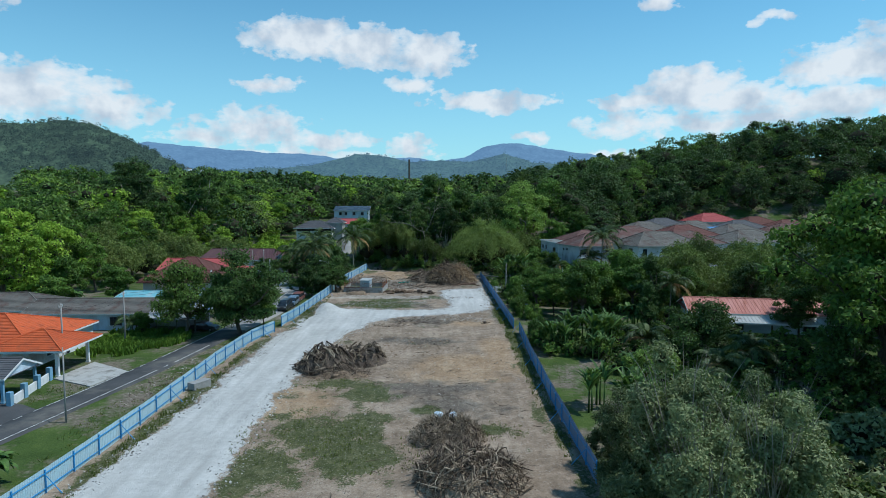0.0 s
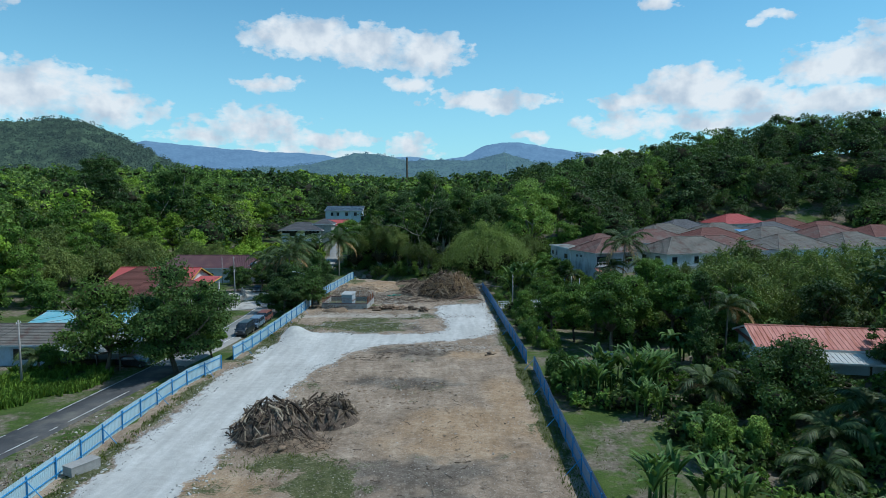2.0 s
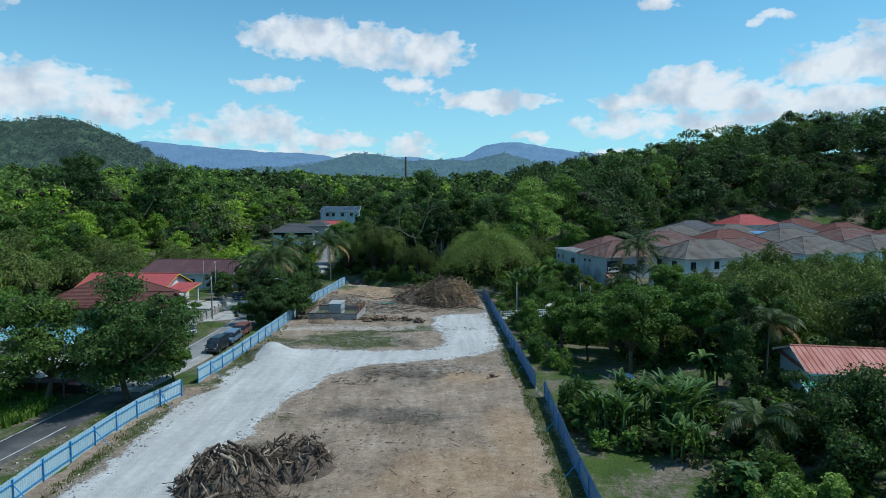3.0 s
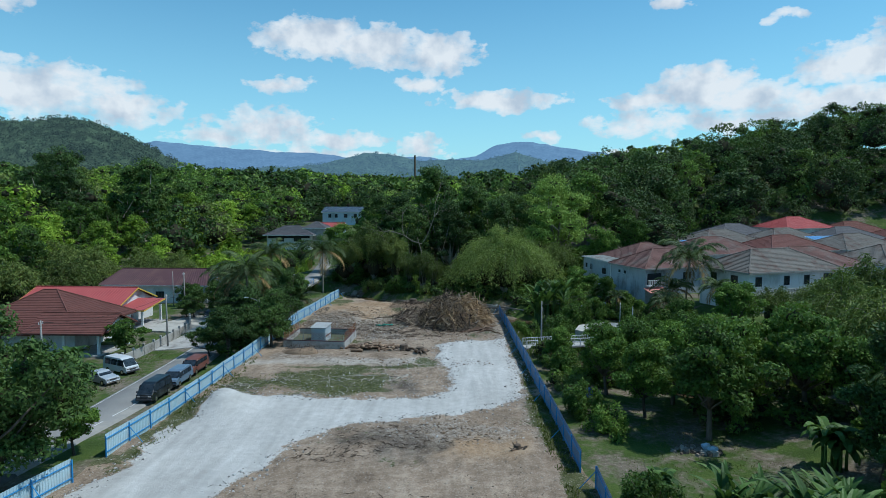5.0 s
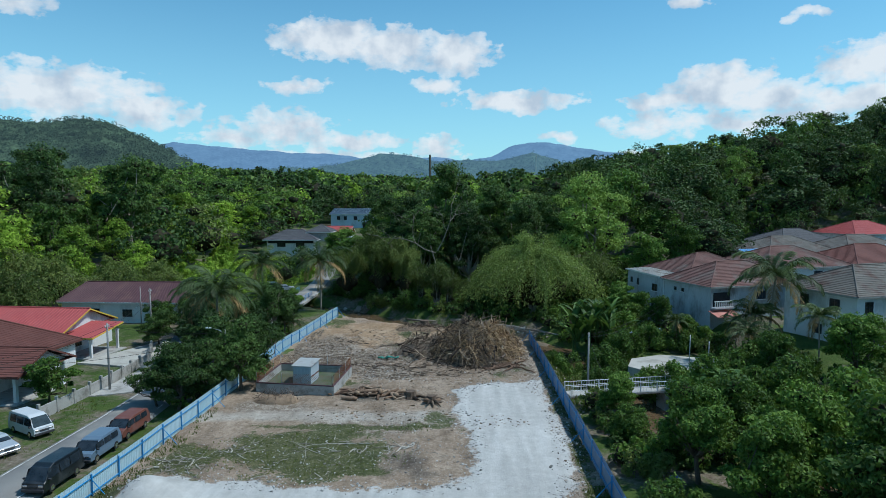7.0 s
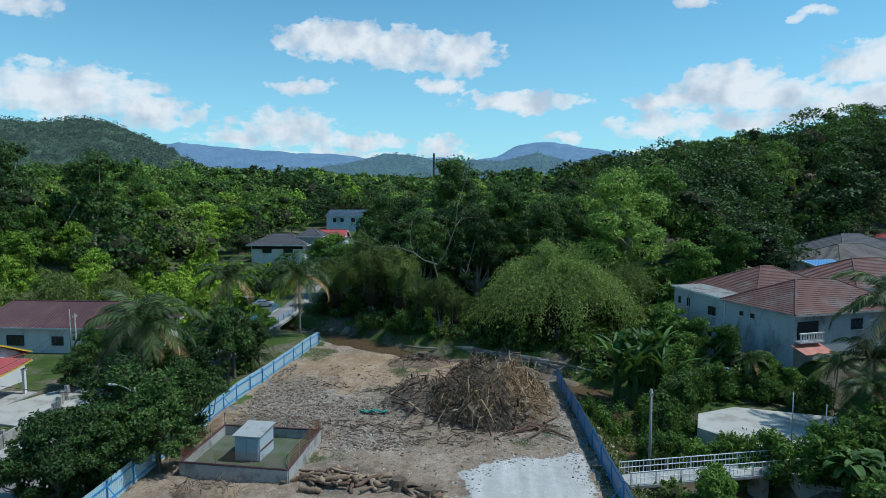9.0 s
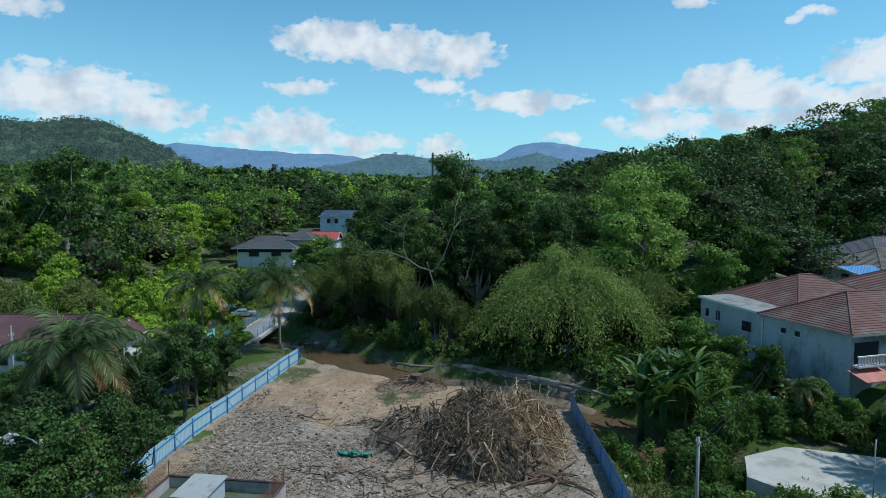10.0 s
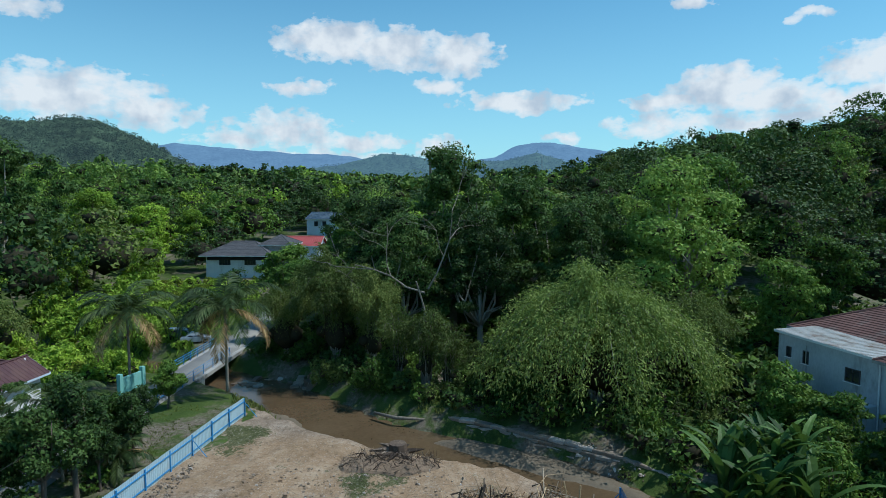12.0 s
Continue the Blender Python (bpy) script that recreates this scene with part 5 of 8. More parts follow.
def simple_house(x, y, rz, w, d, eave, rise, wall, roof_mat, label, kind="hip", axis="x", wins=(), doors=(), group="", sheet=False, over=0.6, z=None, base=0.5, hip=1.0, fascia="trim"):
    """A house with four walls, a roof and windows (side, along, height, width, tall, bars)."""
    z = float(land(x, y)) if z is None else z
    h = thing("house", pose(x, y, z, 0, 0, rz), label, "house", group)
    walls(h, -w / 2, w / 2, -d / 2, d / 2, -base, eave, wall, axis if kind == "gable" else None, rise * (1 - 0.02))
    roof(h, kind, -w / 2, w / 2, -d / 2, d / 2, eave + 0.02, rise, roof_mat, axis, over, sheet, fascia, hip)
    for s, f, hz_, ww, hh, bars in wins:
        window(h, on_wall(-w / 2, w / 2, -d / 2, d / 2, s, f, hz_), ww, hh, bars)
    for s, f in doors:
        door(h, on_wall(-w / 2, w / 2, -d / 2, d / 2, s, f, 0.05))
    return h


# beside the road
h = simple_house(-60, 83, 2, 18, 15, 3.0, 2.7, "wall_white", "roof_orange", "single-storey house with an orange tiled hip roof and open carport", wins=[("e", 0.3, 0.9, 1.6, 1.3, 2), ("s", 0.6, 0.9, 1.6, 1.3, 2)], doors=[("e", 0.55)])
roof(h, "hip", 6.0, 14.4, -10.5, -2.6, 3.2, 1.7, "roof_orange", "x", 0.7)
for px_, py_ in ((13.9, -10.2), (13.9, -3.4), (7.2, -10.2)):
    post(h, px_, py_, -0.3, 3.2, 0.34)
h = thing("porch_house", pose(-49.2, 65.6, 0.1, 0, 0, 2), "small carport with charcoal tiled gable roof and white bargeboards", "house")
roof(h, "gable", -4.6, 4.2, -2.9, 2.9, 2.7, 1.35, "roof_dark", "x", 0.35)
for px_, py_ in ((4.0, -2.7), (4.0, 2.7), (-0.5, 2.7), (-0.5, -2.7)):
    post(h, px_, py_, -0.2, 2.7, 0.26, "wall_blue")
part("gable_panel", Build().add([(4.3, -2.9, 2.65), (4.3, 2.9, 2.65), (4.3, 0, 3.95), (4.2, -2.9, 2.65), (4.2, 2.9, 2.65), (4.2, 0, 3.95)], [(0, 1, 2), (5, 4, 3), (0, 3, 4, 1), (1, 4, 5, 2), (2, 5, 3, 0)]), M["wall_pale"], h)
walls(h, -4.6, -1.0, -2.9, 2.9, -0.3, 2.7, "wall_white")
h = simple_house(-57, 103.5, 1, 19, 9, 2.7, 1.7, "wall_pale", "roof_grey", "low house with a grey tiled roof behind tall grass", "gable", wins=[("s", 0.75, 0.8, 1.8, 1.3, 2), ("s", 0.3, 0.8, 1.6, 1.2, 2)])
h = simple_house(-73, 106, 4, 15, 10, 2.8, 2.2, "wall_grey", "roof_grey", "low house with a weathered grey hip roof", wins=[("s", 0.7, 0.8, 1.6, 1.2, 2)])
h = thing("lean_to_shed", pose(-43.0, 99.6, 0.0, 0, 0, -3), "open lean-to with a pale zinc sheet roof and timber posts", "shed")
roof(h, "lean", -5.2, 4.6, -2.6, 3.2, 2.4, 0.7, "roof_zinc", over=0.2, sheet=True)
for px_ in (-5, -1.8, 1.5, 4.4):
    post(h, px_, -2.4, -0.3, 2.4, 0.14, "bark")
walls(h, -5.0, 4.4, 2.9, 3.2, -0.3, 2.8, "wall_grey")
h = simple_house(-51.5, 114, -6, 13, 8, 3.0, 1.1, "wall_pale", "roof_teal", "shed with a faded turquoise sheet roof", "gable", sheet=True, wins=[("s", 0.3, 0.9, 1.2, 1.0, 1)])

# house with the brown-red hip roof and its wing
h = simple_house(-57.5, 143.5, -2, 16, 14, 3.1, 4.4, "wall_white", "roof_brick", "bungalow with a brown-red tiled roof and open veranda", fascia="roof_brick", wins=[("s", 0.3, 0.9, 1.6, 1.3, 2), ("e", 0.4, 0.9, 1.6, 1.3, 2)])
roof(h, "gable", 3.0, 12.8, -9.0, -1.2, 3.1, 2.0, "roof_brick", "x", 0.6, fascia="roof_brick")
part("gable_wall", Build().add([(12.6, -8.9, 3.0), (12.6, -1.3, 3.0), (12.6, -5.1, 4.95), (12.4, -8.9, 3.0), (12.4, -1.3, 3.0), (12.4, -5.1, 4.95)], [(0, 1, 2), (5, 4, 3), (0, 3, 4, 1), (1, 4, 5, 2), (2, 5, 3, 0)]), M["wall_white"], h)
for px_, py_ in ((12.3, -8.6), (12.3, -1.5), (7.5, -8.6), (3.0, -8.6), (-3, -8.6)):
    post(h, px_, py_, -0.3, 3.1, 0.34)
roof(h, "lean", -8, 3, -9.0, -7, 2.9, 0.3, "roof_brick", over=0.3, fascia="roof_brick")
part("veranda_floor", Build().box((2, -6.5, 0.0), (22, 6, 0.35), bevel=0.02), M["concrete"], h)

# red sheet-roofed house
h = simple_house(-61, 158.5, -3, 17, 11, 3.3, 2.4, "wall_white", "roof_red", "white house with a red sheet gable roof and yellow eaves", "gable", sheet=True, fascia="trim_yellow", wins=[("e", 0.3, 0.9, 1.4, 1.2, 2)])
roof(h, "lean", 7.6, 13.0, -5.6, 0.6, 2.9, 0.9, "roof_red", over=0.3, sheet=True, fascia="trim_yellow")
for px_, py_ in ((12.7, -5.4), (12.7, 0.3), (8.2, -5.4)):
    post(h, px_, py_, -0.3, 2.9, 0.3)
part("porch_floor", Build().box((10.6, -2.5, -0.02), (6.0, 7.0, 0.3), bevel=0.02), M["concrete"], h)

# long maroon-roofed house
h = simple_house(-57.8, 181.5, -1, 21, 10.5, 3.4, 2.7, "wall_white", "roof_brown", "long white house with a maroon sheet roof", "hip", sheet=True, hip=0.35,
                 wins=[("s", 0.12, 1.0, 0.8, 0.9, 0), ("s", 0.26, 0.8, 2.4, 1.4, 2), ("s", 0.55, 0.9, 1.6, 1.2, 2), ("s", 0.8, 0.9, 1.6, 1.2, 2)], z=0.2)
roof(h, "gable", 9.8, 13.9, -4.2, 3.8, 3.3, 1.7, "roof_brown", "y", 0.4, True, fascia="wall_pale")
walls(h, 10.6, 13.6, -4.0, 3.6, -0.4, 3.3, "wall_white", "y", 1.6)

# beyond the stream
h = simple_house(-55, 273, 0, 15, 10, 5.2, 3.0, "wall_white", "roof_dark", "pale house with a grey hip roof and long balcony", z=2.8, over=1.2, wins=[("s", 0.3, 3.0, 2.6, 1.3, 3), ("s", 0.7, 3.0, 2.6, 1.3, 3)])
# dark box on the closed wall, put in for the shade of a recess
part("balcony_opening", Build().box((0, -5.1, 4.55), (14.4, 0.3, 0.85)), M["dark"], h)
h2 = simple_house(-47, 276, 0, 7, 9, 7.2, 2.2, "concrete", "roof_dark", "grey upper block with a hip roof beside the pale house", z=3.0)
h2 = simple_house(-43.2, 283.5, 0, 9, 8, 6.2, 2.2, "wall_pale", "roof_red", "house with a bright red sheet roof among trees", "gable", z=3.2, sheet=True)
h = simple_house(-51.5, 358, 2, 19, 11, 6.6, 2.4, "wall_pale", "roof_slate", "two-storey pale blue house with a slate-blue sheet roof", "lean", z=7.2,
                 wins=[("s", 0.18, 4.0, 1.3, 1.7, 1), ("s", 0.34, 4.0, 1.3, 1.7, 1), ("s", 0.58, 4.0, 1.5, 1.7, 1), ("s", 0.82, 4.0, 1.5, 1.7, 1)])
h = simple_house(-89, 388, 0, 12, 8, 4.5, 1.0, "wall_white", "roof_zinc", "low house with a pale sheet roof in the far trees", "lean", z=10.5)

# terrace houses across the stream
RZ = 19.0


def terrace(x, y, w, d, eave, rise, wall, roof_mat, label, wins, z, axis="x", extra=None):
    return simple_house(x, y, RZ, w, d, eave, rise, wall, roof_mat, label, "hip", axis, wins, group="terrace houses", z=z, over=0.55, base=3.0, fascia="concrete")


def loc(ox, oy, lx, ly):
    a = radians(RZ)
    return ox + lx * math.cos(a) - ly * math.sin(a), oy + lx * math.sin(a) + ly * math.cos(a)


ox, oy = 35.6, 164.0
cx, cy = loc(ox, oy, 8.0, 5.3)
h = terrace(cx, cy, 16, 10.6, 6.5, 3.0, "wall_grey", "roof_mixed", "weathered grey two-storey terrace house with red-brown roof and balcony",
            [("w", 0.25, 5.0, 0.5, 0.5, 0), ("w", 0.42, 5.0, 0.5, 0.5, 0), ("s", 0.55, 4.4, 1.6, 1.2, 2)], 1.9)
# no recess is cut here: a near-black box gives the balcony its shade
part("balcony_opening", Build().box((-6.2, -5.28, 4.6), (2.8, 0.3, 2.1)), M["dark"], h)
bal = Build()
for k in range(9):
    bal.box((-7.7 + 0.36 * k, -5.95, 4.0), (0.12, 0.12, 0.8))
bal.box((-6.2, -5.95, 4.45), (3.3, 0.2, 0.12)).box((-6.2, -5.6, 3.5), (3.3, 0.9, 0.2))
part("balcony_railing", bal, M["wall_white"], h)
part("awning", Build().add([(-8.4, -7.4, 2.5), (-4.4, -7.4, 2.5), (-4.4, -5.3, 3.1), (-8.4, -5.3, 3.1), (-8.4, -7.4, 2.42), (-4.4, -7.4, 2.42), (-4.4, -5.3, 3.02), (-8.4, -5.3, 3.02)],
                           [(0, 1, 2, 3), (7, 6, 5, 4), (0, 4, 5, 1), (1, 5, 6, 2), (3, 2, 6, 7), (0, 3, 7, 4)]), M["roof_rust"], h)
cx, cy = loc(ox, oy, 2.2, 15.8)
h = simple_house(cx, cy, RZ, 4.4, 10.4, 6.6, 0.35, "wall_grey", "roof_zinc", "two-storey weathered grey rear extension with a flat sheet roof", "lean", group="terrace houses", z=1.9, over=0.3, base=3.0,
                 wins=[("w", 0.12, 4.7, 0.45, 0.9, 0), ("w", 0.3, 4.5, 0.5, 1.1, 0), ("w", 0.75, 4.1, 1.3, 1.1, 1), ("w", 0.35, 1.0, 1.2, 1.2, 1), ("w", 0.8, 1.2, 1.2, 1.2, 1), ("s", 0.4, 4.4, 0.8, 1.0, 1)])
part("bath_block", Build().box((-2.75, -3.7, 1.0), (1.1, 2.4, 3.6), bevel=0.02), M["wall_grey"], h)
part("bath_window", Build().box((-3.32, -3.7, 2.0), (0.06, 0.6, 0.7)), M["dark"], h)
part("drainpipe", Build().tube([(-2.32, -5.0, -2.5), (-2.32, -5.0, 6.3)], 0.07, 6), M["trim"], h)
part("drainpipe", Build().tube([(-2.30, 2.0, -2.5), (-2.30, 2.0, 6.2)], 0.05, 6), M["steel"], h)
cx, cy = loc(ox, oy, 12.0, 17.0)
terrace(cx, cy, 15, 13, 6.5, 3.2, "wall_grey", "roof_mixed", "two-storey terrace house with a faded red tiled hip roof", [("s", 0.5, 4.4, 1.4, 1.2, 2)], 1.9)
ox, oy = 45.9, 147.2
cx, cy = loc(ox, oy, 9.0, 5.2)
h = terrace(cx, cy, 18, 10.4, 6.3, 3.0, "wall_white", "roof_grey", "white two-storey terrace house with grey tiled roof and long balcony",
            [("w", 0.3, 4.2, 1.2, 1.4, 1), ("w", 0.72, 4.2, 1.3, 1.4, 1), ("s", 0.10, 4.2, 1.1, 1.4, 1), ("s", 0.40, 4.2, 1.0, 1.4, 1), ("s", 0.62, 4.2, 1.0, 1.4, 1), ("s", 0.86, 4.0, 1.7, 1.7, 3), ("w", 0.5, 1.0, 1.2, 1.2, 1)], 3.4)
bal = Build()
for k in range(60):
    bal.box((-8.8 + 0.30 * k, -6.3, 3.35), (0.09, 0.09, 0.75))
bal.box((0, -6.3, 3.76), (18.2, 0.16, 0.12)).box((0, -5.75, 2.9), (18.2, 1.2, 0.2))
part("balcony_railing", bal, M["concrete"], h)
part("awning", Build().box((6.5, -8.0, 2.6), (7, 4, 0.12), bevel=0.02), M["roof_rust"], h)
TERR = [(62, 163, "roof_mixed", "wall_lilac"), (81, 168, "roof_grey", "wall_pale"), (99, 173, "roof_grey", "wall_white"),
        (55, 184, "roof_mixed", "wall_white"), (72, 189, "roof_brick", "wall_white"), (90, 194, "roof_grey", "wall_lilac"), (108, 198, "roof_mixed", "wall_white"), (126, 203, "roof_brick", "wall_white"),
        (66, 207, "roof_grey", "wall_white"), (84, 212, "roof_grey", "wall_white"), (102, 217, "roof_dark", "wall_white"), (121, 221, "roof_brick", "wall_white"),
        (80, 231, "roof_dark", "wall_white"), (100, 237, "roof_red", "wall_white"), (120, 243, "roof_brick", "wall_white")]
for i, (tx, ty, rm, wm) in enumerate(TERR):
    top = tx == 100
    terrace(tx, ty, 17, 12, 6.2 + (1.6 if top else 0), 3.0, wm, rm, "two-storey terrace house with a %s roof" % {"roof_mixed": "faded red-brown tiled", "roof_grey": "weathered grey tiled", "roof_brick": "dark red tiled", "roof_dark": "charcoal tiled", "roof_red": "red sheet"}[rm],
            [("s", 0.2, 4.2, 1.3, 1.3, 1), ("s", 0.6, 4.2, 1.6, 1.3, 2), ("w", 0.5, 4.2, 1.2, 1.2, 1)], 3.2 + 0.008 * (ty - 160) * 2)
for tx, ty, zz in ((60, 198, 11.4), (92, 204, 12.0)):
    h = thing("roof_awning", pose(tx, ty, zz - 2.2, 0, 0, RZ), "blue sheet roof added over a terrace house", "roof")
    roof(h, "lean", -5, 5, -3, 3, 0.4, 1.4, "roof_blue", over=0.2, sheet=True)

# house with the rusty roof
h = simple_house(47.4, 92.9, -11, 21, 9, 3.3, 1.45, "wall_pale", "roof_rust", "pale blue house with rusty red sheet roof and lean-to", "gable", sheet=True, wins=[("s", 0.75, 0.9, 1.6, 1.1, 2), ("s", 0.3, 0.9, 1.4, 1.1, 2)], z=1.3, base=1.5)
roof(h, "lean", -5.5, 10.0, -7.6, -4.9, 2.55, 0.6, "roof_zinc", over=0.2, sheet=True)
for px_ in (-5.2, -0.5, 4.5, 9.5):
    post(h, px_, -7.3, -1.5, 2.55, 0.16, "bark")
roof(h, "lean", -11.6, -8.4, -7.2, -5.0, 2.1, 0.5, "tarp", over=0.1, sheet=True)
for px_ in (-11.4, -8.6):
    post(h, px_, -7.0, -1.5, 2.1, 0.14, "bark")

# ---- on the plot ----
def heap(cx, cy, rx, ry, h, seed, n_branch, n_twig, mats, name, label, category, long=(1.2, 3.5), thick=(0.03, 0.11), earth="wood_dark", right_dry_lit=0.0):
    """A heap of pulled-out wood: a rough core with branches and twigs lying over it."""
    rng = np.random.RandomState(seed)
    z0 = high(cx, cy) - 0.15
    root = thing(name, pose(cx, cy, z0), label, category)

    def surf(x, y):
        q = 1 - (x / rx) ** 2 - (y / ry) ** 2
        return h * max(q, 0) ** 0.8 * (0.30 + 1.35 * float(fbm(np.array([x + seed]), np.array([y]), 2.6, seed)[0]))

    u = np.linspace(-1.06, 1.06, 34)
    X, Y = np.meshgrid(u * rx, u * ry)
    Z = np.array([[surf(a, c) * 0.9 for a, c in zip(ra, rc)] for ra, rc in zip(X, Y)]) + rng.uniform(-0.3, 0.2, X.shape) * (h / 3)
    Z = np.where((X / rx) ** 2 + (Y / ry) ** 2 > 1.0, -0.3, Z)
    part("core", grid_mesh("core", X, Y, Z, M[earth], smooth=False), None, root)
    groups = {m: Build() for m in mats}
    for i in range(n_branch):
        a, f = rng.uniform(0, 2 * math.pi), math.sqrt(rng.uniform(0, 1))
        x, y = rx * f * math.cos(a), ry * f * math.sin(a)
        L, r = rng.uniform(*long), rng.uniform(*thick)
        d = unit(np.array([rng.normal() + 0.5 * math.cos(a), rng.normal() + 0.5 * math.sin(a), 0.0]))
        slope_z = (surf(x + d[0] * 0.3, y + d[1] * 0.3) - surf(x, y)) / 0.3
        d = unit(d + np.array([0, 0, np.clip(slope_z, -1.2, 1.2) + rng.normal(scale=0.5)]))
        c = np.array([x, y, surf(x, y) + rng.uniform(-0.1, 0.3)])
        bend = rng.normal(scale=0.13 * L, size=3)
        p = [c - d * L / 2, c - d * L / 6 + bend, c + d * L / 6 + bend * 0.7, c + d * L / 2]
        p = [q if q[2] > 0 else np.array([q[0], q[1], 0.03]) for q in p]
        # branches on the right turn golden: dry wood, its sunlight painted in
        m = mats[rng.randint(len(mats))] if not (right_dry_lit and x + 0.5 * y * rx / ry > 0.05 * rx and rng.uniform() < right_dry_lit) else "wood_gold"
        groups.setdefault(m, Build()).tube(p, [r, r * 0.85, r * 0.6, r * 0.3], 5)
    for m, g in groups.items():
        if g.count:
            part("branch", g, M[m], root, "tangled bare branches")
    tw = []
    for i in range(n_twig):
        a, f = rng.uniform(0, 2 * math.pi), math.sqrt(rng.uniform(0, 1))
        x, y = rx * f * math.cos(a), ry * f * math.sin(a)
        c = np.array([x, y, surf(x, y) + rng.uniform(-0.05, 0.35)])
        d = unit(rng.normal(size=3) + np.array([0, 0, 0.35])) * rng.uniform(0.3, 1.1)
        s = unit(np.cross(d, rng.normal(size=3))) * rng.uniform(0.010, 0.026)
        tw.append([c - s, c + d * 0.5 - s, c + d, c + d * 0.5 + s])
    part("twig", quads_mesh("twig", np.array(tw), M[mats[-1]]), None, root, "fine dry twigs")
    return root


def litter(spots, n, long, thick, mat, label, seed):
    """Bent sticks lying loose on the ground inside ellipses (x, y, rx, ry)."""
    rng = np.random.RandomState(seed)
    b = Build()
    area = np.array([q[2] * q[3] for q in spots], float)
    for k in rng.choice(len(spots), n, p=area / area.sum()):
        x0, y0, rx, ry_ = spots[k]
        a, f = rng.uniform(0, 2 * math.pi), math.sqrt(rng.uniform(0, 1))
        x, y, d = x0 + rx * f * math.cos(a), y0 + ry_ * f * math.sin(a), rng.uniform(0, 2 * math.pi)
        L, r, pts = rng.uniform(*long), rng.uniform(*thick), []
        for i in range(5):
            pts.append((x, y, high(x, y) + r + rng.uniform(0, 0.12)))
            d += rng.normal(scale=0.16)
            x, y = x + math.cos(d) * L / 4, y + math.sin(d) * L / 4
        b.tube(pts, [r, r * 0.9, r * 0.75, r * 0.6, r * 0.3], 5)
    tagged(new("branch_litter", b.mesh("branch_litter", M[mat])), label, "sticks", kind="stuff")


heap(-3.2, 157.5, 5.6, 4.6, 1.9, 209, 260, 2200, ["wood_dark", "wood_pale", "wood_dark"], "brush_pile", "low spread of tangled branches beside the huge pile", "brush pile", (1.0, 4.0), (0.03, 0.12))
heap(1.6, 156.2, 6.0, 6.6, 3.7, 201, 1700, 11000, ["wood_dark", "wood_dark", "wood_dark", "wood_pale", "wood_gold"], "brush_pile", "huge pile of uprooted trunks and dry branches", "brush pile", (1.0, 4.6), (0.012, 0.07), right_dry_lit=0.7)
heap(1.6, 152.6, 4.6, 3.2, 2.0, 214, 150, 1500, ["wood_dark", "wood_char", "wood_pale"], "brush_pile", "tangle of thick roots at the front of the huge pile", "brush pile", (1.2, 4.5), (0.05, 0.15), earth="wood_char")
# golden too, as the pile's sunlit right flank
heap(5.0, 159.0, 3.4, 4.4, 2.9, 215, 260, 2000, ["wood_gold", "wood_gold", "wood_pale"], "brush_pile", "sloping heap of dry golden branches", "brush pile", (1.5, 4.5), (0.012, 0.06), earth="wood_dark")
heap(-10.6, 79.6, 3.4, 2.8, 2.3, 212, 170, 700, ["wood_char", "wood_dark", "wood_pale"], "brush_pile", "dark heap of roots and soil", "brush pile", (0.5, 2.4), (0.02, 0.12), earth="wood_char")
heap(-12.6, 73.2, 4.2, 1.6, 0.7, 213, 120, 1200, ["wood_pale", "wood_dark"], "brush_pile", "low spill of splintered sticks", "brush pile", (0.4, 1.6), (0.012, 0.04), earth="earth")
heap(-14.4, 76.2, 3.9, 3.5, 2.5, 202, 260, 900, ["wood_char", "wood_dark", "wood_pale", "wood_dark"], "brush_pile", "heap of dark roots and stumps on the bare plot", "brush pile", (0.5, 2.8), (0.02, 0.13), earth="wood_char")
heap(0.4, 53.6, 3.2, 3.2, 1.8, 203, 320, 4200, ["wood_dark", "wood_dark", "wood_pale"], "brush_pile", "small heap of dark roots with rags in it", "brush pile", (0.6, 2.0), (0.012, 0.05))
heap(2.0, 45.6, 4.2, 4.2, 1.9, 204, 650, 4200, ["wood_pale", "wood_pale", "wood_dark"], "brush_pile", "heap of pale sawn branches and bark", "brush pile", (0.8, 3.0), (0.02, 0.075), earth="wood_pale")
heap(-6.5, 171.5, 4.0, 1.6, 0.5, 207, 60, 900, ["wood_dark"], "brush_pile", "line of dark roots near the stream bank", "brush pile", (0.4, 1.6), (0.02, 0.06), earth="earth")
heap(-19.0, 136.3, 2.4, 1.2, 1.0, 208, 20, 300, ["wood_dark"], "earth_mound", "small mound of dug earth beside the enclosure", "earth mound", (0.4, 1.2), (0.02, 0.04), earth="earth")

litter([(-2.0, 106.5, 6.5, 3.0), (-8, 103, 4, 2)], 420, (0.15, 0.7), (0.012, 0.035), "wood_dark", "short dark roots scattered over bare soil", 71)
litter([(-14, 123, 9, 5), (-5, 125, 4, 3.5)], 60, (0.4, 1.3), (0.015, 0.035), "driftwood", "bleached sticks scattered over weedy ground", 72)
litter([(-4.6, 124.6, 1.6, 1.3), (-18.5, 123, 1.2, 1.2), (-22, 120.5, 1.6, 1.5), (-9, 124.5, 1.5, 1.0)], 90, (0.4, 1.6), (0.02, 0.06), "driftwood", "bleached broken branches lying in small heaps", 73)
litter([(-12, 124.5, 5, 3)], 3, (3.0, 6.0), (0.02, 0.03), "driftwood", "long bleached crooked branches", 74)
litter([(-9.5, 150.5, 5.5, 1.6), (-2, 148.5, 6, 3), (-13, 161.5, 5, 1.2)], 230, (0.4, 2.2), (0.015, 0.06), "wood_dark", "dark broken branches scattered over rubble", 75)
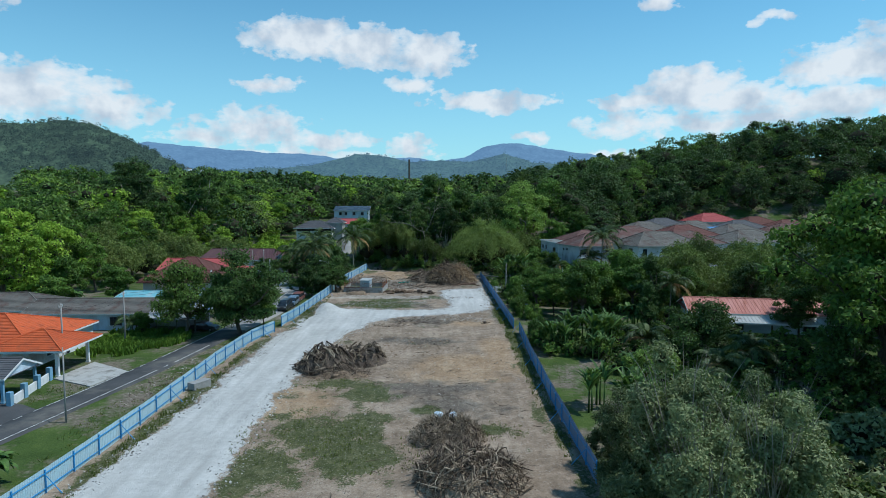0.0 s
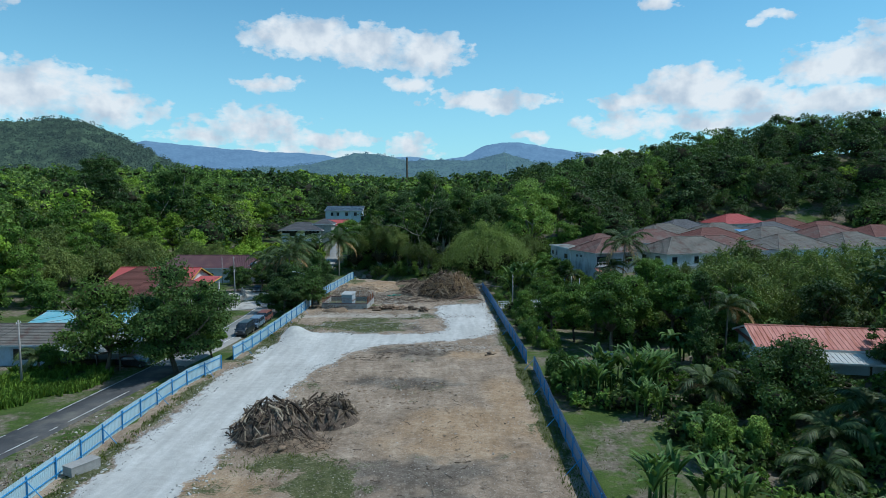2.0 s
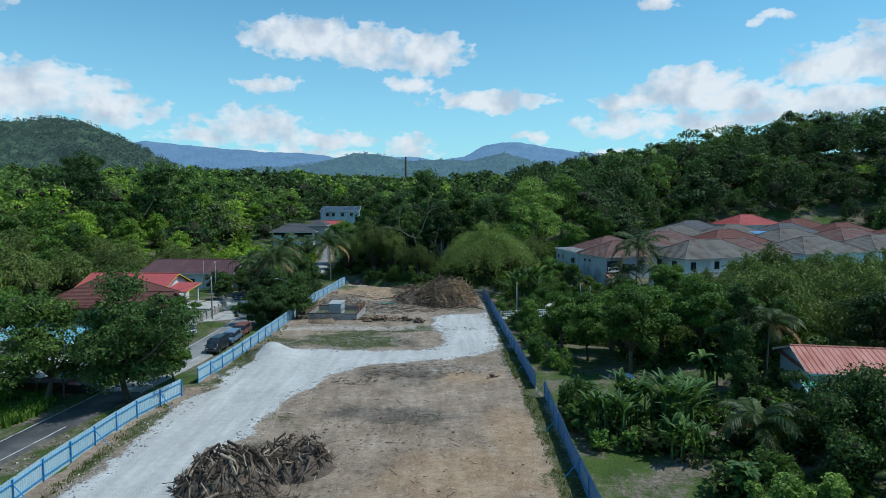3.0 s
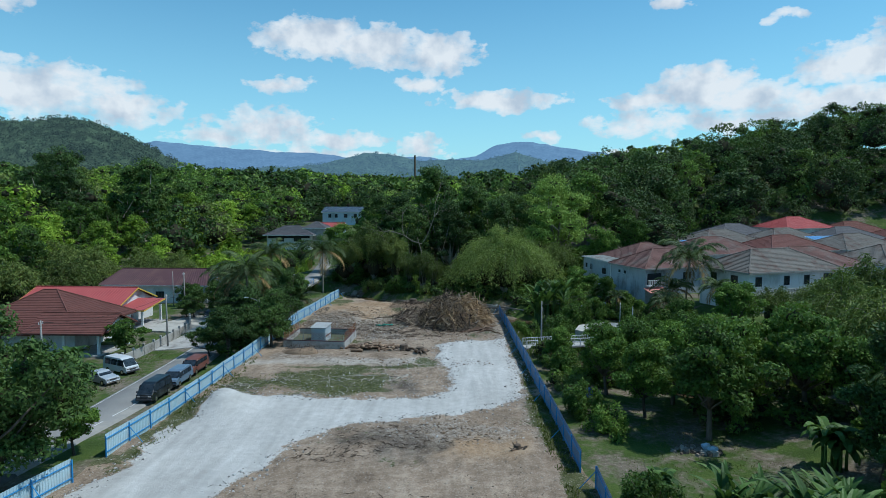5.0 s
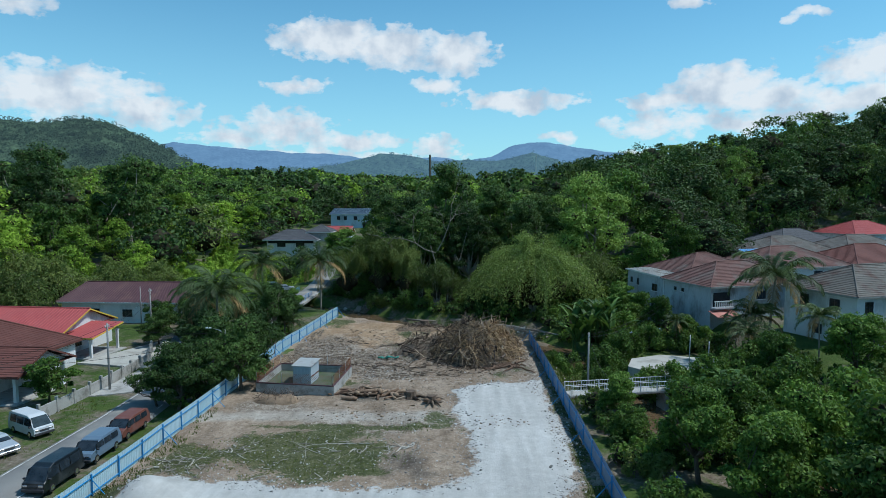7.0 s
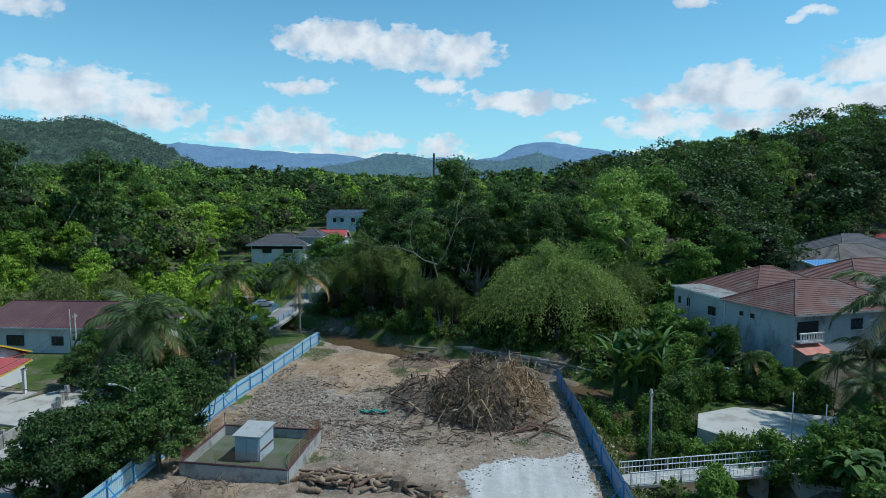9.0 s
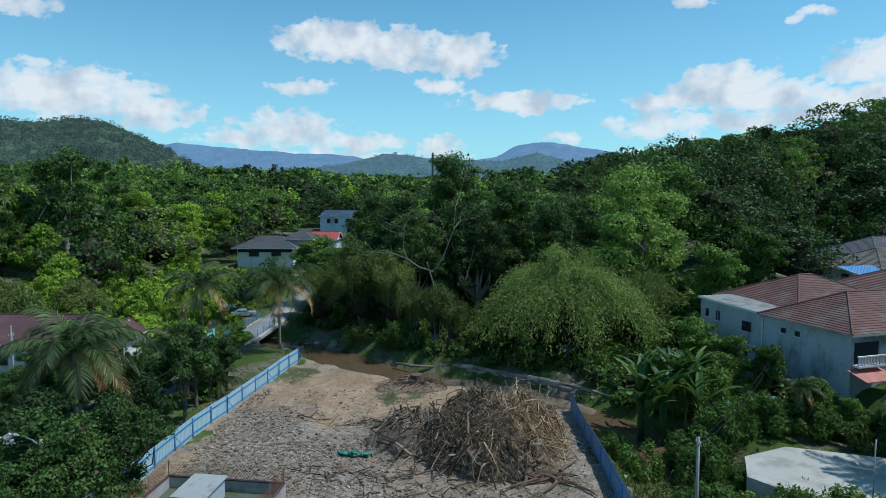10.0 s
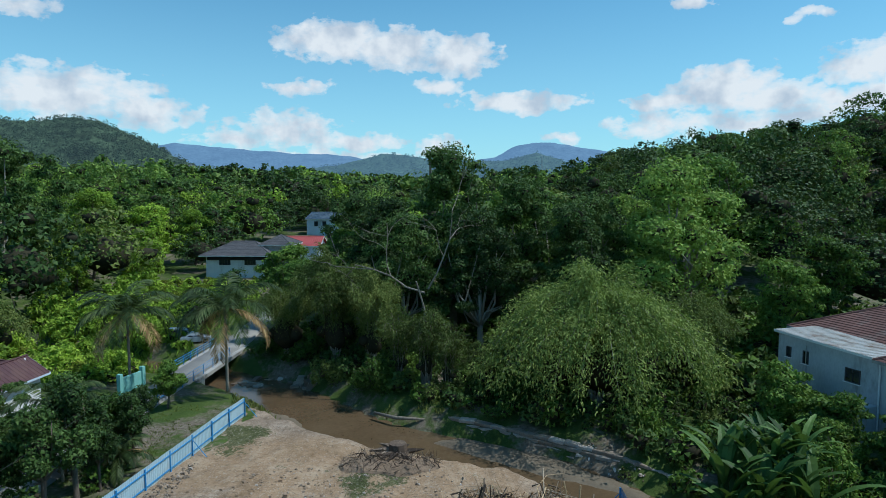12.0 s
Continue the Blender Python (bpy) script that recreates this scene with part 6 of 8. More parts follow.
litter([(-4.5, 154.5, 3.2, 1.0)], 14, (3.0, 6.0), (0.08, 0.16), "wood_dark", "long dark trunks at the foot of the brush pile", 76)
litter([(5.2, 149.6, 2.0, 1.5)], 26, (1.0, 3.0), (0.08, 0.2), "log", "sawn trunks and roots at the end of the pile", 77)
litter([(-2, 75, 8, 14), (4, 62, 6, 10), (-6, 93, 9, 6), (-2, 47, 9, 6)], 160, (0.3, 1.3), (0.012, 0.035), "wood_dark", "loose sticks lying on the bare plot", 78)

rl = np.random.RandomState(31)


def log_mesh(L, r, seed):
    g = np.random.RandomState(seed)
    pts = [(L * (s - 0.5), g.normal(scale=0.06), g.normal(scale=0.04)) for s in np.linspace(0, 1, 6)]
    return Build().tube(pts, [r * g.uniform(0.85, 1.1) for _ in range(6)], 9).mesh("log", M["log"], True)


LOGS = [log_mesh(2.3, 0.15, 1), log_mesh(1.7, 0.21, 2), log_mesh(2.8, 0.11, 3), log_mesh(1.3, 0.13, 4)]
for i in range(44):
    lx, ly = -9.4 + rl.normal(scale=1.7), 138.7 + rl.normal(scale=0.65)
    o = new("log", LOGS[i % 4])
    o.matrix_basis = pose(lx, ly, plot_z(lx, ly) + 0.12 + 0.55 * rl.uniform(0, 1) * max(0.0, 1 - abs(lx + 9.4) / 3.2), rl.uniform(0, 360), rl.normal(scale=9), rl.normal(scale=38) + 8)
    tagged(o, "broken reddish-brown log lying in a heap", "log", "heap of felled logs")
for lx, ly, a in ((-5.4, 138.4, 40), (-2.8, 136.2, 10), (-12.4, 72.5, 60), (-5.5, 157.5, 15), (-3.5, 158.0, 22)):
    o = new("log", LOGS[1])
    o.matrix_basis = pose(lx, ly, plot_z(lx, ly) + 0.25, 0, 4, a)
    tagged(o, "dark felled trunk lying on bare earth", "log", "loose logs")


def stump(x, y, r, h, seed):
    g = np.random.RandomState(seed)
    b = Build()
    b.tube([(0, 0, -0.1), (0, 0, h * 0.4), (0, 0, h)], [r * 1.3, r, r * 0.9], 9)
    for k in range(9):
        a = g.uniform(0, 2 * math.pi)
        b.tube([(0, 0, h * 0.25), (math.cos(a) * r * 1.6, math.sin(a) * r * 1.6, h * g.uniform(0.1, 0.5)), (math.cos(a) * r * 3, math.sin(a) * r * 3, g.uniform(-0.05, 0.4))], [r * 0.4, r * 0.25, 0.03], 5)
    o = new("tree_stump", b.mesh("tree_stump", M["wood_dark"]))
    o.matrix_basis = pose(x, y, plot_z(x, y))
    tagged(o, "dark uprooted tree stump with broken roots", "tree stump")


for sx_, sy_, r in ((-2.9, 136.4, 0.55), (-5.2, 138.0, 0.6), (-12.5, 79.5, 0.7), (4.2, 150.2, 0.5), (-6.2, 173.5, 0.8), (7.0, 104, 0.3)):
    stump(sx_, sy_, r, r * 1.3, int(sx_ * 10) % 97 + 3)

# walled enclosure with its steel cabinet
EN = [(-22.1, 139.3), (-13.5, 138.3), (-13.1, 146.4), (-21.8, 147.2)]
en = thing("enclosure", pose(0, 0, 0.0), "low rendered enclosure with a wire fence on top", "enclosure")
slab("pavement", EN, 0.32, material("mossy_floor", ((0.3, (0.06, 0.075, 0.045)), (0.7, (0.14, 0.15, 0.115))), 0.5, 7, 0.95, wear=(0.06, 0.10, 0.03), wear_scale=0.8, coords="World"), "mossy enclosure floor", thick=0.6)
for k in range(4):
    p, q = np.array(EN[k]), np.array(EN[(k + 1) % 4])
    L, a = math.hypot(*(q - p)), math.degrees(math.atan2(*(q - p)[::-1]))
    w = part("wall", Build().box((L / 2, 0, 0.35), (L, 0.18, 1.5), bevel=0.02), M["concrete"], en)
    w.matrix_basis = pose(p[0], p[1], 0, 0, 0, a)
    c = part("coping", Build().box((L / 2, 0, 1.16), (L + 0.06, 0.22, 0.10), bevel=0.02), M["roof_brown"], en, "dull maroon painted coping")
    c.matrix_basis = pose(p[0], p[1], 0, 0, 0, a)
    n_post = int(L / 2.2)
    for i in range(n_post + 1):
        s = part("post", Build().tube([(0, 0, 1.1), (0, 0, 2.35)], 0.035, 6), M["steel"], en)
        s.matrix_basis = pose(*(p + (q - p) * i / n_post), 0)
    g = Build()
    for i in range(int(L / 0.22)):
        x = i * 0.22
        g.tube([(x, 0, 1.22), (x + 0.9 if x + 0.9 < L else L, 0, 2.3)], 0.011, 3, False)
        g.tube([(x, 0, 2.3), (x + 0.9 if x + 0.9 < L else L, 0, 1.22)], 0.011, 3, False)
    m = part("wire_mesh", g, M["rust"], en)
    m.matrix_basis = pose(p[0], p[1], 0, 0, 0, a)
cab = thing("steel_cabinet", pose(-17.6, 142.9, 0.32, 0, 0, -6), "pale blue-grey ribbed steel cabinet with double doors", "cabinet")
cab_paint = paint("cabinet_paint", (0.46, 0.52, 0.56), 0.5)
part("body", Build().box((0, 0, 1.0), (2.1, 2.6, 2.0), bevel=0.03), cab_paint, cab)
for k, x in enumerate((-0.5, 0.5)):
    d = Build().box((x, -1.33, 0.98), (0.92, 0.05, 1.8), bevel=0.01)
    for r in range(5):
        d.box((x - 0.36 + 0.18 * r, -1.365, 0.98), (0.05, 0.03, 1.7))
    part("door", d, cab_paint, cab)
part("roof", Build().add([(-1.2, -1.5, 2.02), (1.2, -1.5, 2.02), (1.2, 1.5, 2.22), (-1.2, 1.5, 2.22), (-1.2, -1.5, 2.10), (1.2, -1.5, 2.10), (1.2, 1.5, 2.30), (-1.2, 1.5, 2.30)],
                         [(3, 2, 1, 0), (4, 5, 6, 7), (0, 1, 5, 4), (1, 2, 6, 5), (2, 3, 7, 6), (3, 0, 4, 7)]), M["roof_zinc"], cab)
part("stripe", Build().box((1.06, 0, 0.85), (0.02, 2.5, 0.16)), M["roof_brick"], cab, "dull red painted stripe")
tr = thing("concrete_trough", pose(-27.0, 68.3, plot_z(-27.0, 68.3) - 0.03, 0, 0, 62), "grey concrete trough by the fence", "trough")
b = Build().box((0, 0, 0.1), (2.3, 1.1, 0.2), bevel=0.02)
for x, y, sx_, sy_ in ((0, 0.5, 2.3, 0.1), (0, -0.5, 2.3, 0.1), (1.1, 0, 0.1, 0.9), (-1.1, 0, 0.1, 0.9)):
    b.box((x, y, 0.45), (sx_, sy_, 0.5), bevel=0.015)
part("basin", b, M["pole"], tr)
part("lid", Build().box((0, 0, 0.73), (2.36, 1.16, 0.07), bevel=0.015), M["pole"], tr)


# loose rubble, too much to count
GRAVEL_EDGE = []
M["gravel_stone"] = material("crushed_stone", ((0.2, (0.20, 0.19, 0.175)), (0.5, (0.36, 0.35, 0.33)), (0.8, (0.52, 0.51, 0.49))), 0.7, 9, 0.92, bump=0.2, island=0.9, coords="World")


def stones(name, spots, n, size, label, mat="stone", seed=1, flat=0.6):
    """Broken stones spread over ellipses (x, y, rx, ry)."""
    rng = np.random.RandomState(seed)
    area = np.array([s[2] * s[3] for s in spots], float)
    k = rng.choice(len(spots), n, p=area / area.sum())
    sp = np.array(spots, float)[k]
    a, f = rng.uniform(0, 2 * math.pi, n), rng.uniform(0, 1, n) ** 0.6
    x, y = sp[:, 0] + sp[:, 2] * f * np.cos(a), sp[:, 1] + sp[:, 3] * f * np.sin(a)
    s = size * np.clip(rng.lognormal(0, 0.5, n), 0.3, 2.6)
    base = np.array([(-1, -1, -1), (1, -1, -1), (1, 1, -1), (-1, 1, -1), (-0.7, -0.7, 1), (0.7, -0.7, 1), (0.7, 0.7, 1), (-0.7, 0.7, 1)], float)
    v = base[None] + rng.uniform(-0.35, 0.35, (n, 8, 3))
    v *= np.stack([np.ones(n), rng.uniform(0.5, 1, n), flat * rng.uniform(0.5, 1.1, n)], -1)[:, None] * (s / 2)[:, None, None]
    t = rng.uniform(0, math.pi, n)
    c, d = np.cos(t)[:, None], np.sin(t)[:, None]
    v = np.stack([v[..., 0] * c - v[..., 1] * d, v[..., 0] * d + v[..., 1] * c, v[..., 2]], -1)
    v += np.stack([x, y, high_many(x, y) + s * 0.12], -1)[:, None]
    vs = [v.reshape(-1, 3)]
    fs = [tuple(i + 8 * o for i in q) for o in range(n) for q in ((4, 5, 6, 7), (0, 1, 5, 4), (1, 2, 6, 5), (2, 3, 7, 6), (3, 0, 4, 7))]
    me = bpy.data.meshes.new(name)
    me.from_pydata(np.concatenate(vs).tolist(), [], fs)
    me.materials.append(M[mat])
    me.update()
    return tagged(new(name, me), label, "rubble", kind="stuff")


stones("rubble", [(-19, 158, 4.0, 6), (-11, 156, 5, 2.5), (-10, 147, 6, 2.5), (-22.3, 160, 1.2, 12), (-14, 152, 8, 5)], 6200, 0.115, "grey broken concrete and brick rubble", seed=1)
stones("rubble", [(-6, 131, 13, 3), (2, 109, 8, 3), (-1, 150, 9, 6), (8.8, 150, 1.8, 12), (9.3, 118, 1.2, 16), (-8, 165, 10, 7), (-4, 144, 8, 4)], 3600, 0.085, "scattered broken stones on bare earth", seed=2)
stones("rubble", [(-25.6, 78, 1.2, 16), (-17.3, 62, 0.9, 18), (-13, 98, 2, 5), (-16.5, 47, 1.2, 6), (0, 70, 9, 22), (-8, 92, 9, 6), (6, 92, 5, 10), (-26, 95, 1.2, 5), (-23.6, 118, 2, 6)], 1500, 0.08, "pale stones along the gravel track", seed=3)
stones("rubble", [(13.0, 147, 1.6, 8), (12.2, 138, 1.0, 6), (-32, 72, 2.6, 10), (-30.5, 86, 1.5, 8)], 1000, 0.12, "pale rubble outside the fence", seed=4)
stones("rubble", [(-10, 163, 11, 10), (-1, 148, 9, 5), (-16, 151, 6, 5), (-8, 133, 7, 3), (3, 108, 5, 3), (-6, 88, 8, 6)], 1100, 0.14, "brown clods of dug earth", "earth", seed=5, flat=0.5)
stones("rubble", [(-18.5, 157, 4, 6), (-9, 154, 5, 4), (-10, 147, 5, 3), (-4, 131, 9, 2), (9.4, 122, 1, 16), (2, 108, 7, 3), (-15, 122, 9, 5), (-4, 124, 4, 4), (-16, 118.5, 7, 0.8)], 1500, 0.075, "scattered pale concrete fragments", "gravel_stone", seed=6)
for k in range(0, len(GRAVEL) - 1):
    (ax, ay), (bx, by) = GRAVEL[k], GRAVEL[k + 1]
    if 30 < ay < 146 and math.hypot(bx - ax, by - ay) > 3:
        n_e = max(2, int(math.hypot(bx - ax, by - ay) / 2.5))
        GRAVEL_EDGE.extend((ax + (bx - ax) * (i + 0.5) / n_e, ay + (by - ay) * (i + 0.5) / n_e, 1.5, 1.5) for i in range(n_e))
stones("gravel_spill", GRAVEL_EDGE, 5200, 0.085, "pale crushed stone spilt along the track edge", "gravel_stone", seed=7)
for i, (tx, ty) in enumerate(((-10.2, 154.0), (-9.0, 153.7))):
    g = np.random.RandomState(i)
    U, V = np.meshgrid(np.linspace(-0.8, 0.8, 12), np.linspace(-0.22, 0.22, 7))
    o = new("tarpaulin", grid_mesh("tarpaulin", U + g.normal(scale=0.05, size=U.shape), V + g.normal(scale=0.05, size=U.shape), 0.16 + g.uniform(0, 0.28, U.shape), M["tarp"]))
    o.modifiers.new("thickness", "SOLIDIFY").thickness = 0.02
    o.matrix_basis = pose(tx, ty, plot_z(tx, ty), 0, 0, g.uniform(-30, 30))
    tagged(o, "crumpled green tarpaulin on the rubble", "tarpaulin")


# grass
def tufts(name, spots, n, h, kind, label, seed, mask=None):
    rng = np.random.RandomState(seed)
    area = np.array([s[2] * s[3] for s in spots], float)
    k = rng.choice(len(spots), n, p=area / area.sum())
    sp = np.array(spots, float)[k]
    a, f = rng.uniform(0, 2 * math.pi, n), np.sqrt(rng.uniform(0, 1, n))
    x, y = sp[:, 0] + sp[:, 2] * f * np.cos(a), sp[:, 1] + sp[:, 3] * f * np.sin(a)
    keep = (fbm(x, y, 3.0, seed) + 0.3 * vnoise(x, y, 0.7, seed + 2)) > 0.58
    x, y = x[keep], y[keep]
    x, y = np.repeat(x, 3), np.repeat(y, 3)
    m = len(x)
    t, l, hh = rng.uniform(0, 2 * math.pi, m), rng.uniform(0.1, 0.5, m), h * rng.uniform(0.5, 1.3, m)
    c = np.stack([x + rng.normal(scale=0.12, size=m), y + rng.normal(scale=0.12, size=m), high_many(x, y) - 0.03], -1)
    d = np.stack([np.cos(t), np.sin(t), 0 * t], -1)
    s = np.stack([-np.sin(t), np.cos(t), 0 * t], -1) * (0.16 * hh)[:, None]
    up = np.array([0, 0, 1.0])
    q = np.stack([c - s, c + s, c + d * (l * hh * 0.5)[:, None] + s * 0.7 + up * (hh * 0.7)[:, None], c + d * (l * hh * 1.4)[:, None] + up * hh[:, None]], 1)
    me = quads_mesh(name, np.array(q), LEAF[kind])
    return tagged(new(name, me), label, "grass", kind="stuff")


tufts("grass", [(-12.5, 54, 6, 7), (-6, 51, 5, 5), (-12, 69.5, 5, 3), (5, 55.5, 3, 2.4), (-13, 123, 9.5, 4.6), (-6, 128.6, 6, 1.0)], 2600, 0.17, "grass", "short weedy grass on the plot", 11)
tufts("grass", [(-26.8, 60, 0.9, 24), (-24.4, 118, 1.0, 16), (10.4, 90, 0.9, 45), (10.2, 125, 0.9, 30), (-27, 88, 0.8, 10)], 4200, 0.22, "grass", "weeds growing along the fence foot", 12)
tufts("grass", [(-31.5, 60, 2.8, 18), (-30.5, 80, 2.0, 14), (-42, 68, 2.5, 5), (-30, 165, 4, 18), (-28, 178, 5, 8), (-38, 128, 2.5, 10), (-37.5, 110, 1.5, 12)], 4500, 0.18, "grass", "rough verge grass beside the road", 13)
tufts("grass", [(-46, 90, 6, 8), (-42, 92, 4, 6), (-50, 93, 4, 4)], 6000, 0.75, "lush", "tall lush grass in front of the low house", 14)
tufts("grass", [(20, 104, 9, 7), (22, 112, 6, 8), (15, 85, 3, 12), (30, 60, 14, 16), (22, 70, 9, 9)], 9000, 0.13, "grass", "shady lawn grass under the grove", 15)
tufts("grass", [(-2, 186, 14, 5), (13, 150, 2.5, 18), (22, 152, 3, 7), (-22, 190, 4, 5)], 4000, 0.35, "grass", "long grass on the stream banks", 16)
tufts("grass", [(-55, 230, 16, 26), (-47, 205, 8, 12), (-52, 188, 8, 8)], 16000, 0.8, "lush", "lush grass in the clearing beyond the stream", 17)

# ---- vehicles ----
def vehicle(x, y, rz, kind, colour, label, z=None, name="car"):
    """A parked vehicle pointing along its own +x: body, cabin glass, wheels, lamps, bumpers."""
    z = road_z(y) if z is None else z
    c = thing(name, pose(x, y, z, 0, 0, rz), label, "van" if kind == "van" else "car", "parked vehicles")
    P = {"van": (4.5, 1.68, 1.92, [(-2.25, 0.45), (-2.25, 1.0), (-2.2, 1.75), (-1.9, 1.9), (0.9, 1.92), (1.35, 1.75), (2.0, 1.02), (2.2, 0.92), (2.25, 0.5), (2.2, 0.28), (-2.2, 0.28)]),
         "suv": (4.5, 1.75, 1.72, [(-2.25, 0.5), (-2.22, 1.02), (-2.05, 1.6), (-1.7, 1.7), (0.3, 1.7), (0.75, 1.62), (1.35, 1.06), (2.1, 0.95), (2.25, 0.75), (2.22, 0.35), (-2.2, 0.35)]),
         "sedan": (4.3, 1.68, 1.42, [(-2.15, 0.45), (-2.1, 0.92), (-1.5, 0.98), (-0.95, 1.38), (0.25, 1.42), (0.95, 0.98), (1.95, 0.86), (2.15, 0.68), (2.12, 0.28), (-2.1, 0.28)]),
         "pickup": (4.7, 1.72, 1.7, [(-2.35, 0.55), (-2.35, 1.0), (-0.85, 1.02), (-0.72, 1.64), (0.35, 1.68), (0.95, 1.08), (2.1, 0.98), (2.33, 0.75), (2.3, 0.35), (-2.3, 0.4)])}[kind]
    L, W, H, prof = P
    body, n = Build(), len(prof)
    rows_ = []
    for s in (-1, -0.93, 0.93, 1):
        for px_, pz in prof:
            k = 1.0 - 0.16 * max(0.0, (pz - 0.95) / (H - 0.95)) if pz > 0.95 else 1.0
            inset = 0.03 if abs(s) == 1 else 0.0
            rows_.append((px_ * (1 - 0.008 * (abs(s) == 1)), s * W / 2 * k, pz - (inset if pz > 0.6 else 0)))
    fs = [(i + j * n, (i + 1) % n + j * n, (i + 1) % n + (j + 1) * n, i + (j + 1) * n) for j in range(3) for i in range(n)]
    fs += [tuple(range(n - 1, -1, -1)), tuple(range(3 * n, 4 * n))]
    body.add(rows_, fs)
    part("body", body, colour, c)
    top = [p for p in prof if p[1] > 0.97]
    zt, zb = H - 0.16, 1.02
    xs_front = np.interp([zb, zt], [prof[k][1] for k in (range(len(prof) - 1, -1, -1)) if prof[k][0] > 0.2 and prof[k][1] > 0.8][:6], [prof[k][0] for k in (range(len(prof) - 1, -1, -1)) if prof[k][0] > 0.2 and prof[k][1] > 0.8][:6])
    f0, f1 = float(xs_front[0]), float(xs_front[1])
    b0 = {"van": -2.12, "suv": -2.0, "sedan": -1.35, "pickup": -0.72}[kind]
    b1 = {"van": -2.05, "suv": -1.85, "sedan": -0.95, "pickup": -0.64}[kind]
    wz = lambda zz: W / 2 * (1.0 - 0.16 * max(0.0, (zz - 0.95) / (H - 0.95)))
    gl = Build().add([(f0 + 0.02, -wz(zb) * 0.92, zb), (f0 + 0.02, wz(zb) * 0.92, zb), (f1 + 0.05, wz(zt) * 0.9, zt), (f1 + 0.05, -wz(zt) * 0.9, zt),
                      (f0 - 0.03, -wz(zb) * 0.92, zb), (f0 - 0.03, wz(zb) * 0.92, zb), (f1, wz(zt) * 0.9, zt), (f1, -wz(zt) * 0.9, zt)], [(0, 1, 2, 3), (7, 6, 5, 4), (0, 4, 5, 1), (1, 5, 6, 2), (2, 6, 7, 3), (3, 7, 4, 0)])
    part("windscreen", gl, M["glass"], c)
    gl = Build().add([(b0 - 0.06, -wz(zb) * 0.9, zb), (b0 - 0.06, wz(zb) * 0.9, zb), (b1 - 0.06, wz(zt) * 0.88, zt), (b1 - 0.06, -wz(zt) * 0.88, zt)], [(3, 2, 1, 0)])
    part("rear_window", gl, M["glass"], c)
    cuts = np.linspace(b0 + 0.22, f0 - 0.35, 4 if kind in ("van", "suv") else 3)
    for s in (-1, 1):
        for i in range(len(cuts) - 1):
            x0, x1 = cuts[i] + 0.05, cuts[i + 1] - 0.05
            q = 0.2 if i == len(cuts) - 2 else 0.0
            yb, yt = s * (wz(zb + 0.02) + 0.012), s * (wz(zt - 0.05) + 0.012)
            part("side_window", Build().add([(x0, yb, zb + 0.02), (x1 + q, yb, zb + 0.02), (x1, yt, zt - 0.05), (x0, yt, zt - 0.05)], [(0, 1, 2, 3) if s < 0 else (3, 2, 1, 0)]), M["glass"], c)
        for wx in (-L * 0.30, L * 0.31):
            t = part("tyre", Build().tube([(wx, s * (W / 2 - 0.2), 0.31), (wx, s * (W / 2 + 0.015), 0.31)], 0.31, 16), M["rubber"], c)
            part("rim", Build().tube([(wx, s * (W / 2 + 0.0), 0.31), (wx, s * (W / 2 + 0.03), 0.31)], 0.19, 12), M["chrome"], t)
        part("headlight", Build().box((L / 2 - 0.06, s * (W / 2 - 0.26), 0.74), (0.12, 0.34, 0.16), bevel=0.02), M["chrome"], c)
        part("tail_light", Build().box((-L / 2 + 0.03, s * (W / 2 - 0.2), 0.85), (0.08, 0.22, 0.28), bevel=0.02), M["roof_red"], c)
        part("side_mirror", Build().box((f0 - 0.25, s * (W / 2 + 0.1), 1.08), (0.14, 0.2, 0.14), bevel=0.02), M["frame"], c)
    for sx_ in (-1, 1):
        part("bumper", Build().box((sx_ * (L / 2 + 0.0), 0, 0.42), (0.16, W * 0.97, 0.22), bevel=0.03), M["frame" if kind != "sedan" else "chrome"], c)
    part("grille", Build().box((L / 2 - 0.005, 0, 0.70), (0.08, W * 0.45, 0.16), bevel=0.01), M["frame"], c)
    part("number_plate", Build().box((L / 2 + 0.09, 0, 0.42), (0.02, 0.5, 0.12)), M["frame"], c)
    if kind == "pickup":
        part("load_bed", Build().box((-1.55, 0, 1.015), (1.3, W - 0.3, 0.02)), M["dark"], c)
    return c


black, blue_grey, orange = paint("car_black", (0.012, 0.016, 0.020)), paint("car_blue_grey", (0.13, 0.19, 0.26)), paint("car_faded_red", (0.17, 0.058, 0.040), 0.5)
white, silver = paint("car_white", (0.62, 0.64, 0.65)), paint("car_silver", (0.38, 0.42, 0.46))
vehicle(-29.7, 117.0, -91, "van", black, "dark old van parked beside the fence", name="van")
vehicle(-29.5, 122.0, -90, "suv", blue_grey, "blue-grey estate car parked beside the fence")
vehicle(-29.6, 126.9, -92, "suv", orange, "rusty dark red car parked behind the other cars")
vehicle(-38.6, 127.0, -28, "van", white, "white van parked on the grass verge", float(land(-38.3, 127.2)), "van")
vehicle(-38.6, 122.8, -28, "sedan", silver, "silver saloon parked on the grass verge", float(land(-38.2, 122.6)))
vehicle(-46.6, 125.5, -25, "sedan", white, "pale saloon parked on the grass", float(land(-46.6, 125.5)))
vehicle(-38.0, 99.2, -10, "sedan", black, "black car parked by the lean-to", float(land(-38.0, 99.2)))
vehicle(-40.5, 160.5, -80, "sedan", black, "dark car standing in a house yard", 0.22)
vehicle(-41.0, 214, 20, "sedan", silver, "silver car parked beyond the stream", float(land(-41, 214)))
vehicle(-44.5, 216, 10, "suv", silver, "grey car parked beyond the stream", float(land(-44.5, 216)))
vehicle(-50.0, 65.4, 0, "sedan", black, "black car under the small carport", 0.1)


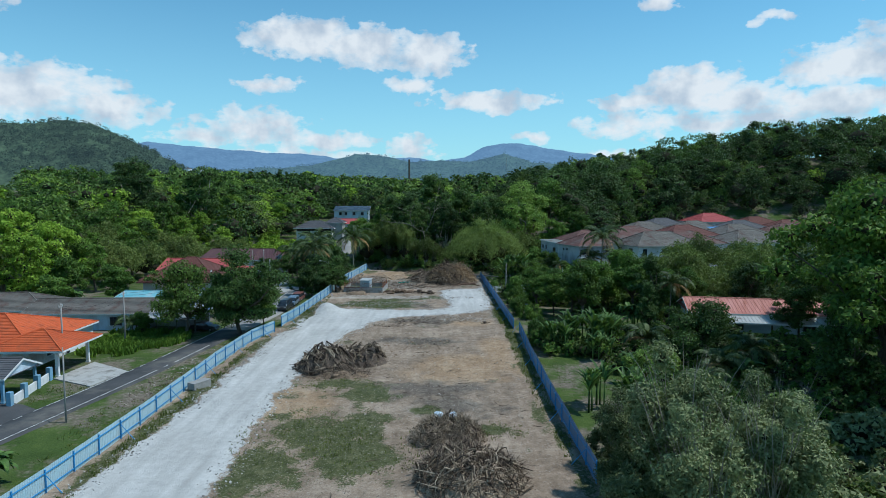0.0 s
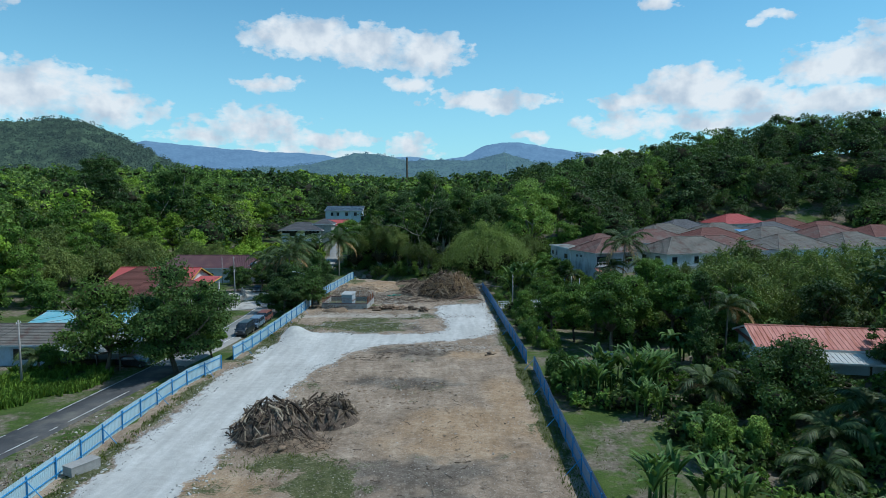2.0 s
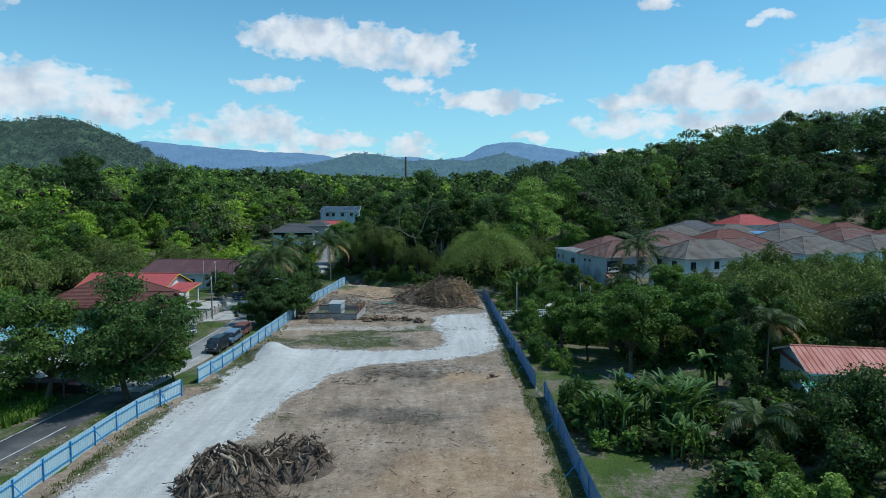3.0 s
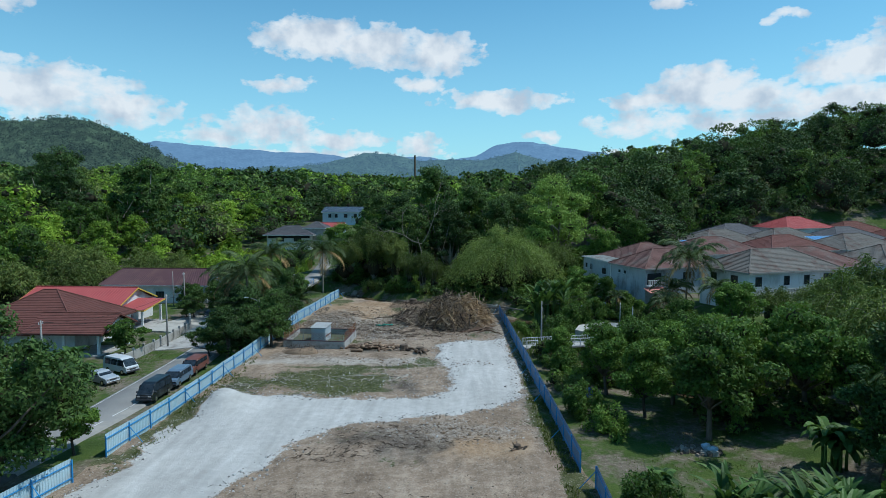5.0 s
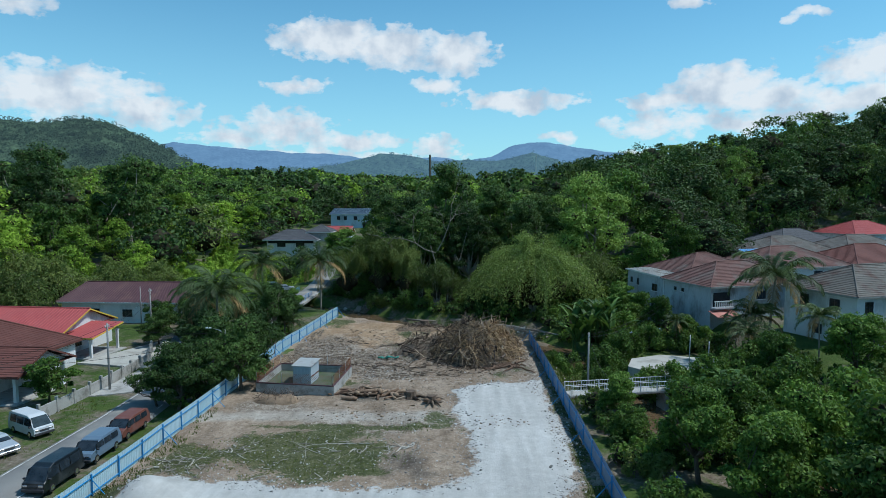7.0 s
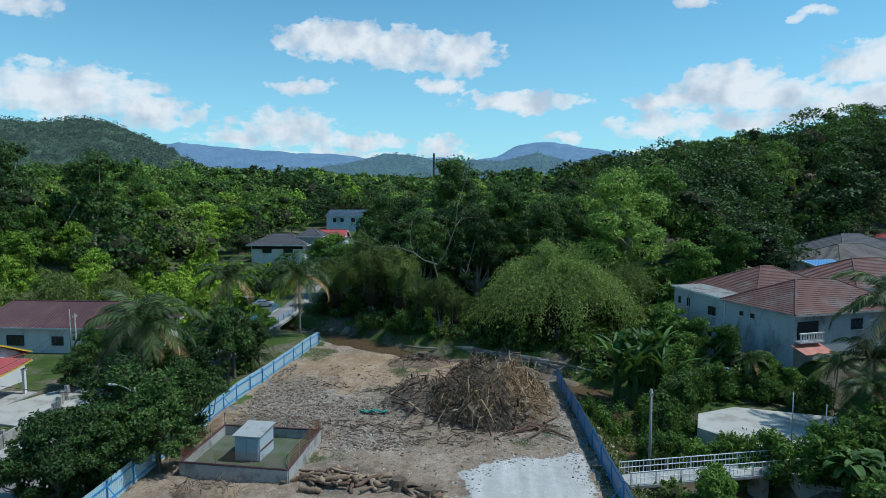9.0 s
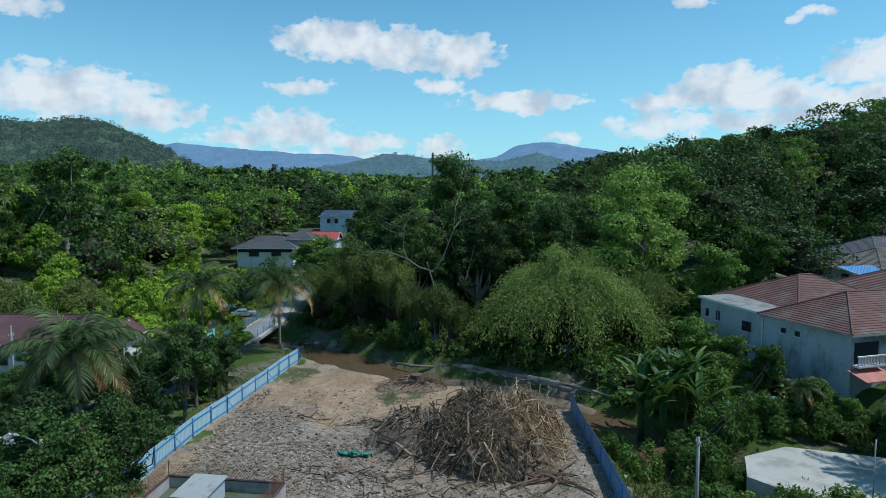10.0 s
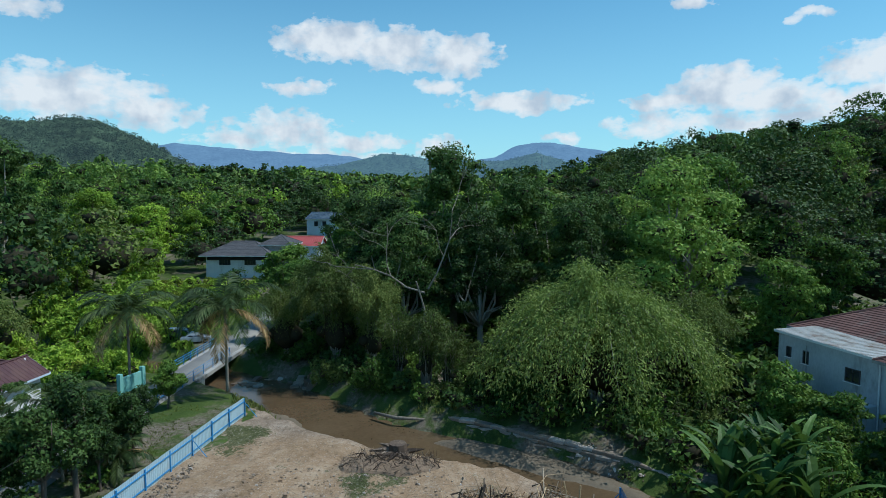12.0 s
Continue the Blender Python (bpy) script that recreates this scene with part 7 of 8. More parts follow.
# ---- poles, wires, walls, bridge ----
def pole(x, y, h, label, lamp=None, mat="pole", r=0.11, cross=True):
    z = high(x, y)
    p = thing("utility_pole" if not lamp else "street_lamp", pose(x, y, z), label, "pole" if not lamp else "street lamp", "poles along the road")
    part("post", Build().tube([(0, 0, -0.3), (0, 0, h * 0.5), (0, 0, h)], [r * 1.25, r, r * 0.8], 8), M[mat], p, smooth=True)
    if cross and not lamp:
        part("crossbar", Build().box((0, 0, h - 0.4), (0.9, 0.07, 0.08), rz=90), M["steel"], p)
        for s in (-0.35, 0, 0.35):
            part("insulator", Build().tube([(0, s, h - 0.36), (0, s, h - 0.18)], 0.04, 6), M["trim"], p)
    if lamp:
        d = np.array([math.cos(radians(lamp)), math.sin(radians(lamp)), 0])
        a = part("arm", Build().tube([(0, 0, h - 0.5), d * 0.6 + (0, 0, h - 0.1), d * 1.5 + (0, 0, h + 0.1)], 0.035, 6), M["steel"], p)
        hd = part("lamp_head", Build().box((1.85, 0, h + 0.12), (0.8, 0.26, 0.14), bevel=0.04), M["trim"], p)
        hd.matrix_basis = pose(0, 0, 0, 0, 0, lamp)
    return np.array([x, y, z + h - 0.25])


pole(-35.6, 57.9, 7.2, "slim grey steel pole on the road verge", r=0.07, cross=False)
tops = [pole(-47.6, 77.5, 8.0, "weathered pole by the orange-roofed house"), pole(-46.3, 90.3, 7.6, "pole standing in tall grass"), pole(-45.8, 123.5, 7.0, "pole beside the banana plants"), pole(-38.6, 139.5, 7.5, "pole by the house wall"), pole(-47.5, 166, 7.5, "pole between the houses")]
lamp_top = pole(-25.4, 139.2, 6.9, "street lamp on a concrete pole among trees", lamp=170)
pole(-36.8, 168, 7.4, "street lamp beside the road", lamp=0)
right_top = pole(14.5, 143.8, 8.4, "grey concrete pole beside the footbridge")
pole(-52.5, 172.5, 6.8, "thin pole beside the maroon-roofed house", r=0.08, cross=False)
pole(26.2, 145.0, 5.6, "thin steel pole at the edge of the yard", mat="steel", r=0.05, cross=False)
pole(27.2, 142.0, 5.6, "thin steel pole at the edge of the yard", mat="steel", r=0.05, cross=False)


def wire(p, q, sag, label="sagging black overhead cable"):
    p, q = np.asarray(p, float), np.asarray(q, float)
    pts = [p + (q - p) * s - np.array([0, 0, sag * 4 * s * (1 - s)]) for s in np.linspace(0, 1, 14)]
    tagged(new("overhead_cable", Build().tube(pts, 0.018, 4).mesh("overhead_cable", M["rubber"])), label, "cable", "overhead cables")


for p, q in zip(tops, tops[1:]):
    wire(p, q, 0.9)
    wire(p + (0.3, 0, -0.3), q + (0.3, 0, -0.3), 1.1)
wire(tops[3], lamp_top, 0.5)
wire(tops[2], lamp_top - (0, 0, 0.6), 0.9)
wire(lamp_top, (-27.5, 170, 6.5), 0.6)
wire(right_top, (33.4, 172.5, 6.2), 1.0)
wire(right_top - (0, 0, 0.3), (33.4, 172.5, 5.8), 1.3)
wire(right_top, (13.2, 128, 5.5), 0.8)

# garden wall of the houses
gw = thing("garden_wall", pose(0, 0, 0), "weathered concrete garden wall with square pillars", "wall")
GW = [(-40.0, 130.0), (-39.6, 137.5), (-39.8, 144), (-40.2, 151), (-43.5, 158.5)]
for k in range(len(GW) - 1):
    p, q = np.array(GW[k]), np.array(GW[k + 1])
    L, a = math.hypot(*(q - p)), math.degrees(math.atan2(*(q - p)[::-1]))
    n_seg = max(2, int(L / 1.9))
    for i in range(n_seg):
        w = part("panel", Build().box((L / n_seg / 2, 0, 0.6), (L / n_seg - 0.24, 0.12, 1.3), bevel=0.01), M["concrete"], gw)
        w.matrix_basis = pose(*(p + (q - p) * i / n_seg), 0, 0, 0, a)
        w = part("pillar", Build().box((0, 0, 0.75), (0.26, 0.26, 1.7), bevel=0.02), M["concrete"], gw)
        w.matrix_basis = pose(*(p + (q - p) * i / n_seg), 0, 0, 0, a)
gw = thing("garden_wall", pose(0, 0, 0), "low white wall with pale blue pillars at a driveway", "wall")
for k, (wx, wy) in enumerate(((-43.9, 62.3), (-44.5, 65.4), (-45.1, 68.5), (-45.7, 71.6))):
    part("pillar", Build().box((wx, wy, 0.7), (0.5, 0.5, 1.7), bevel=0.03), M["wall_blue"], gw)
    if k:
        s = part("panel", Build().box((1.55, 0, 0.45), (2.6, 0.14, 1.0), bevel=0.01), M["wall_white"], gw)
        s.matrix_basis = pose(wx + 0.6, wy - 3.1, 0, 0, 0, 101)
tw = thing("teal_wall", pose(-37.8, 190.5, 0.1, 0, 0, 78), "turquoise painted boundary wall by the road bridge", "wall")
part("panel", Build().box((0, 0, 0.9), (3.4, 0.16, 1.8), bevel=0.02), M["wall_teal"], tw)
for s in (-1.7, 1.7):
    part("pillar", Build().box((s, 0, 1.1), (0.45, 0.45, 2.3), bevel=0.03), M["wall_teal"], tw)


def railing(p, q, h, n, mat, label, name="bridge_railing", bars=2, balusters=0):
    """Posts and rails between two points."""
    p, q = np.asarray(p, float), np.asarray(q, float)
    r = thing(name, pose(0, 0, 0), label, "railing")
    for i in range(n + 1):
        c = p + (q - p) * i / n
        part("post", Build().box((c[0], c[1], c[2] + h / 2 - 0.1), (0.07, 0.07, h + 0.2)), M[mat], r)
    for k in range(bars):
        d = np.array([0, 0, h * (1 - k / bars * 0.85) - 0.03])
        part("rail", Build().tube([p + d, q + d], 0.035, 6), M[mat], r)
    for i in range(balusters):
        c = p + (q - p) * (i + 0.5) / balusters
        part("baluster", Build().tube([c + (0, 0, 0.1), c + (0, 0, h - 0.05)], 0.016, 4), M[mat], r)
    return r


b0, b1 = np.array([11.6, 139.9, 0.15]), np.array([25.2, 143.0, 0.15])
fb = thing("footbridge", pose(0, 0, 0), "narrow concrete footbridge over the stream", "bridge")
u = unit(b1 - b0)
s_ = np.array([-u[1], u[0], 0])
ang_ = math.degrees(math.atan2(u[1], u[0]))
part("deck", Build().box((b0 + b1) / 2 - (0, 0, 0.12), (14.0, 2.0, 0.24), rz=ang_, bevel=0.02), M["concrete"], fb)
for f in (0.2, 0.8):
    part("pier", Build().box(b0 + (b1 - b0) * f - (0, 0, 1.6), (0.5, 1.8, 2.8), rz=ang_), M["concrete"], fb)
for s in (-0.95, 0.95):
    railing(b0 + s_ * s, b1 + s_ * s, 1.05, 7, "trim", "white steel footbridge railing with upright bars", bars=2, balusters=46)
railing((-36.9, 195, 0.15), (-37.2, 212, 0.15), 1.1, 8, "fence_steel", "blue steel railing of the road bridge", bars=3)
railing((-32.6, 186, 0.15), (-32.8, 206, 0.15), 1.1, 7, "fence_steel", "blue steel railing of the road bridge", bars=3)
bd = thing("road_bridge", pose(-34.9, 203.5, -0.2, 0, 0, 91), "concrete road bridge over the stream", "bridge")
part("deck", Build().box((0, 0, 0), (18, 5.0, 0.5), bevel=0.03), M["concrete"], bd)
for s in (-7.5, 7.5):
    part("abutment", Build().box((s, 0, -1.6), (1.0, 5.2, 3.0)), M["concrete"], bd)

# stream bank: revetment, sand bars, rocks, dead trunk
rv = thing("stream_revetment", pose(0, 0, 0), "eroded layered stone and concrete bank wall", "wall")
rr = np.random.RandomState(12)
LINE = [(-5.5, 187.3), (-1.5, 184.8), (3.0, 182.6), (8.0, 179.6), (12.5, 176.2), (17.0, 171.0)]
for k in range(len(LINE) - 1):
    p, q = np.array(LINE[k]), np.array(LINE[k + 1])
    L, a = math.hypot(*(q - p)), math.degrees(math.atan2(*(q - p)[::-1]))
    for c in range(5):
        n_b = max(2, int(L / 1.3))
        for i in range(n_b):
            s = part("block", Build().box((0, 0, 0), (L / n_b * 1.02, 0.7, 0.36), bevel=0.06), M["stone"], rv)
            s.matrix_basis = pose(*(p + (q - p) * (i + 0.5 + 0.3 * (c % 2)) / n_b), -2.35 + 0.37 * c, rr.normal(scale=3), rr.normal(scale=3), a + rr.normal(scale=4)) @ pose(0, 0.15 * c + rr.normal(scale=0.08), 0)


def bar(outline, z, label):
    """A low bank of sand in the stream."""
    xs_, ys_ = [p[0] for p in outline], [p[1] for p in outline]
    X, Y = np.meshgrid(np.linspace(min(xs_) - 1, max(xs_) + 1, 50), np.linspace(min(ys_) - 1, max(ys_) + 1, 50))
    d = poly_dist(X, Y, outline) + (fbm(X, Y, 2.5, 77) - 0.5) * 1.6
    Z = -2.6 + (z + 2.6) * smooth01(d, -0.8, 1.4) + 0.10 * fbm(X, Y, 1.2, 78)
    structure("sand_bar", grid_mesh("sand_bar", X, Y, Z, M["sand"]), None, label, "sand bank")


M["sand"] = material("wet_sand", ((0.3, (0.10, 0.078, 0.052)), (0.7, (0.21, 0.17, 0.12))), 0.6, 8, 0.9, bump=0.3, coords="World")
bar([(-25, 192.5), (-20, 190), (-13.5, 182.8), (-16, 181.5), (-24, 188)], -1.95, "brown sand bar beside the muddy stream")
bar([(-4.5, 182.5), (-1, 184), (4, 181.2), (9, 178.3), (14.5, 172.5), (13, 171), (8, 174.5), (2, 177.5)], -1.85, "grey stony sand bar below the bank wall")
stones("rubble", [(-27, 201, 4, 2), (-22, 200, 3, 1.5)], 160, 0.7, "pale boulders at the stream edge", seed=21)
stones("rubble", [(5, 178.5, 6, 2), (11, 174.5, 3, 2)], 500, 0.16, "pebbles on the sand bar", seed=22)
stones("rubble", [(22, 104.3, 2.2, 1.2)], 130, 0.32, "heap of household rubbish under a tree", seed=23)
o = new("fallen_trunk", Build().tube([(-10.5, 188.6, -1.4), (-8, 186.9, -1.3), (-5.0, 186.4, -1.25)], [0.16, 0.2, 0.12], 8).mesh("fallen_trunk", M["bark_pale"], True))
tagged(o, "pale dead trunk lying on the stream bank", "log")

# bins and bags in the grove
bn = thing("wheeled_bin", pose(15.9, 117.7, high(15.9, 117.7), 0, 0, 15), "dark blue wheeled rubbish bin", "bin")
part("body", Build().add([(-0.24, -0.24, 0.05), (0.24, -0.24, 0.05), (0.24, 0.24, 0.05), (-0.24, 0.24, 0.05), (-0.3, -0.34, 1.0), (0.3, -0.34, 1.0), (0.3, 0.34, 1.0), (-0.3, 0.34, 1.0)], [(3, 2, 1, 0), (4, 5, 6, 7), (0, 1, 5, 4), (1, 2, 6, 5), (2, 3, 7, 6), (3, 0, 4, 7)]), M["plastic_blue"], bn)
part("lid", Build().box((0, 0, 1.05), (0.66, 0.74, 0.08), bevel=0.03), M["plastic_blue"], bn)
for s in (-0.26, 0.26):
    part("wheel", Build().tube([(s - 0.03, 0.3, 0.1), (s + 0.03, 0.3, 0.1)], 0.1, 10), M["rubber"], bn)
for i, (bx_, by_) in enumerate(((23.2, 104.0), (22.9, 104.6), (0.9, 54.8), (-0.4, 55.0))):
    g = np.random.RandomState(40 + i)
    bm = bmesh.new()
    bmesh.ops.create_icosphere(bm, subdivisions=2, radius=0.38)
    for v in bm.verts:
        v.co = Vector((v.co.x * 1.1, v.co.y, v.co.z * 0.75)) * (1 + g.uniform(-0.18, 0.18))
    me = bpy.data.meshes.new("plastic_sack")
    bm.to_mesh(me)
    bm.free()
    me.materials.append(M["wall_pale"])
    o = new("plastic_sack", me)
    o.matrix_basis = pose(bx_, by_, high(bx_, by_) + (0.22 if i < 2 else 1.7))
    tagged(o, "crumpled pale plastic sack", "sack")

# bare snag on the far bank
def snag(x, y, h, seed):
    g = np.random.RandomState(seed)
    b = Build()

    def grow(p, d, L, r, depth):
        pts, rad = [p], [r]
        for s in range(4):
            d = unit(d + g.normal(scale=0.22, size=3) + (0, 0, 0.05))
            p = p + d * L / 4
            pts.append(p)
            rad.append(r * (1 - 0.14 * (s + 1)))
        b.tube(pts, rad, 5)
        if depth:
            for k in range(3):
                grow(pts[g.randint(2, 5)], unit(d + g.normal(scale=0.75, size=3)), L * g.uniform(0.5, 0.75), r * 0.5, depth - 1)

    grow(np.array([0, 0, -0.3]), np.array([0.0, 0.1, 1.0]), h * 0.6, 0.2, 0)
    grow(np.array([-0.2, 0, h * 0.5]), unit(np.array([-0.8, -0.2, 0.6])), h * 0.42, 0.12, 3)
    grow(np.array([0.2, 0, h * 0.52]), unit(np.array([0.3, -0.2, 0.9])), h * 0.4, 0.11, 3)
    t = thing("dead_tree", pose(x, y, float(land(x, y))), "pale leafless tree with twisted limbs", "tree")
    part("trunk", b, M["bark_pale"], t)


snag(-5.4, 195.2, 21, 5)

# marks on the skyline
for tx in (-322, -306):
    t = thing("water_tank", pose(tx, 800, 44), "white cylindrical tank on the far ridge", "tank")
    part("shell", Build().tube([(0, 0, -20), (0, 0, 13)], 4.6, 14), M["trim"], t)
    part("roof", Build().tube([(0, 0, 13), (0, 0, 14.5)], [4.9, 1.0], 14), M["roof_dark"], t)
ch = thing("chimney", pose(-33, 620, 20), "dark slender stack above the far trees", "chimney")
part("shaft", Build().tube([(0, 0, 0), (0, 0, 38)], [1.2, 0.9], 8), M["bark"], ch)
ms = thing("lattice_mast", pose(150, 1500, 30), "thin lattice mast on the far hills", "mast")
for sx_, sy_ in ((-1.5, -1.5), (1.5, -1.5), (1.5, 1.5), (-1.5, 1.5)):
    part("leg", Build().tube([(sx_ * 2, sy_ * 2, 0), (sx_ * 0.3, sy_ * 0.3, 85)], 0.4, 4), M["steel"], ms)


# torn blue sheets hanging at the yard's edge
for i, (tx, ty, w_, h_, rz_) in enumerate(((24.0, 163.4, 0.7, 1.9, 20), (27.6, 163.0, 0.9, 2.6, -50))):
    g = np.random.RandomState(60 + i)
    U, V = np.meshgrid(np.linspace(-w_ / 2, w_ / 2, 10), np.linspace(0, h_, 14))
    o = new("tarpaulin", grid_mesh("tarpaulin", U * (0.5 + 0.5 * V / h_) + 0.35 * np.sin(V * 1.1), 0.16 * np.sin(U * 7) + g.normal(scale=0.03, size=U.shape) + 0.25 * V * (i == 1), V, M["fence_dark"]))
    o.modifiers.new("thickness", "SOLIDIFY").thickness = 0.02
    o.matrix_basis = pose(tx, ty, float(land(tx, ty)) - 0.05, 0, 0, rz_)
    tagged(o, "torn blue plastic sheet hanging at the yard edge", "tarpaulin")

# ---- hills and mountains at the horizon ----
def ridge(name, pts, dist, thick, mat, label, seed, rough_m, base=-20, rows_n=16, canopy=0.0, crowns=0):
    """A range of hills through (azimuth, elevation) degrees, at a distance, with a sloping front."""
    a = np.linspace(pts[0][0], pts[-1][0], 420)
    e = np.interp(a, [p[0] for p in pts], [p[1] for p in pts])
    top = 21 + dist * np.tan(np.radians(e)) + (fbm(a * 40, a * 0, 60, seed, 5) - 0.5) * rough_m
    rows_ = []
    for f in np.linspace(0, 1, rows_n):
        d = dist - thick * (1 - f)
        xx = d * np.tan(np.radians(a))
        z = base + (top - base) * f ** 0.85 + (rough_m * 1.2 * (fbm(xx, np.full_like(a, d), 160, seed + 3, 3) - 0.5) * math.sin(math.pi * f) + canopy * (vnoise(xx, np.full_like(a, d), 15, seed + 4) + 0.5 * vnoise(xx, np.full_like(a, d), 7, seed + 6) - 0.75))
        rows_.append(np.stack([xx, np.full_like(a, d), z], -1))
    g = np.array(rows_)
    back = g[-1].copy()
    back[:, 1] += thick
    back[:, 2] = base
    g = np.concatenate([g, back[None]])
    me = grid_mesh(name, g[..., 0], g[..., 1], g[..., 2], mat)
    if crowns:
        rng = np.random.RandomState(seed)
        i, j = rng.randint(int(rows_n * 0.3), rows_n, crowns), rng.randint(0, g.shape[1], crowns)
        c = np.repeat(g[i, j] + np.stack([rng.uniform(-3, 3, crowns), rng.uniform(-4, 4, crowns), rng.uniform(0, 4, crowns)], -1), 22, 0)
        rad = np.repeat(rng.uniform(3.0, 8.0, crowns), 22)
        d = unit(rng.normal(size=(crowns * 22, 3)) + np.array([0, -0.3, 0.5]))
        q = leaf_tris(c + d * rad[:, None] * np.array([1, 1, 0.8]), unit(d + rng.normal(scale=0.4, size=d.shape)), rad * 0.34 * rng.uniform(0.6, 1.4, len(rad)), rng, 1.2)
        tagged(new("woods", quads_mesh("woods", q, mat, 3)), "tree crowns covering the hazy hills", "woods", kind="stuff")
    return tagged(new(name, me), label, "hills", kind="structure")


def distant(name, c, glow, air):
    """Wooded slopes with blue haze put into the surface as its own glow, in place of air between."""
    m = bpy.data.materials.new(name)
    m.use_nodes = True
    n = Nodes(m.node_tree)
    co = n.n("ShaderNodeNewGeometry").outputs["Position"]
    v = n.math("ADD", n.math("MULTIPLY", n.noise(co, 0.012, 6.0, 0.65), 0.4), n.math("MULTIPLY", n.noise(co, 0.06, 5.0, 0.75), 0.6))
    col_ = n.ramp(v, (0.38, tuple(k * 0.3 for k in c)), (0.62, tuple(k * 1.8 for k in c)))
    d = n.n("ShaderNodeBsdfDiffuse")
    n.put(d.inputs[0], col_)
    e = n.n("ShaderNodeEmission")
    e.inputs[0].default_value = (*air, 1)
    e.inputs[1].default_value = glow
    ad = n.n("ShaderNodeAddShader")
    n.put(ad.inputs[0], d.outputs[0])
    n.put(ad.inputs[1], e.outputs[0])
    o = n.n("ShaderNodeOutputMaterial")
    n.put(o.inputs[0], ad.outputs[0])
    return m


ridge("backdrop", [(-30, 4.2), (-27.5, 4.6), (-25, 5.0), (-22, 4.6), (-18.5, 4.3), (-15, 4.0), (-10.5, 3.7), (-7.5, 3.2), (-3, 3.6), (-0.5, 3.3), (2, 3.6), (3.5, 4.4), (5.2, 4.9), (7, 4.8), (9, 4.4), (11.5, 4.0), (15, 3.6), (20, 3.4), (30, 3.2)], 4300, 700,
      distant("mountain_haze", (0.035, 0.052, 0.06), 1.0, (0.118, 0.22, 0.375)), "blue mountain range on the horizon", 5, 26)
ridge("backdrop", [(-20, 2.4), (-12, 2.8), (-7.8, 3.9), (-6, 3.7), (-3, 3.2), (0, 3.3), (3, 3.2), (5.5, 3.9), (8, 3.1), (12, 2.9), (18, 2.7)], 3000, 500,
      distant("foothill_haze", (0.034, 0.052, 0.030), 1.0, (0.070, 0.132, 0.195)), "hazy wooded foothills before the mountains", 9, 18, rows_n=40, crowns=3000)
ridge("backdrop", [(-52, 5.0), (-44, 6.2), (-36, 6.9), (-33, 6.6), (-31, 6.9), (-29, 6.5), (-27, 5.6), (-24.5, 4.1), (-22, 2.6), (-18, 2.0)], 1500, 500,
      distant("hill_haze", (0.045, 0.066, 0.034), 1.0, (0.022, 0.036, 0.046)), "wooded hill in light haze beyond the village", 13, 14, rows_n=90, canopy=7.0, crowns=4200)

# ---- where the plants stand ----
NEAR = []          # places of single trees, kept free of the wood's own trees


def stand(proto, spots, label, category, group):
    NEAR.extend((x, y) for x, y, s in spots)
    plant_out(proto, spots, label, category, group)


# beside the road
stand(broadleaf("dark", 11, 13.6, 6.6, 17000, 0.25, clumps_n=30, bare=0.13), [(-31.2, 95.5, 1.0)], "large dark-leaved roadside tree with two trunks", "tree", "roadside trees")
stand(broadleaf("fresh", 12, 9.5, 5.2, 8000, 0.22, clumps_n=18, bare=0.2), [(-39.4, 95.2, 1.2)], "yellowing olive-green tree beside the road", "tree", "roadside trees")
stand(broadleaf("mid", 13, 5.2, 2.7, 4200, 0.20, clumps_n=12, bare=0.22), [(-42.0, 134.5, 1.0), (-47.5, 171, 0.9)], "small round-crowned garden tree", "tree", "garden trees")
stand(broadleaf("dark", 14, 9.0, 4.2, 7500, 0.24, clumps_n=16, bare=0.18),
      [(-27.9, 140.5, 0.95), (-28.0, 133.5, 0.75), (-40.5, 164, 0.7), (-43.5, 160.5, 0.6), (-37.6, 164.5, 0.6), (-29.8, 146, 0.95), (-27.0, 153, 0.75), (-30.5, 134, 0.6), (-45, 161, 0.5), (-43, 176, 0.7), (-50, 173, 0.5)], "dense dark green tree by the road", "tree", "roadside trees")
stand(broadleaf("dark", 17, 8.0, 3.5, 5500, 0.19, clumps_n=18, bare=0.08), [(-24.0, 139.8, 1.0), (-23.9, 144.8, 0.95), (-26.0, 136.0, 0.8)], "dark bushy tree overhanging the sheet fence", "tree", "roadside trees")
stand(broadleaf("dark", 16, 8.2, 2.6, 3600, 0.19, clumps_n=13, bare=0.42, flat=0.9), [(-26.0, 148.5, 0.9), (-26.8, 160.5, 1.0), (-28.0, 165.5, 1.05), (-30.8, 169.5, 0.95), (-27.2, 171.5, 0.7), (-29.3, 159.6, 0.85), (-33.6, 150.5, 0.9), (-27.2, 167, 0.6), (-32.8, 164, 0.8), (-37.4, 160.5, 0.75), (-26.6, 144, 0.8), (-29.0, 176, 0.6), (-41, 170, 0.7)], "dense dark green tree by the road", "tree", "roadside trees")
stand(broadleaf("mid", 15, 6.5, 3.2, 4500, 0.24, clumps_n=12, bare=0.25), [(-29.5, 102.5, 0.75), (-29.6, 173, 0.9), (-31, 185, 0.7), (-46, 95, 0.6), (-64, 122, 1.3), (-75, 125, 1.5), (-70, 112, 1.2), (-40, 111, 0.8), (-44, 119, 0.7), (29.5, 167, 0.9), (27.5, 172, 1.0), (26, 177, 1.1), (31.8, 162.4, 0.75), (33.6, 160.2, 0.55)], "leafy green tree near the houses", "tree", "roadside trees")
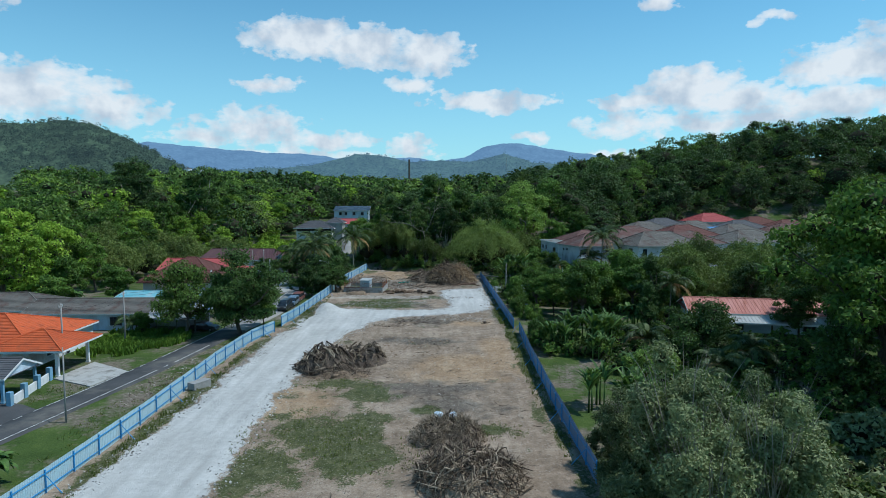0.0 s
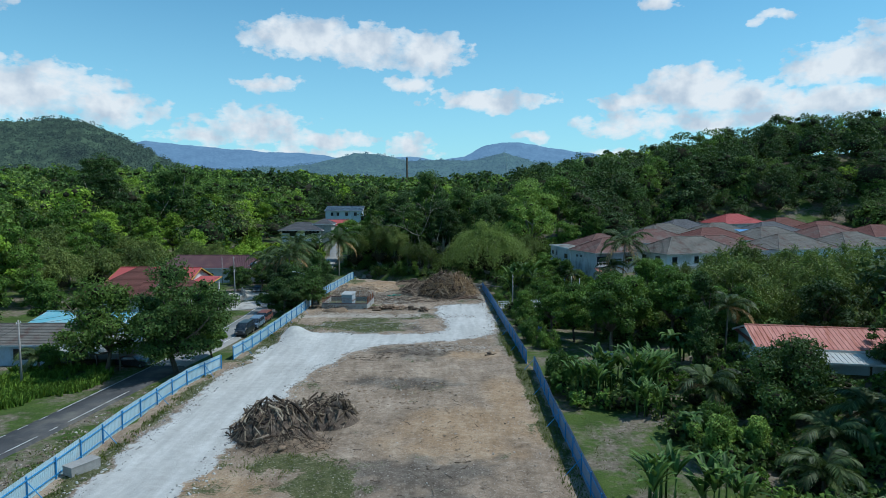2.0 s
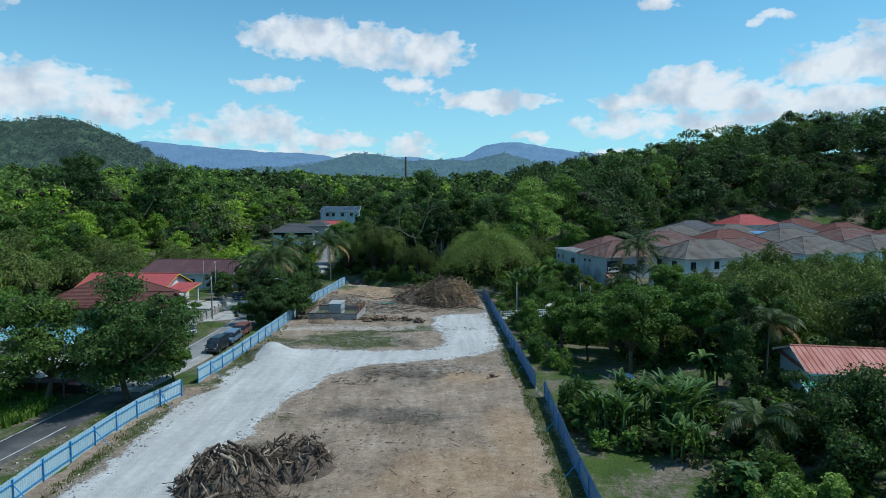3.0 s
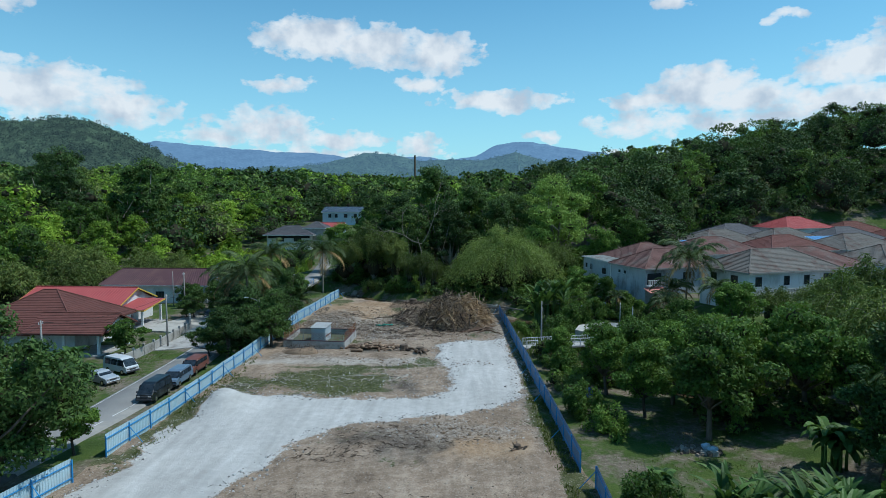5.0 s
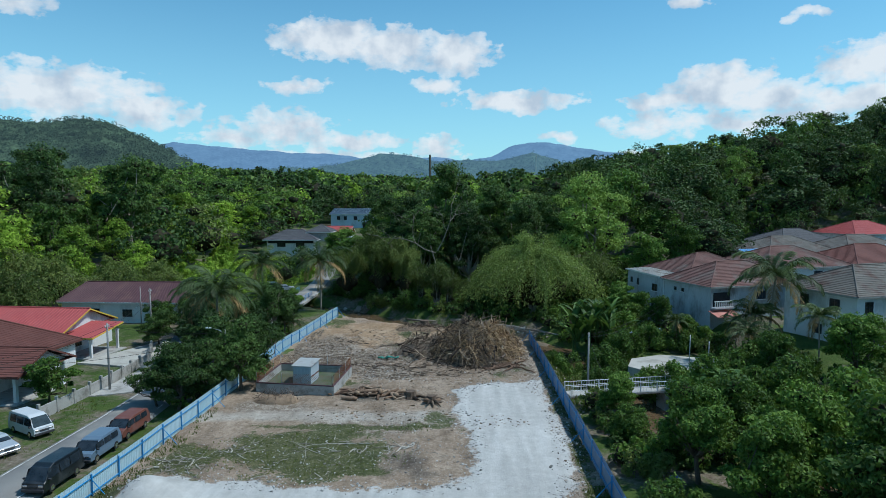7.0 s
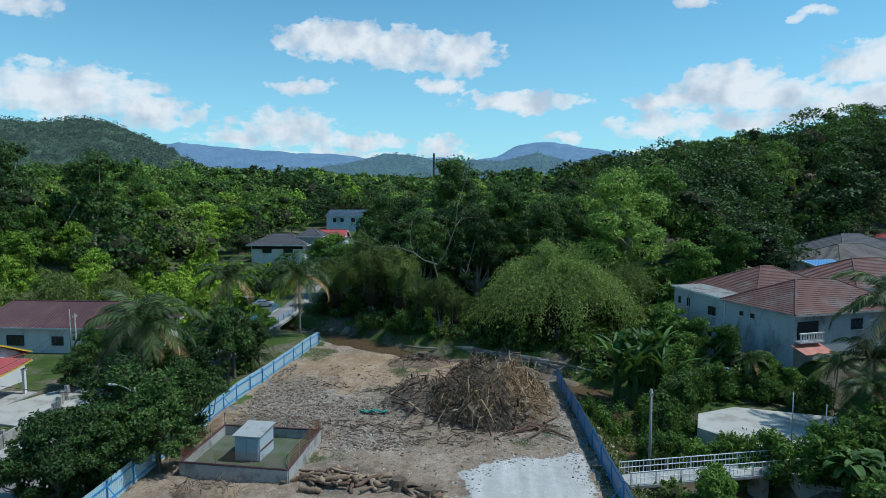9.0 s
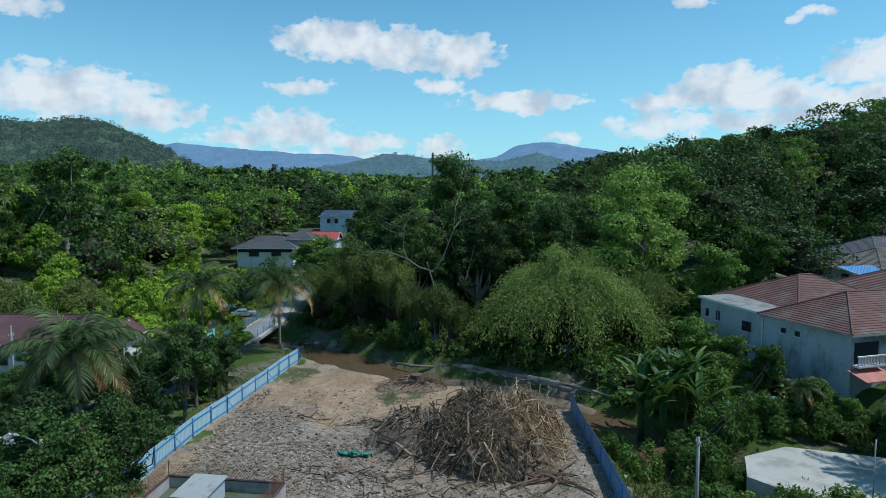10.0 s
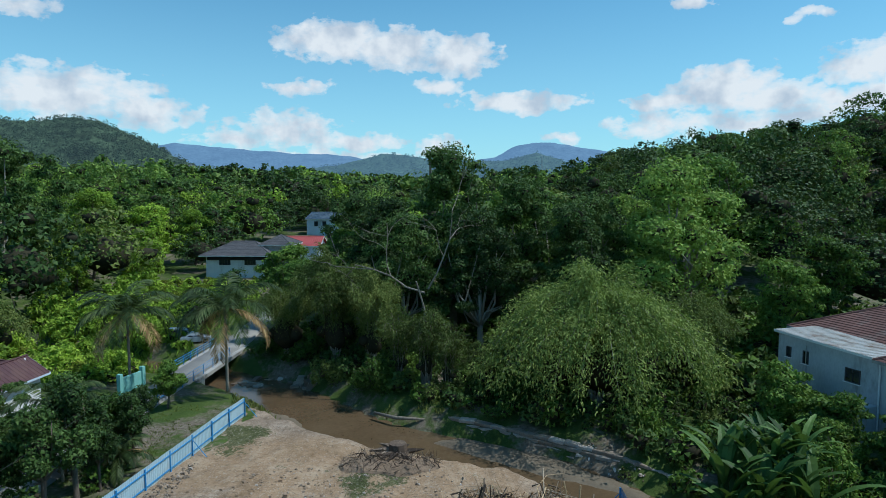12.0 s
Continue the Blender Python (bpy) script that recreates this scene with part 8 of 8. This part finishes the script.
stand(coconut_palm(21, 9.6, 7.2, 19, 3), [(-27.4, 191.5, 1.0), (-38.8, 192.0, 0.95), (-31.0, 151.0, 0.95), (-40.5, 168, 0.72), (-31.0, 168.5, 0.6), (-35.6, 158.5, 0.7)], "tall coconut palm with drooping fronds", "palm", "coconut palms")
stand(coconut_palm(22, 11.0, 6.4, 18, 3), [(38.4, 152.5, 1.0), (35.6, 150, 0.62), (33.5, 147, 0.5), (39, 142, 0.5), (36.5, 157.5, 0.42), (30, 161, 0.36), (35.3, 97.0, 0.62)], "coconut palm with grey-green fronds by the houses", "palm", "coconut palms")
stand(coconut_palm(23, 2.6, 4.4, 14, 2), [(26.6, 81.5, 1.0), (31, 69, 0.9), (24, 92, 0.8), (36, 72, 1.0), (-48, 96, 0.75), (27.5, 64, 0.8), (-31.0, 171.5, 0.9), (-27.0, 169.5, 0.7)], "young coconut palm with low arching fronds", "palm", "coconut palms")

# the grove along the plot's fence
stand(shrub("grey", 31, 12.6, 3.9, 24000, 0.16, 60, 90, 0.75, "bark_pale"), [(14.6, 37.5, 1.0), (18.2, 34.0, 0.92), (13.6, 43.5, 0.66), (17.2, 43.0, 0.8), (21.5, 39.5, 0.84), (14.2, 32.5, 0.8), (23.5, 45.0, 0.62), (13.4, 48.0, 0.5), (19.5, 48.5, 0.6)], "tall greyish twiggy tree with small leaves", "tree", "trees along the fence")
stand(shrub("mid", 32, 4.2, 3.0, 4200, 0.22, 12), [(24.5, 75, 0.8), (23.6, 143.6, 0.95), (26.8, 141.2, 1.1), (30.2, 142.0, 1.1), (22.4, 147.4, 0.8), (33, 144.5, 1.2), (14.2, 112, 0.8), (15, 128, 0.8), (14.5, 92, 0.8), (24, 166, 1.1), (16.5, 148, 0.8), (21, 147.5, 0.7), (27, 134, 1.0), (21, 171, 1.0), (13, 160, 0.6), (18.6, 153.5, 1.0), (19.8, 157.6, 1.1), (22.6, 159.4, 0.9), (17.4, 149.0, 0.8), (25.8, 160.6, 0.9), (30.2, 160.0, 0.8), (34.2, 157.8, 0.8)],
      "green leafy bush beside the fence", "shrub", "shrubs along the fence")
stand(banana_plant(41, 4.2, 7), [(22.5, 75, 0.7), (15.5, 95, 0.7), (30.5, 99, 1.0), (25, 71, 0.6), (-42.9, 122.0, 1.0), (-39.6, 119.6, 0.9), (-41.5, 119.0, 0.8), (33.5, 68.5, 0.8), (-44, 125, 1.0), (-46.5, 123, 0.9), (27, 138, 1.0), (-33.0, 44.5, 0.8), (-70, 118, 1.1), (-74, 116, 1.2)],
      "banana plant clump with broad split leaves", "banana plant", "banana plants")
stand(banana_plant(42, 6.6, 9, 1.2, 0.5, 0.9), [(17.6, 163.5, 1.35), (20.6, 166.5, 1.1), (21.6, 85, 0.95), (16.4, 85.5, 0.75), (18.6, 88.5, 0.8), (24.5, 89, 0.7), (20.2, 81, 0.6), (15.3, 62.5, 0.72), (18.4, 61.0, 0.66)], "tall banana clump with upright torn leaves", "banana plant", "banana plants")
stand(broadleaf("fresh", 43, 4.6, 2.3, 3600, 0.18, clumps_n=11, bare=0.2), [(26.0, 170, 1.0), (-36.5, 166, 0.8), (23.0, 165.2, 0.5), (22.5, 69.5, 0.9), (26.0, 70.5, 0.8), (14.2, 88, 0.7), (42.0, 121, 1.2), (46, 122, 1.2)], "small fresh green bushy tree", "tree", "garden trees")
stand(broadleaf("mid", 51, 10.5, 4.8, 9000, 0.25, clumps_n=18, bare=0.25), [(23.9, 106.5, 1.0), (28, 112, 0.95), (18, 119, 0.78), (22.5, 124, 0.85), (33, 108, 1.0), (31, 120, 1.0), (24, 116, 0.85), (29, 130, 0.9), (40, 103, 0.7)],
      "dark broadleaved tree in the grove by the fence", "tree", "grove trees")
stand(broadleaf("mid", 52, 8.5, 4.2, 7500, 0.24, clumps_n=16, bare=0.25), [(20, 112, 0.85), (35, 115, 0.9), (35, 127, 1.0), (38, 134, 0.9), (33.5, 140, 0.8), (15.2, 132, 0.6), (36.5, 106, 0.9)], "green tree in the grove by the fence", "tree", "grove trees")
stand(broadleaf("mid", 53, 15.0, 7.2, 13000, 0.30, clumps_n=22, bare=0.25), [(46.5, 65, 1.4), (44, 50, 1.15), (54, 76, 1.2), (57, 60, 1.3), (66, 84, 1.1)], "tall broad tree with a deep green crown", "tree", "grove trees")
stand(broadleaf("dark", 54, 9.0, 4.6, 5500, 0.28, clumps_n=15, bare=0.2), [(40, 62, 0.9), (50, 102, 1.0), (60, 100, 1.0), (49.6, 86.4, 0.85), (56, 84, 0.95), (62, 92, 1.1)], "dark green tree around the rusty-roofed house", "tree", "grove trees")
stand(broadleaf("dark", 55, 7.4, 6.0, 10500, 0.22, clumps_n=26, bare=0.06, flat=0.62), [(33.2, 79.5, 1.0)], "dense dome-shaped dark green fruit tree", "tree", "grove trees")
stand(broadleaf("dark", 56, 12.0, 2.9, 6500, 0.22, clumps_n=18, bare=0.1, flat=1.0), [(32.2, 96.5, 1.0), (30.2, 91.5, 0.7)], "tall narrow creeper-covered tree", "tree", "grove trees")
stand(bamboo_clump("olive", 61, 10.0, 5.6, 9000, 0.22, 32), [(43, 112, 1.1), (50, 118, 1.2), (57, 113, 1.15), (48, 128, 0.95), (62, 124, 1.2), (40, 122, 0.8), (55, 134, 1.0), (66, 112, 1.2), (64, 136, 0.95), (72, 130, 1.1), (45, 138, 0.6), (52.5, 140.5, 0.62), (60, 145, 0.62), (68, 148, 0.66), (77, 151, 0.7)], "feathery olive-green bamboo clump", "bamboo", "bamboo by the houses")

# far bank
stand(bamboo_clump("bamboo", 62, 15.5, 12.5, 84000, 0.185, 90, 0.72), [(12.6, 187.5, 1.0)], "huge drooping olive-green bamboo clump on the stream bank", "bamboo", "stream bank bamboo")
stand(bamboo_clump("olive", 63, 15.0, 7.0, 26000, 0.18, 44, 0.4), [(24, 194, 0.75), (1.5, 191, 0.42), (-25, 206, 0.7)], "olive-green bamboo clump on the stream bank", "bamboo", "stream bank bamboo")
stand(bamboo_clump("olive", 64, 16.5, 4.6, 34000, 0.17, 56, 0.25), [(-17.5, 201.5, 1.0), (-12.5, 200.0, 0.8)], "upright dusky olive bamboo clump on the stream bank", "bamboo", "stream bank bamboo")
stand(bamboo_clump("olive", 65, 9.5, 2.6, 6500, 0.16, 30, 0.2), [(-5.2, 192.2, 1.0), (-2.8, 191.0, 0.8), (-8.5, 194.5, 0.9)], "slender young bamboo with yellowing culms", "bamboo", "stream bank bamboo")
stand(broadleaf("dark", 71, 25, 7.6, 14000, 0.32, "bark_pale", clumps_n=26, bare=0.22), [(-3, 219, 1.1), (7, 214, 0.95), (-13, 213, 0.92), (16, 212, 0.85), (1, 206, 0.8), (-9, 205, 0.78), (13, 203, 0.8), (-18, 222, 0.88)], "tall dark forest tree on the far bank", "tree", "far bank trees")
stand(broadleaf("fresh", 72, 22, 9.0, 15000, 0.32, "bark_pale", clumps_n=24, bare=0.3), [(26.0, 206, 1.22), (-16.5, 232, 1.0)], "light green rounded tree on the far bank", "tree", "far bank trees")
stand(broadleaf("mid", 73, 16, 6.5, 6500, 0.38, clumps_n=18, bare=0.25), [(35, 196, 0.7), (44, 203, 0.75), (28, 225, 1.1), (-26, 214, 0.8), (-30, 224, 0.85), (-22, 238, 1.0), (8, 228, 1.3), (38, 226, 1.3)], "green forest tree on the far bank", "tree", "far bank trees")

# undergrowth on the banks
ub = np.random.RandomState(8)
BANK = [(-22, 205), (-17, 198), (-11, 193), (-3, 190.5), (4, 187.5), (9, 184), (16, 179), (20, 174), (24, 170), (27, 176), (30, 182), (22, 182), (25, 188), (21, 166), (20, 153), (15.2, 152), (14, 156), (13.6, 163), (20.5, 148), (29, 168), (-28, 208), (2, 193), (-7, 196), (18, 190), (27, 194),
        (34, 158), (36, 140), (40, 134), (24, 133), (25, 127), (17, 124), (14.6, 120), (15.5, 108), (33, 132)]
stand(shrub("mid", 33, 3.2, 2.6, 2400, 0.22, 8), [(x, y, ub.uniform(0.6, 1.15)) for x, y in BANK[::2]], "dense green bush on the stream bank", "shrub", "stream bank bushes")
stand(shrub("olive", 34, 2.6, 2.4, 2200, 0.22, 10), [(x, y, ub.uniform(0.6, 1.15)) for x, y in BANK[1::2]], "olive-green bush on the stream bank", "shrub", "stream bank bushes")

# tall wood on the other side of the road
stand(broadleaf("dark", 81, 29, 10.5, 9000, 0.50, "bark_pale", clumps_n=28, bare=0.3), [(-93, 244, 1.0), (-112, 232, 0.85), (-122, 250, 0.95)], "very tall dark-crowned tree above the wood", "tree", "roadside wood")
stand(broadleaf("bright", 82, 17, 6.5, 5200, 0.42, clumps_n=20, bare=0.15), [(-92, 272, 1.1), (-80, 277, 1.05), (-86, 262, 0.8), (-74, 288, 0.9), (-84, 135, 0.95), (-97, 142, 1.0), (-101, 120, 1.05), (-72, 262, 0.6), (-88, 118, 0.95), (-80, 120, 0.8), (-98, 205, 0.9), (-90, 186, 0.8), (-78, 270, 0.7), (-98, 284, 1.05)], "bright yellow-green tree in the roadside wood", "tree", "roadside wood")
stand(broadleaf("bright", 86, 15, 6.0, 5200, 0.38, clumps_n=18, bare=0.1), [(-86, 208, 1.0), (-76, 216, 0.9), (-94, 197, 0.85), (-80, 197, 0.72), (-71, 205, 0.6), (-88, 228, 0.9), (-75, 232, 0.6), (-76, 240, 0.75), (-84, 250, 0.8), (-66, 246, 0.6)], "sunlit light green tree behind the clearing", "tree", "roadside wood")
stand(broadleaf("mid", 83, 16, 6.5, 4600, 0.42, clumps_n=18, bare=0.15), [(-97, 216, 1.05), (-104, 200, 1.1), (-85, 178, 0.85), (-96, 172, 0.95), (-82, 165, 0.8), (-90, 155, 0.9), (-106, 158, 1.1), (-108, 180, 1.15), (-102, 262, 1.1), (-98, 230, 1.0), (-100, 188, 1.0), (-90, 140, 0.9), (-78, 140, 0.7), (-101, 246, 1.1)], "green tree in the roadside wood", "tree", "roadside wood")
stand(bamboo_clump("olive", 84, 11, 6.5, 9000, 0.28, 32), [(-68, 192, 0.9), (-76, 186, 1.0), (-73, 172, 0.9), (-66, 206, 0.8), (-84, 188, 1.0), (-79, 150, 1.0), (-76, 160, 1.0), (-90, 166, 1.2), (-92, 130, 1.1)], "olive bamboo thicket behind the houses", "bamboo", "roadside wood")
stand(shrub("bright", 85, 4.5, 3.6, 2400, 0.42, 8), [(-52, 199, 0.7), (-58, 211, 0.9), (-64, 226, 1.1), (-49, 207, 0.7), (-44, 198, 0.6), (-68, 214, 1.0), (-62, 200, 0.8), (-66, 240, 1.2), (-60, 232, 0.9), (-70, 250, 1.3), (-50, 236, 0.8), (-54, 222, 0.8), (-48, 214, 0.8), (-62, 218, 1.0), (-46, 226, 0.7), (-58, 206, 0.8), (-70, 224, 1.2)], "sunlit bushy undergrowth in a clearing", "shrub", "clearing bushes")


# woods farther off: crowns joined, too many to count
def wood(name, kind, seed, spots, n_leaves, size, label):
    rng = np.random.RandomState(seed)
    protos = []
    for k in range(10):
        r = rng.uniform(0.30, 0.54)
        cl = [(0, 0, 0.46, r * 0.74, 0.85)]
        for i in range(19):
            f, a = rng.uniform(0, 1), rng.uniform(0, 2 * math.pi)
            rr = r * math.sqrt(max(0.02, 1 - f * f)) * rng.uniform(0.55, 0.95)
            cr = r * rng.uniform(0.14, 0.34)
            cl.append((rr * math.cos(a), rr * math.sin(a), 0.36 + 0.52 * f, cr, rng.uniform(0.5, 0.9)))
        p, nr = crown_points(cl, n_leaves, rng, (0.68, 1.2), 0.35)
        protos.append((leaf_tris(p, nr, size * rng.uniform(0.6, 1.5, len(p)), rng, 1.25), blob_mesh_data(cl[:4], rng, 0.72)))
    tris, bv, bf, off = [], [], [], 0
    zs = land(np.array([s[0] for s in spots]), np.array([s[1] for s in spots]))
    for (x, y, h), z in zip(spots, zs):
        a = rng.uniform(0, 2 * math.pi)
        ca, sa = math.cos(a), math.sin(a)
        rot = np.array([[ca, sa, 0], [-sa, ca, 0], [0, 0, 1]])
        wd = rng.uniform(0.8, 1.3)
        sc = np.array([h * wd * rng.uniform(0.9, 1.1), h * wd * rng.uniform(0.9, 1.1), h])
        q, (v, f) = protos[rng.randint(len(protos))]
        tris.append((q * sc) @ rot + (x, y, z - 0.6))
        bv.append((v * sc) @ rot + (x, y, z - 0.6))
        bf.append(f + off)
        off += len(v)
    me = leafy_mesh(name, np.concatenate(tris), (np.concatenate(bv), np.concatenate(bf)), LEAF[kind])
    return tagged(new(name, me), label, "woods", kind="stuff")


CLEAR = [(-55, 273, 14), (-40, 278, 11), (-51, 357, 15), (-48, 345, 12), (-89, 386, 9), (-88, 374, 8), (35, 208, 8), (-56, 182, 20), (-61, 158, 18), (-58, 143, 18), (-63, 137, 16), (-70, 104, 22), (-52, 114, 12), (-60, 84, 20)]


def scatter(cell, xr_, yr_, hr, rng, keep):
    pts = []
    for x in np.arange(xr_[0], xr_[1], cell):
        for y in np.arange(yr_[0], yr_[1], cell):
            px_, py_ = x + rng.uniform(-0.45, 0.45) * cell, y + rng.uniform(-0.45, 0.45) * cell
            if not keep(px_, py_):
                continue
            if any((px_ - a) ** 2 + (py_ - b) ** 2 < 22 for a, b in NEAR) or any((px_ - a) ** 2 + (py_ - b) ** 2 < r * r for a, b, r in CLEAR):
                continue
            pts.append((px_, py_, rng.uniform(*hr)))
    return pts


def is_hill(x, y):
    """The wooded hill on the right, clear of the terrace houses."""
    houses = poly_dist(np.array([x]), np.array([y]), [(22, 120), (30, 190), (52, 204), (64, 236), (92, 243), (130, 249), (142, 210), (140, 165), (60, 130)])[0]
    return x > 20 and houses < -1 and line_dist(np.array([x]), np.array([y]), STREAM)[0] > 9 and x < 0.85 * y + 30 and y > 190


def is_left(x, y):
    return x < -74 and x > -0.85 * y - 60


def is_back(x, y):
    road_gap = abs(x - (float(along(ROAD_L, y)) + float(along(ROAD_R, y))) / 2) < 5 and y < 285
    clearing = (-72 < x < -44 and 200 < y < 262) or (-66 < x < -20 and 258 < y < 356)
    return not road_gap and not clearing and line_dist(np.array([x]), np.array([y]), STREAM)[0] > 8


rw = np.random.RandomState(3)
hill_pts = scatter(10.8, (20, 250), (188, 348), (11, 23), rw, lambda x, y: is_hill(x, y) and x < 0.78 * y + 10)
hill_pts = [(x, y, h * (0.7 if y < 236 + 0.1 * x else 1.0)) for x, y, h in hill_pts]
back_pts = scatter(10.4, (-72, 20), (206, 400), (10, 21), rw, is_back)
left_pts = scatter(10.8, (-190, -74), (85, 390), (10, 22), rw, lambda x, y: is_left(x, y) and x > -0.72 * y - 25 and (x < -104 or y > 292 or y < 112))
far_pts = scatter(18, (-380, 400), (400, 860), (14, 24), rw, lambda x, y: abs(x) < 0.5 * y + 20 or (x < 0 and -x < 0.66 * y))
far2_pts = scatter(40, (-1000, 800), (860, 2200), (18, 32), rw, lambda x, y: -0.62 * y < x < 0.36 * y)
right_near = scatter(9.4, (58, 190), (60, 200), (8, 15), rw, lambda x, y: poly_dist(np.array([x]), np.array([y]), [(42, 136), (66, 230), (112, 246), (145, 215), (145, 140), (70, 132)])[0] < -2 and x < 0.78 * y + 8)


right_near += scatter(9.0, (56, 215), (228, 300), (7, 13), rw, is_hill)
back_pts = [(x, y, min(h, 9.0) if -64 < x < -20 and y < 356 else h) for x, y, h in back_pts]


def split(pts, weights, rng):
    k = rng.choice(len(weights), len(pts), p=np.array(weights) / sum(weights))
    return [[p for p, i in zip(pts, k) if i == j] for j in range(len(weights))]


# the leaf mixes carry shade on the hillside and sun on the left wood
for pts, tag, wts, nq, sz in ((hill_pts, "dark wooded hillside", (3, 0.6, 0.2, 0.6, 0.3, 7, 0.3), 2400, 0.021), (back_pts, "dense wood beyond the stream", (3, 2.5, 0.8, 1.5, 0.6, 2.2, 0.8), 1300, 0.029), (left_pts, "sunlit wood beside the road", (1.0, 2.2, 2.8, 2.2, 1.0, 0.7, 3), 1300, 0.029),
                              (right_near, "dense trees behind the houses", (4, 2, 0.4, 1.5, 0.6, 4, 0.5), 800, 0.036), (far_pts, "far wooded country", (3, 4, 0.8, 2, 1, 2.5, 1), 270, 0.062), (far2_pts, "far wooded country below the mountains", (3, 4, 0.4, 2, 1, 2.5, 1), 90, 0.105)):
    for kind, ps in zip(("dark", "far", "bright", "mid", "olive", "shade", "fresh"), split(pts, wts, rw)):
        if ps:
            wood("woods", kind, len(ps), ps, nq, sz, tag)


# low growth on the stream banks, under the grove and along the road
def low_growth(x, y):
    p, q = np.array([x]), np.array([y])
    s = line_dist(p, q, STREAM)[0]
    yard = poly_dist(p, q, [(20, 150), (23, 160), (26, 164), (37, 153), (32, 136), (24, 138)])[0] > -0.8
    far_bank = 6.2 < s < 50 and y > 172 and -26 < x < 48 and (x < 28 or y > 188) and y > 181 - 0.62 * x
    right_bank = s > 4.5 and 12.5 < x < 32 and 146 < y < 176 and not yard and x < 31 - 0.5 * max(0, y - 168) and abs(y - 142 - 0.22 * (x - 12)) > 2.5
    lawn = (x < 21 and 54 < y < 81) or (x < 25 and 99 < y < 121) or (x < 34 and 94 < y < 107) or (x > 36 and 84 < y < 99)
    thicket = 13 < x < 40 and 30 < y < 54
    grove = (13 if y > 82 else 21) < x < 48 and 56 < y < 136 and not lawn and s > 5
    verge = -33.5 < x < -25.5 and 128 < y < 176 and x > float(along(ROAD_R, y)) + 1.0 and x < float(along(FENCE_L2, y)) - 1.2
    clearing = -74 < x < -41 and 193 < y < 262 and s > 6 and x < float(along(ROAD_L, y)) - 2.5
    if clearing:
        return True
    return far_bank or right_bank or grove or thicket or (verge and (x * 7 + y * 3) % 3 < 1.1)


rb = np.random.RandomState(44)
bank_pts, thick_pts, open_pts = [], [], []
for x in np.arange(-74, 48, 1.9):
    for y in np.arange(30, 262, 1.9):
        px_, py_ = x + rb.uniform(-0.9, 0.9), y + rb.uniform(-0.9, 0.9)
        if low_growth(px_, py_):
            (open_pts if px_ < -40 else thick_pts if py_ < 55 else bank_pts).append((px_, py_, rb.uniform(1.2, 3.4) * (1.7 if px_ > 24 and py_ > 186 else 1.0)))
for kind, ps in zip(("mid", "dark", "olive"), split(bank_pts, (4, 5, 2), rb)):
    wood("undergrowth", kind, len(ps) + 1, ps, 190, 0.085, "dense tangled undergrowth on the banks and in the grove")
for kind, ps in zip(("grey", "olive"), split(thick_pts, (5, 2), rb)):
    wood("undergrowth", kind, len(ps) + 2, ps, 240, 0.09, "grey-green thicket of weeds and saplings")
for kind, ps in zip(("bright", "yellow"), split(open_pts, (5, 2), rb)):
    wood("undergrowth", kind, len(ps) + 3, [(x, y, h * 0.8) for x, y, h in ps], 130, 0.12, "sunlit low scrub in the clearing")
